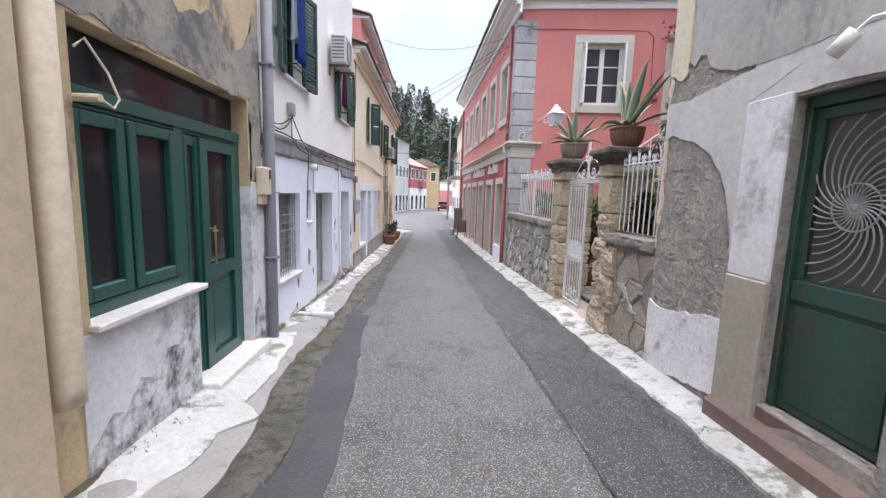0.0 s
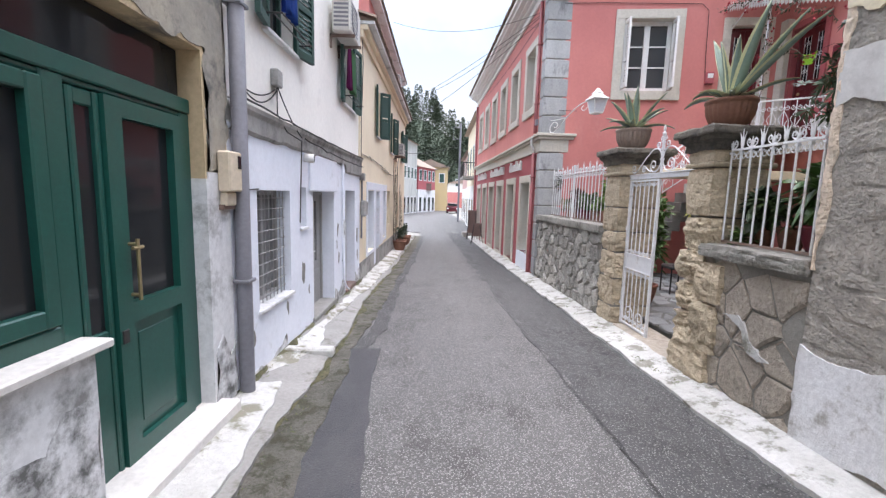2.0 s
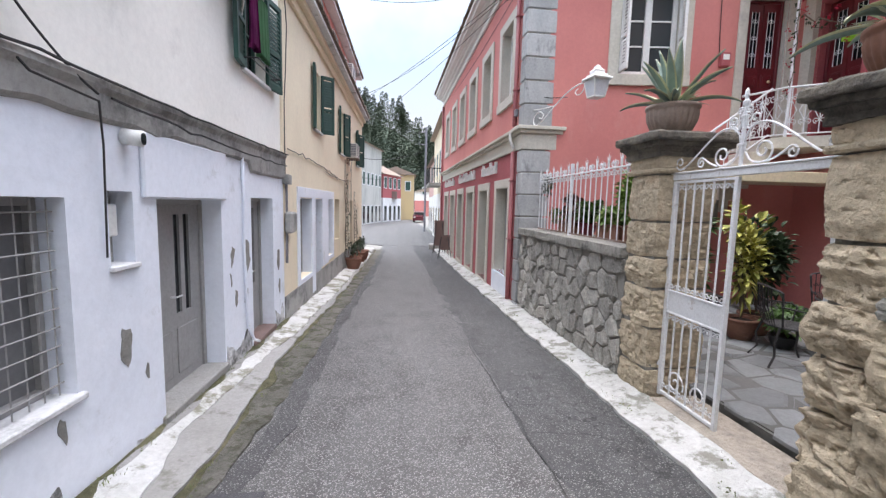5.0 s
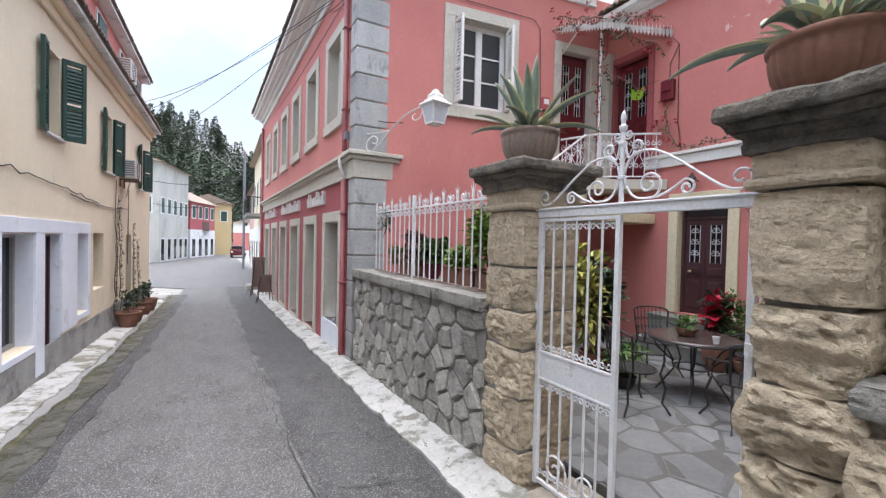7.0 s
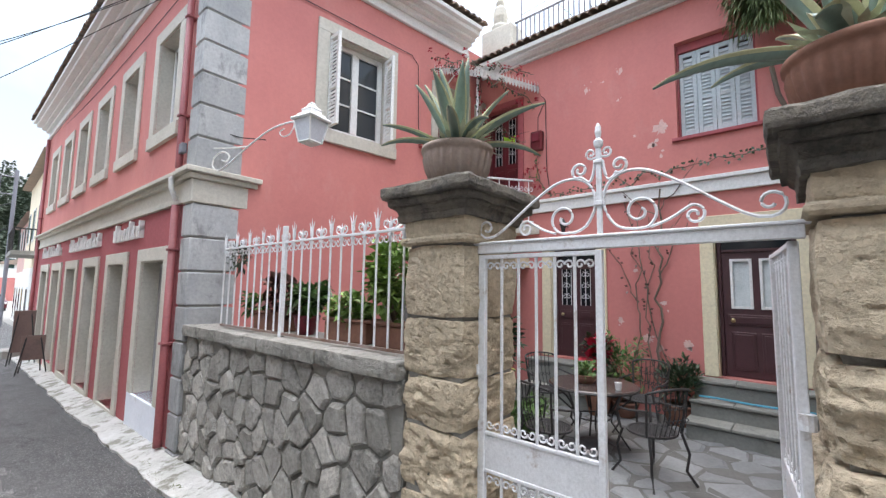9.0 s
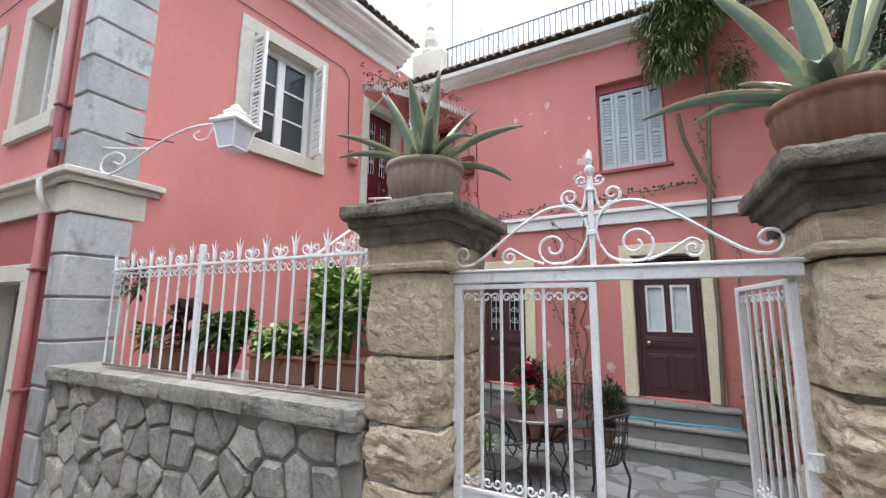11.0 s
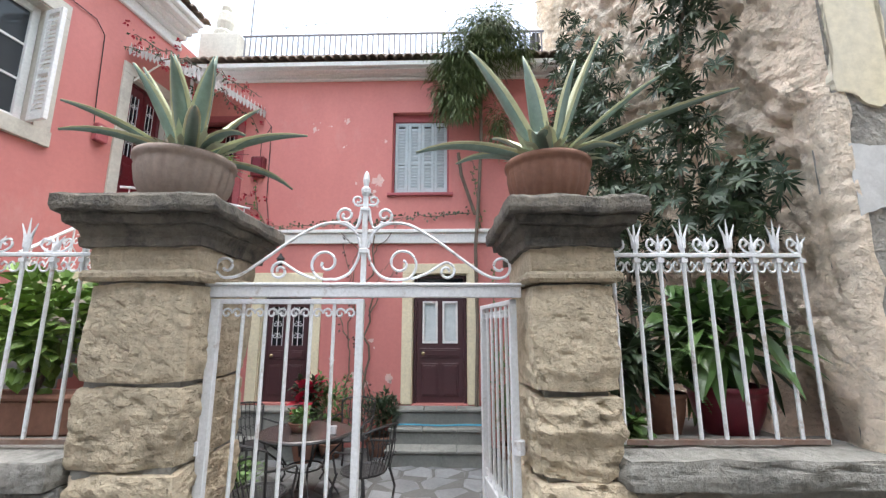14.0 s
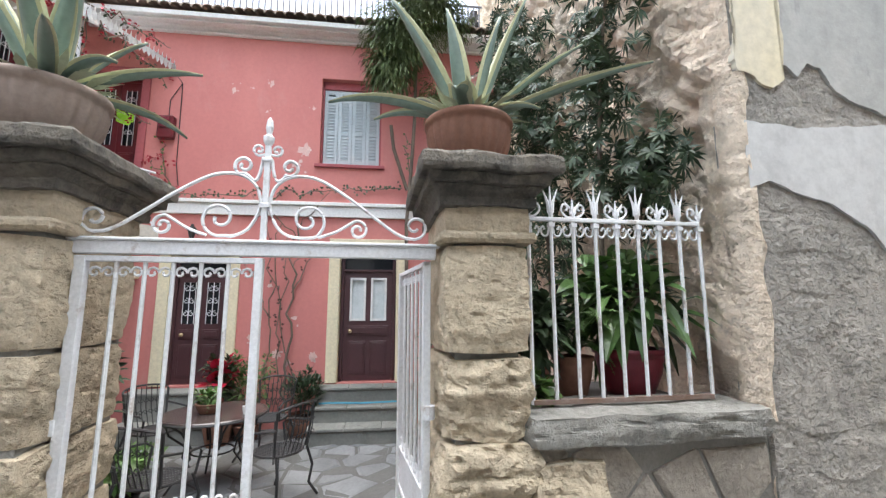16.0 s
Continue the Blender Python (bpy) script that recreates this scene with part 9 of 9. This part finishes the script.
far_house("white house at the end of the street", 1.6, 9.0, 88.0, 98.0, 4.4, OFFWHITE, (3, 1), 1, 1.1, PINK, GREEN_SHUTTER, 2)
far_house("pale house further along the street", 2.25, 9.0, 36.2, 47.0, 5.6, surface("pale_pink_plaster", (0.7, 0.45, 0.4), (0.62, 0.4, 0.36), None, 1, 20, 0.9), (5, 2), 1, 1.1, OFFWHITE)
h = far_house("tall cream house with a black iron balcony", 2.0, 9.0, 26.2, 36.0, 6.7, CREAM, (4, 2), 1, 1.2, OFFWHITE)
part("balcony", boxes(((1.2, 28.0, 3.0), (2.0, 31.5, 3.15))), CONCRETE, h)
bm = boxes(((1.2, 28.0, 3.95), (1.24, 31.5, 4.0)), ((1.2, 28.0, 3.95), (2.0, 28.04, 4.0)))
for k in range(24):
    box(bm, (1.21, 28.0 + 3.48 * k / 23, 3.15), (1.235, 28.03 + 3.48 * k / 23, 3.96))
for k in range(6):
    box(bm, (1.22 + 0.75 * k / 5, 28.01, 3.15), (1.25 + 0.75 * k / 5, 28.035, 3.96))
part("balcony_railing", bm, IRON_BLACK, h)
part("chimney", block((3.2, 28.5, 6.8), (3.8, 29.1, 8.4)), OFFWHITE, h)
t = thing("utility_pole", "grey pole with a lamp and wires", "pole", (1.5, 39.5, -0.5))
part("pole", tubes([(1.5, 39.5, -0.6), (1.5, 39.5, 8.3)], r=0.09, sides=8), GREY_PIPE, t)
part("cross_arm", tubes([(1.5, 39.5, 7.9), (0.9, 39.5, 7.9), (0.9, 39.5, 6.9), (1.5, 39.5, 6.9)], r=0.04), GREY_PIPE, t)
part("wire", tubes(sagging((1.5, 39.5, 6.4), (-5.0, 42.0, 6.0), 0.5), sagging((1.5, 39.5, 5.0), (-5.0, 46.0, 4.5), 0.6), r=0.02, sides=4), CABLE, t)

t = thing("parked_car", "small dark red car parked at the far bend", "car", (1.6, 60, -0.5))
CAR = surface("dark_red_car_paint", (0.1, 0.015, 0.02), (0.09, 0.012, 0.018), None, 1, 20, 0.25, bump=0)
bm = bmesh.new()
sec = [(-0.8, 58.0, 0.25), (-0.82, 58.0, 0.75), (-0.74, 58.7, 0.95), (-0.62, 59.2, 1.4), (-0.62, 60.6, 1.42), (-0.75, 61.4, 0.95), (-0.8, 61.9, 0.85), (-0.8, 62.0, 0.25)]
l = [bm.verts.new((1.6 + x, y, z - 0.5)) for x, y, z in sec]
r = [bm.verts.new((1.6 - x, y, z - 0.5)) for x, y, z in sec]
for k in range(len(sec) - 1):
    bm.faces.new((l[k], l[k + 1], r[k + 1], r[k]))
bm.faces.new(l)
bm.faces.new(r)
bm.faces.new((l[0], r[0], r[-1], l[-1]))
part("body", bm, CAR, t)
part("windscreen", boxes(((0.95, 58.72, 0.42), (2.25, 58.8, 0.82))), GLASS_DARK, t)
for x in (0.95, 2.25):
    part("headlight", boxes(((x - 0.12, 57.97, 0.1), (x + 0.12, 58.02, 0.24)), bevel=0.02), WHITE_PAINT, t)
    for y in (58.7, 61.2):
        part("wheel", tubes([(x - 0.12, y, -0.2), (x + 0.12, y, -0.2)], r=0.3, sides=14), IRON_BLACK, t)

# easel signs standing at the shop front
for y, hgt in ((20.6, 0.95), (22.6, 1.5)):
    x = right_x(y) - 0.35
    zb = street_z(y) + 0.03
    t = thing("easel_sign", "dark folding easel standing on the kerb", "easel", (x, y, zb))
    part("board", boxes(((x - 0.22, y - 0.02, zb + 0.35), (x + 0.22, y + 0.02, zb + hgt)), bevel=0.008), BROWN_STEP, t)
    for s in (-1, 1):
        part("leg", tubes([(x + s * 0.28, y - 0.12, zb), (x + s * 0.12, y, zb + hgt)], r=0.016), IRON_BLACK, t)
        part("leg", tubes([(x + s * 0.2, y + 0.3, zb), (x + s * 0.1, y, zb + hgt)], r=0.016), IRON_BLACK, t)
setting("kerb_blocks", rough(boxes(((1.1, 24.6, -0.5), (1.7, 25.4, -0.12)), ((-2.4, 22.0, -0.6), (-1.5, 23.2, -0.2)), bevel=0.05), 0.03, 3), CONCRETE, "broken concrete kerb end", "kerb")
setting("far_pavement", boxes(((-9.0, 22.5, -0.7), (-5.2, 70, -0.4))), CONCRETE, "pale concrete forecourt past the bend", "pavement")

# ---------------------------------------------------------------- wooded hill
bm = bmesh.new()
NXH, NYH = 40, 14


def hill_z(x, y):
    f = max(0.0, min(1.0, (y - 100) / 90))
    d = max(0.0, min(1.0, (x + 6) / 14))
    ridge = 36 - 0.05 * abs(x + 20) - 10 * d * d * (3 - 2 * d) + 2.5 * noise.noise((x * 0.04, 1.0, 0.3))
    return -1.5 + max(0, ridge) * (3 * f * f - 2 * f ** 3)


g = [[bm.verts.new((-160 + 320 * i / NXH, 98 + 160 * j / NYH, hill_z(-160 + 320 * i / NXH, 98 + 160 * j / NYH))) for j in range(NYH + 1)] for i in range(NXH + 1)]
for i in range(NXH):
    for j in range(NYH):
        bm.faces.new((g[i][j], g[i + 1][j], g[i + 1][j + 1], g[i][j + 1]))
# hill and its trees carry the haze in their leaf colour
setting("hill", bm, LEAF_FAR, "dark wooded hillside behind the village, colour paled for haze", "hill")
grow = np.random.default_rng(90)
spots = []
for _ in range(640):
    x, y = grow.uniform(-85, 45), grow.uniform(106, 194)
    zb = hill_z(x, y)
    pine = grow.random() < 0.6
    hh = grow.uniform(8, 14) if pine else grow.uniform(5, 9)
    n = 420 if pine else 300
    f = grow.random(n) ** 0.8
    a = grow.uniform(0, math.tau, n)
    if pine:
        whorl = 0.72 + 0.28 * np.cos(f * hh * 3.1)
        w = hh * 0.23 * (1 - f) ** 0.75 * whorl * grow.uniform(0.35, 1.1, n)
    else:
        w = hh * 0.42 * np.sqrt(np.clip(1 - (2 * f - 0.9) ** 2 * 0.8, 0, 1)) * grow.uniform(0.4, 1.1, n)
    base = np.stack((x + w * np.cos(a), y + w * np.sin(a), zb + 0.4 + hh * f), 1)
    ln = grow.uniform(0.3, 0.75, n)[:, None]
    tip = base + ln * np.stack((np.cos(a), np.sin(a), grow.uniform(-0.5, 0.6, n)), 1)
    side = ln * 0.5 * np.stack((-np.sin(a), np.cos(a), grow.uniform(-0.6, 0.6, n)), 1)
    mid = (base + tip) / 2
    spots.append(np.stack((base, mid + side, tip, mid - side), 1).reshape(-1, 3))
spots = np.concatenate(spots)
me = bpy.data.meshes.new("hillside_trees")
me.from_pydata(spots.tolist(), [], np.arange(len(spots)).reshape(-1, 4).tolist())
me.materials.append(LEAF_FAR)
o = new("hillside_trees", me)
tagged(o, "dark pines and cypresses on the hillside, colour paled for haze", "trees", "", "stuff")

# ---------------------------------------------------------------- courtyard paving, slab by slab
paving = setting("courtyard_paving", boxes(((-7.28, -5.25, 0.0), (-0.4, -0.52, 0.128))), SLATE_JOINT, "irregular grey slate paving of the courtyard", "floor", W_RIGHT)
for k, (c, poly) in enumerate(cells(-7.25, -0.5, -5.2, -0.5, 0.46, 0.36, 17, 0.014)):
    stone_piece(paving, "slab", c, poly, SLATE, W_RIGHT, 0.014, lambda x, y, d: (x, y, 0.132 + d), 1700 + k)

# cracks and tar seams in the road
bm = bmesh.new()


def crack(x0, y0, x1, y1, w, amp, seed):
    n = max(4, int(math.hypot(x1 - x0, y1 - y0) / 0.12))
    prev = None
    for i in range(n + 1):
        f = i / n
        x, y = x0 + (x1 - x0) * f + amp * noise.noise((i * 0.35, seed, 0)), y0 + (y1 - y0) * f + amp * noise.noise((i * 0.35, seed, 7))
        ww = w * (0.4 + abs(noise.noise((i * 0.6, seed, 3))) * 1.6)
        z = street_z(y) + 0.014
        ang = math.atan2(y1 - y0, x1 - x0) + math.pi / 2
        cur = (bm.verts.new((x + ww * math.cos(ang), y + ww * math.sin(ang), z)), bm.verts.new((x - ww * math.cos(ang), y - ww * math.sin(ang), z)))
        if prev:
            bm.faces.new((prev[0], cur[0], cur[1], prev[1]))
        prev = cur


for args in ((1.2, 1.0, 1.14, 4.3, 0.009, 0.06, 1), (1.14, 4.3, 0.88, 9.0, 0.009, 0.06, 21), (0.88, 9.0, 0.5, 18.0, 0.007, 0.08, 2), (1.1, 6.05, 1.5, 5.95, 0.008, 0.06, 22), (0.98, 7.0, 1.45, 6.95, 0.006, 0.05, 23), (1.12, 8.3, 1.85, 8.1, 0.006, 0.08, 3), (1.3, 6.6, 2.0, 6.9, 0.004, 0.08, 4), (1.35, 3.0, 2.0, 3.4, 0.004, 0.1, 5), (1.65, 1.5, 1.75, 5.2, 0.004, 0.1, 6), (0.75, 10.2, 0.6, 14, 0.005, 0.1, 7), (1.2, 4.8, 1.9, 4.5, 0.004, 0.08, 8), (1.5, 5.2, 1.95, 5.9, 0.004, 0.1, 10), (1.3, 2.2, 1.9, 2.0, 0.004, 0.1, 11), (1.25, 5.6, 1.8, 6.0, 0.003, 0.1, 12)):
    crack(*args)
setting("road_cracks", bm, TAR, "dark cracks in the worn asphalt", "road")

# moss and weeds in the kerb joints
bm = bmesh.new()
rng = random.Random(77)
for _ in range(150):
    left = rng.random() < 0.7
    y = rng.uniform(1.5, 14)
    x = (-1.93 if rng.random() < 0.5 else -1.42) + rng.gauss(0, 0.03) if left else right_x(y) - (0.02 if rng.random() < 0.5 else 0.3) + rng.gauss(0, 0.02)
    zb = street_z(y) + (0.1 if x < -1.7 else 0.025 if left else 0.06)
    for _ in range(rng.randint(6, 16)):
        leaf(bm, Vector((x + rng.gauss(0, 0.025), y + rng.gauss(0, 0.05), zb - 0.01)), Vector((rng.gauss(0, 0.6), rng.gauss(0, 0.6), 1)), Vector((1, 0, 0)), rng.uniform(0.02, 0.06), 0.012, 0.5)
tagged(raw("kerb_weeds", bm, leaf_stuff("weed_leaf", (0.16, 0.18, 0.05), (0.1, 0.13, 0.04)), None), "moss and small weeds in the kerb joints", "weeds", "", "stuff")
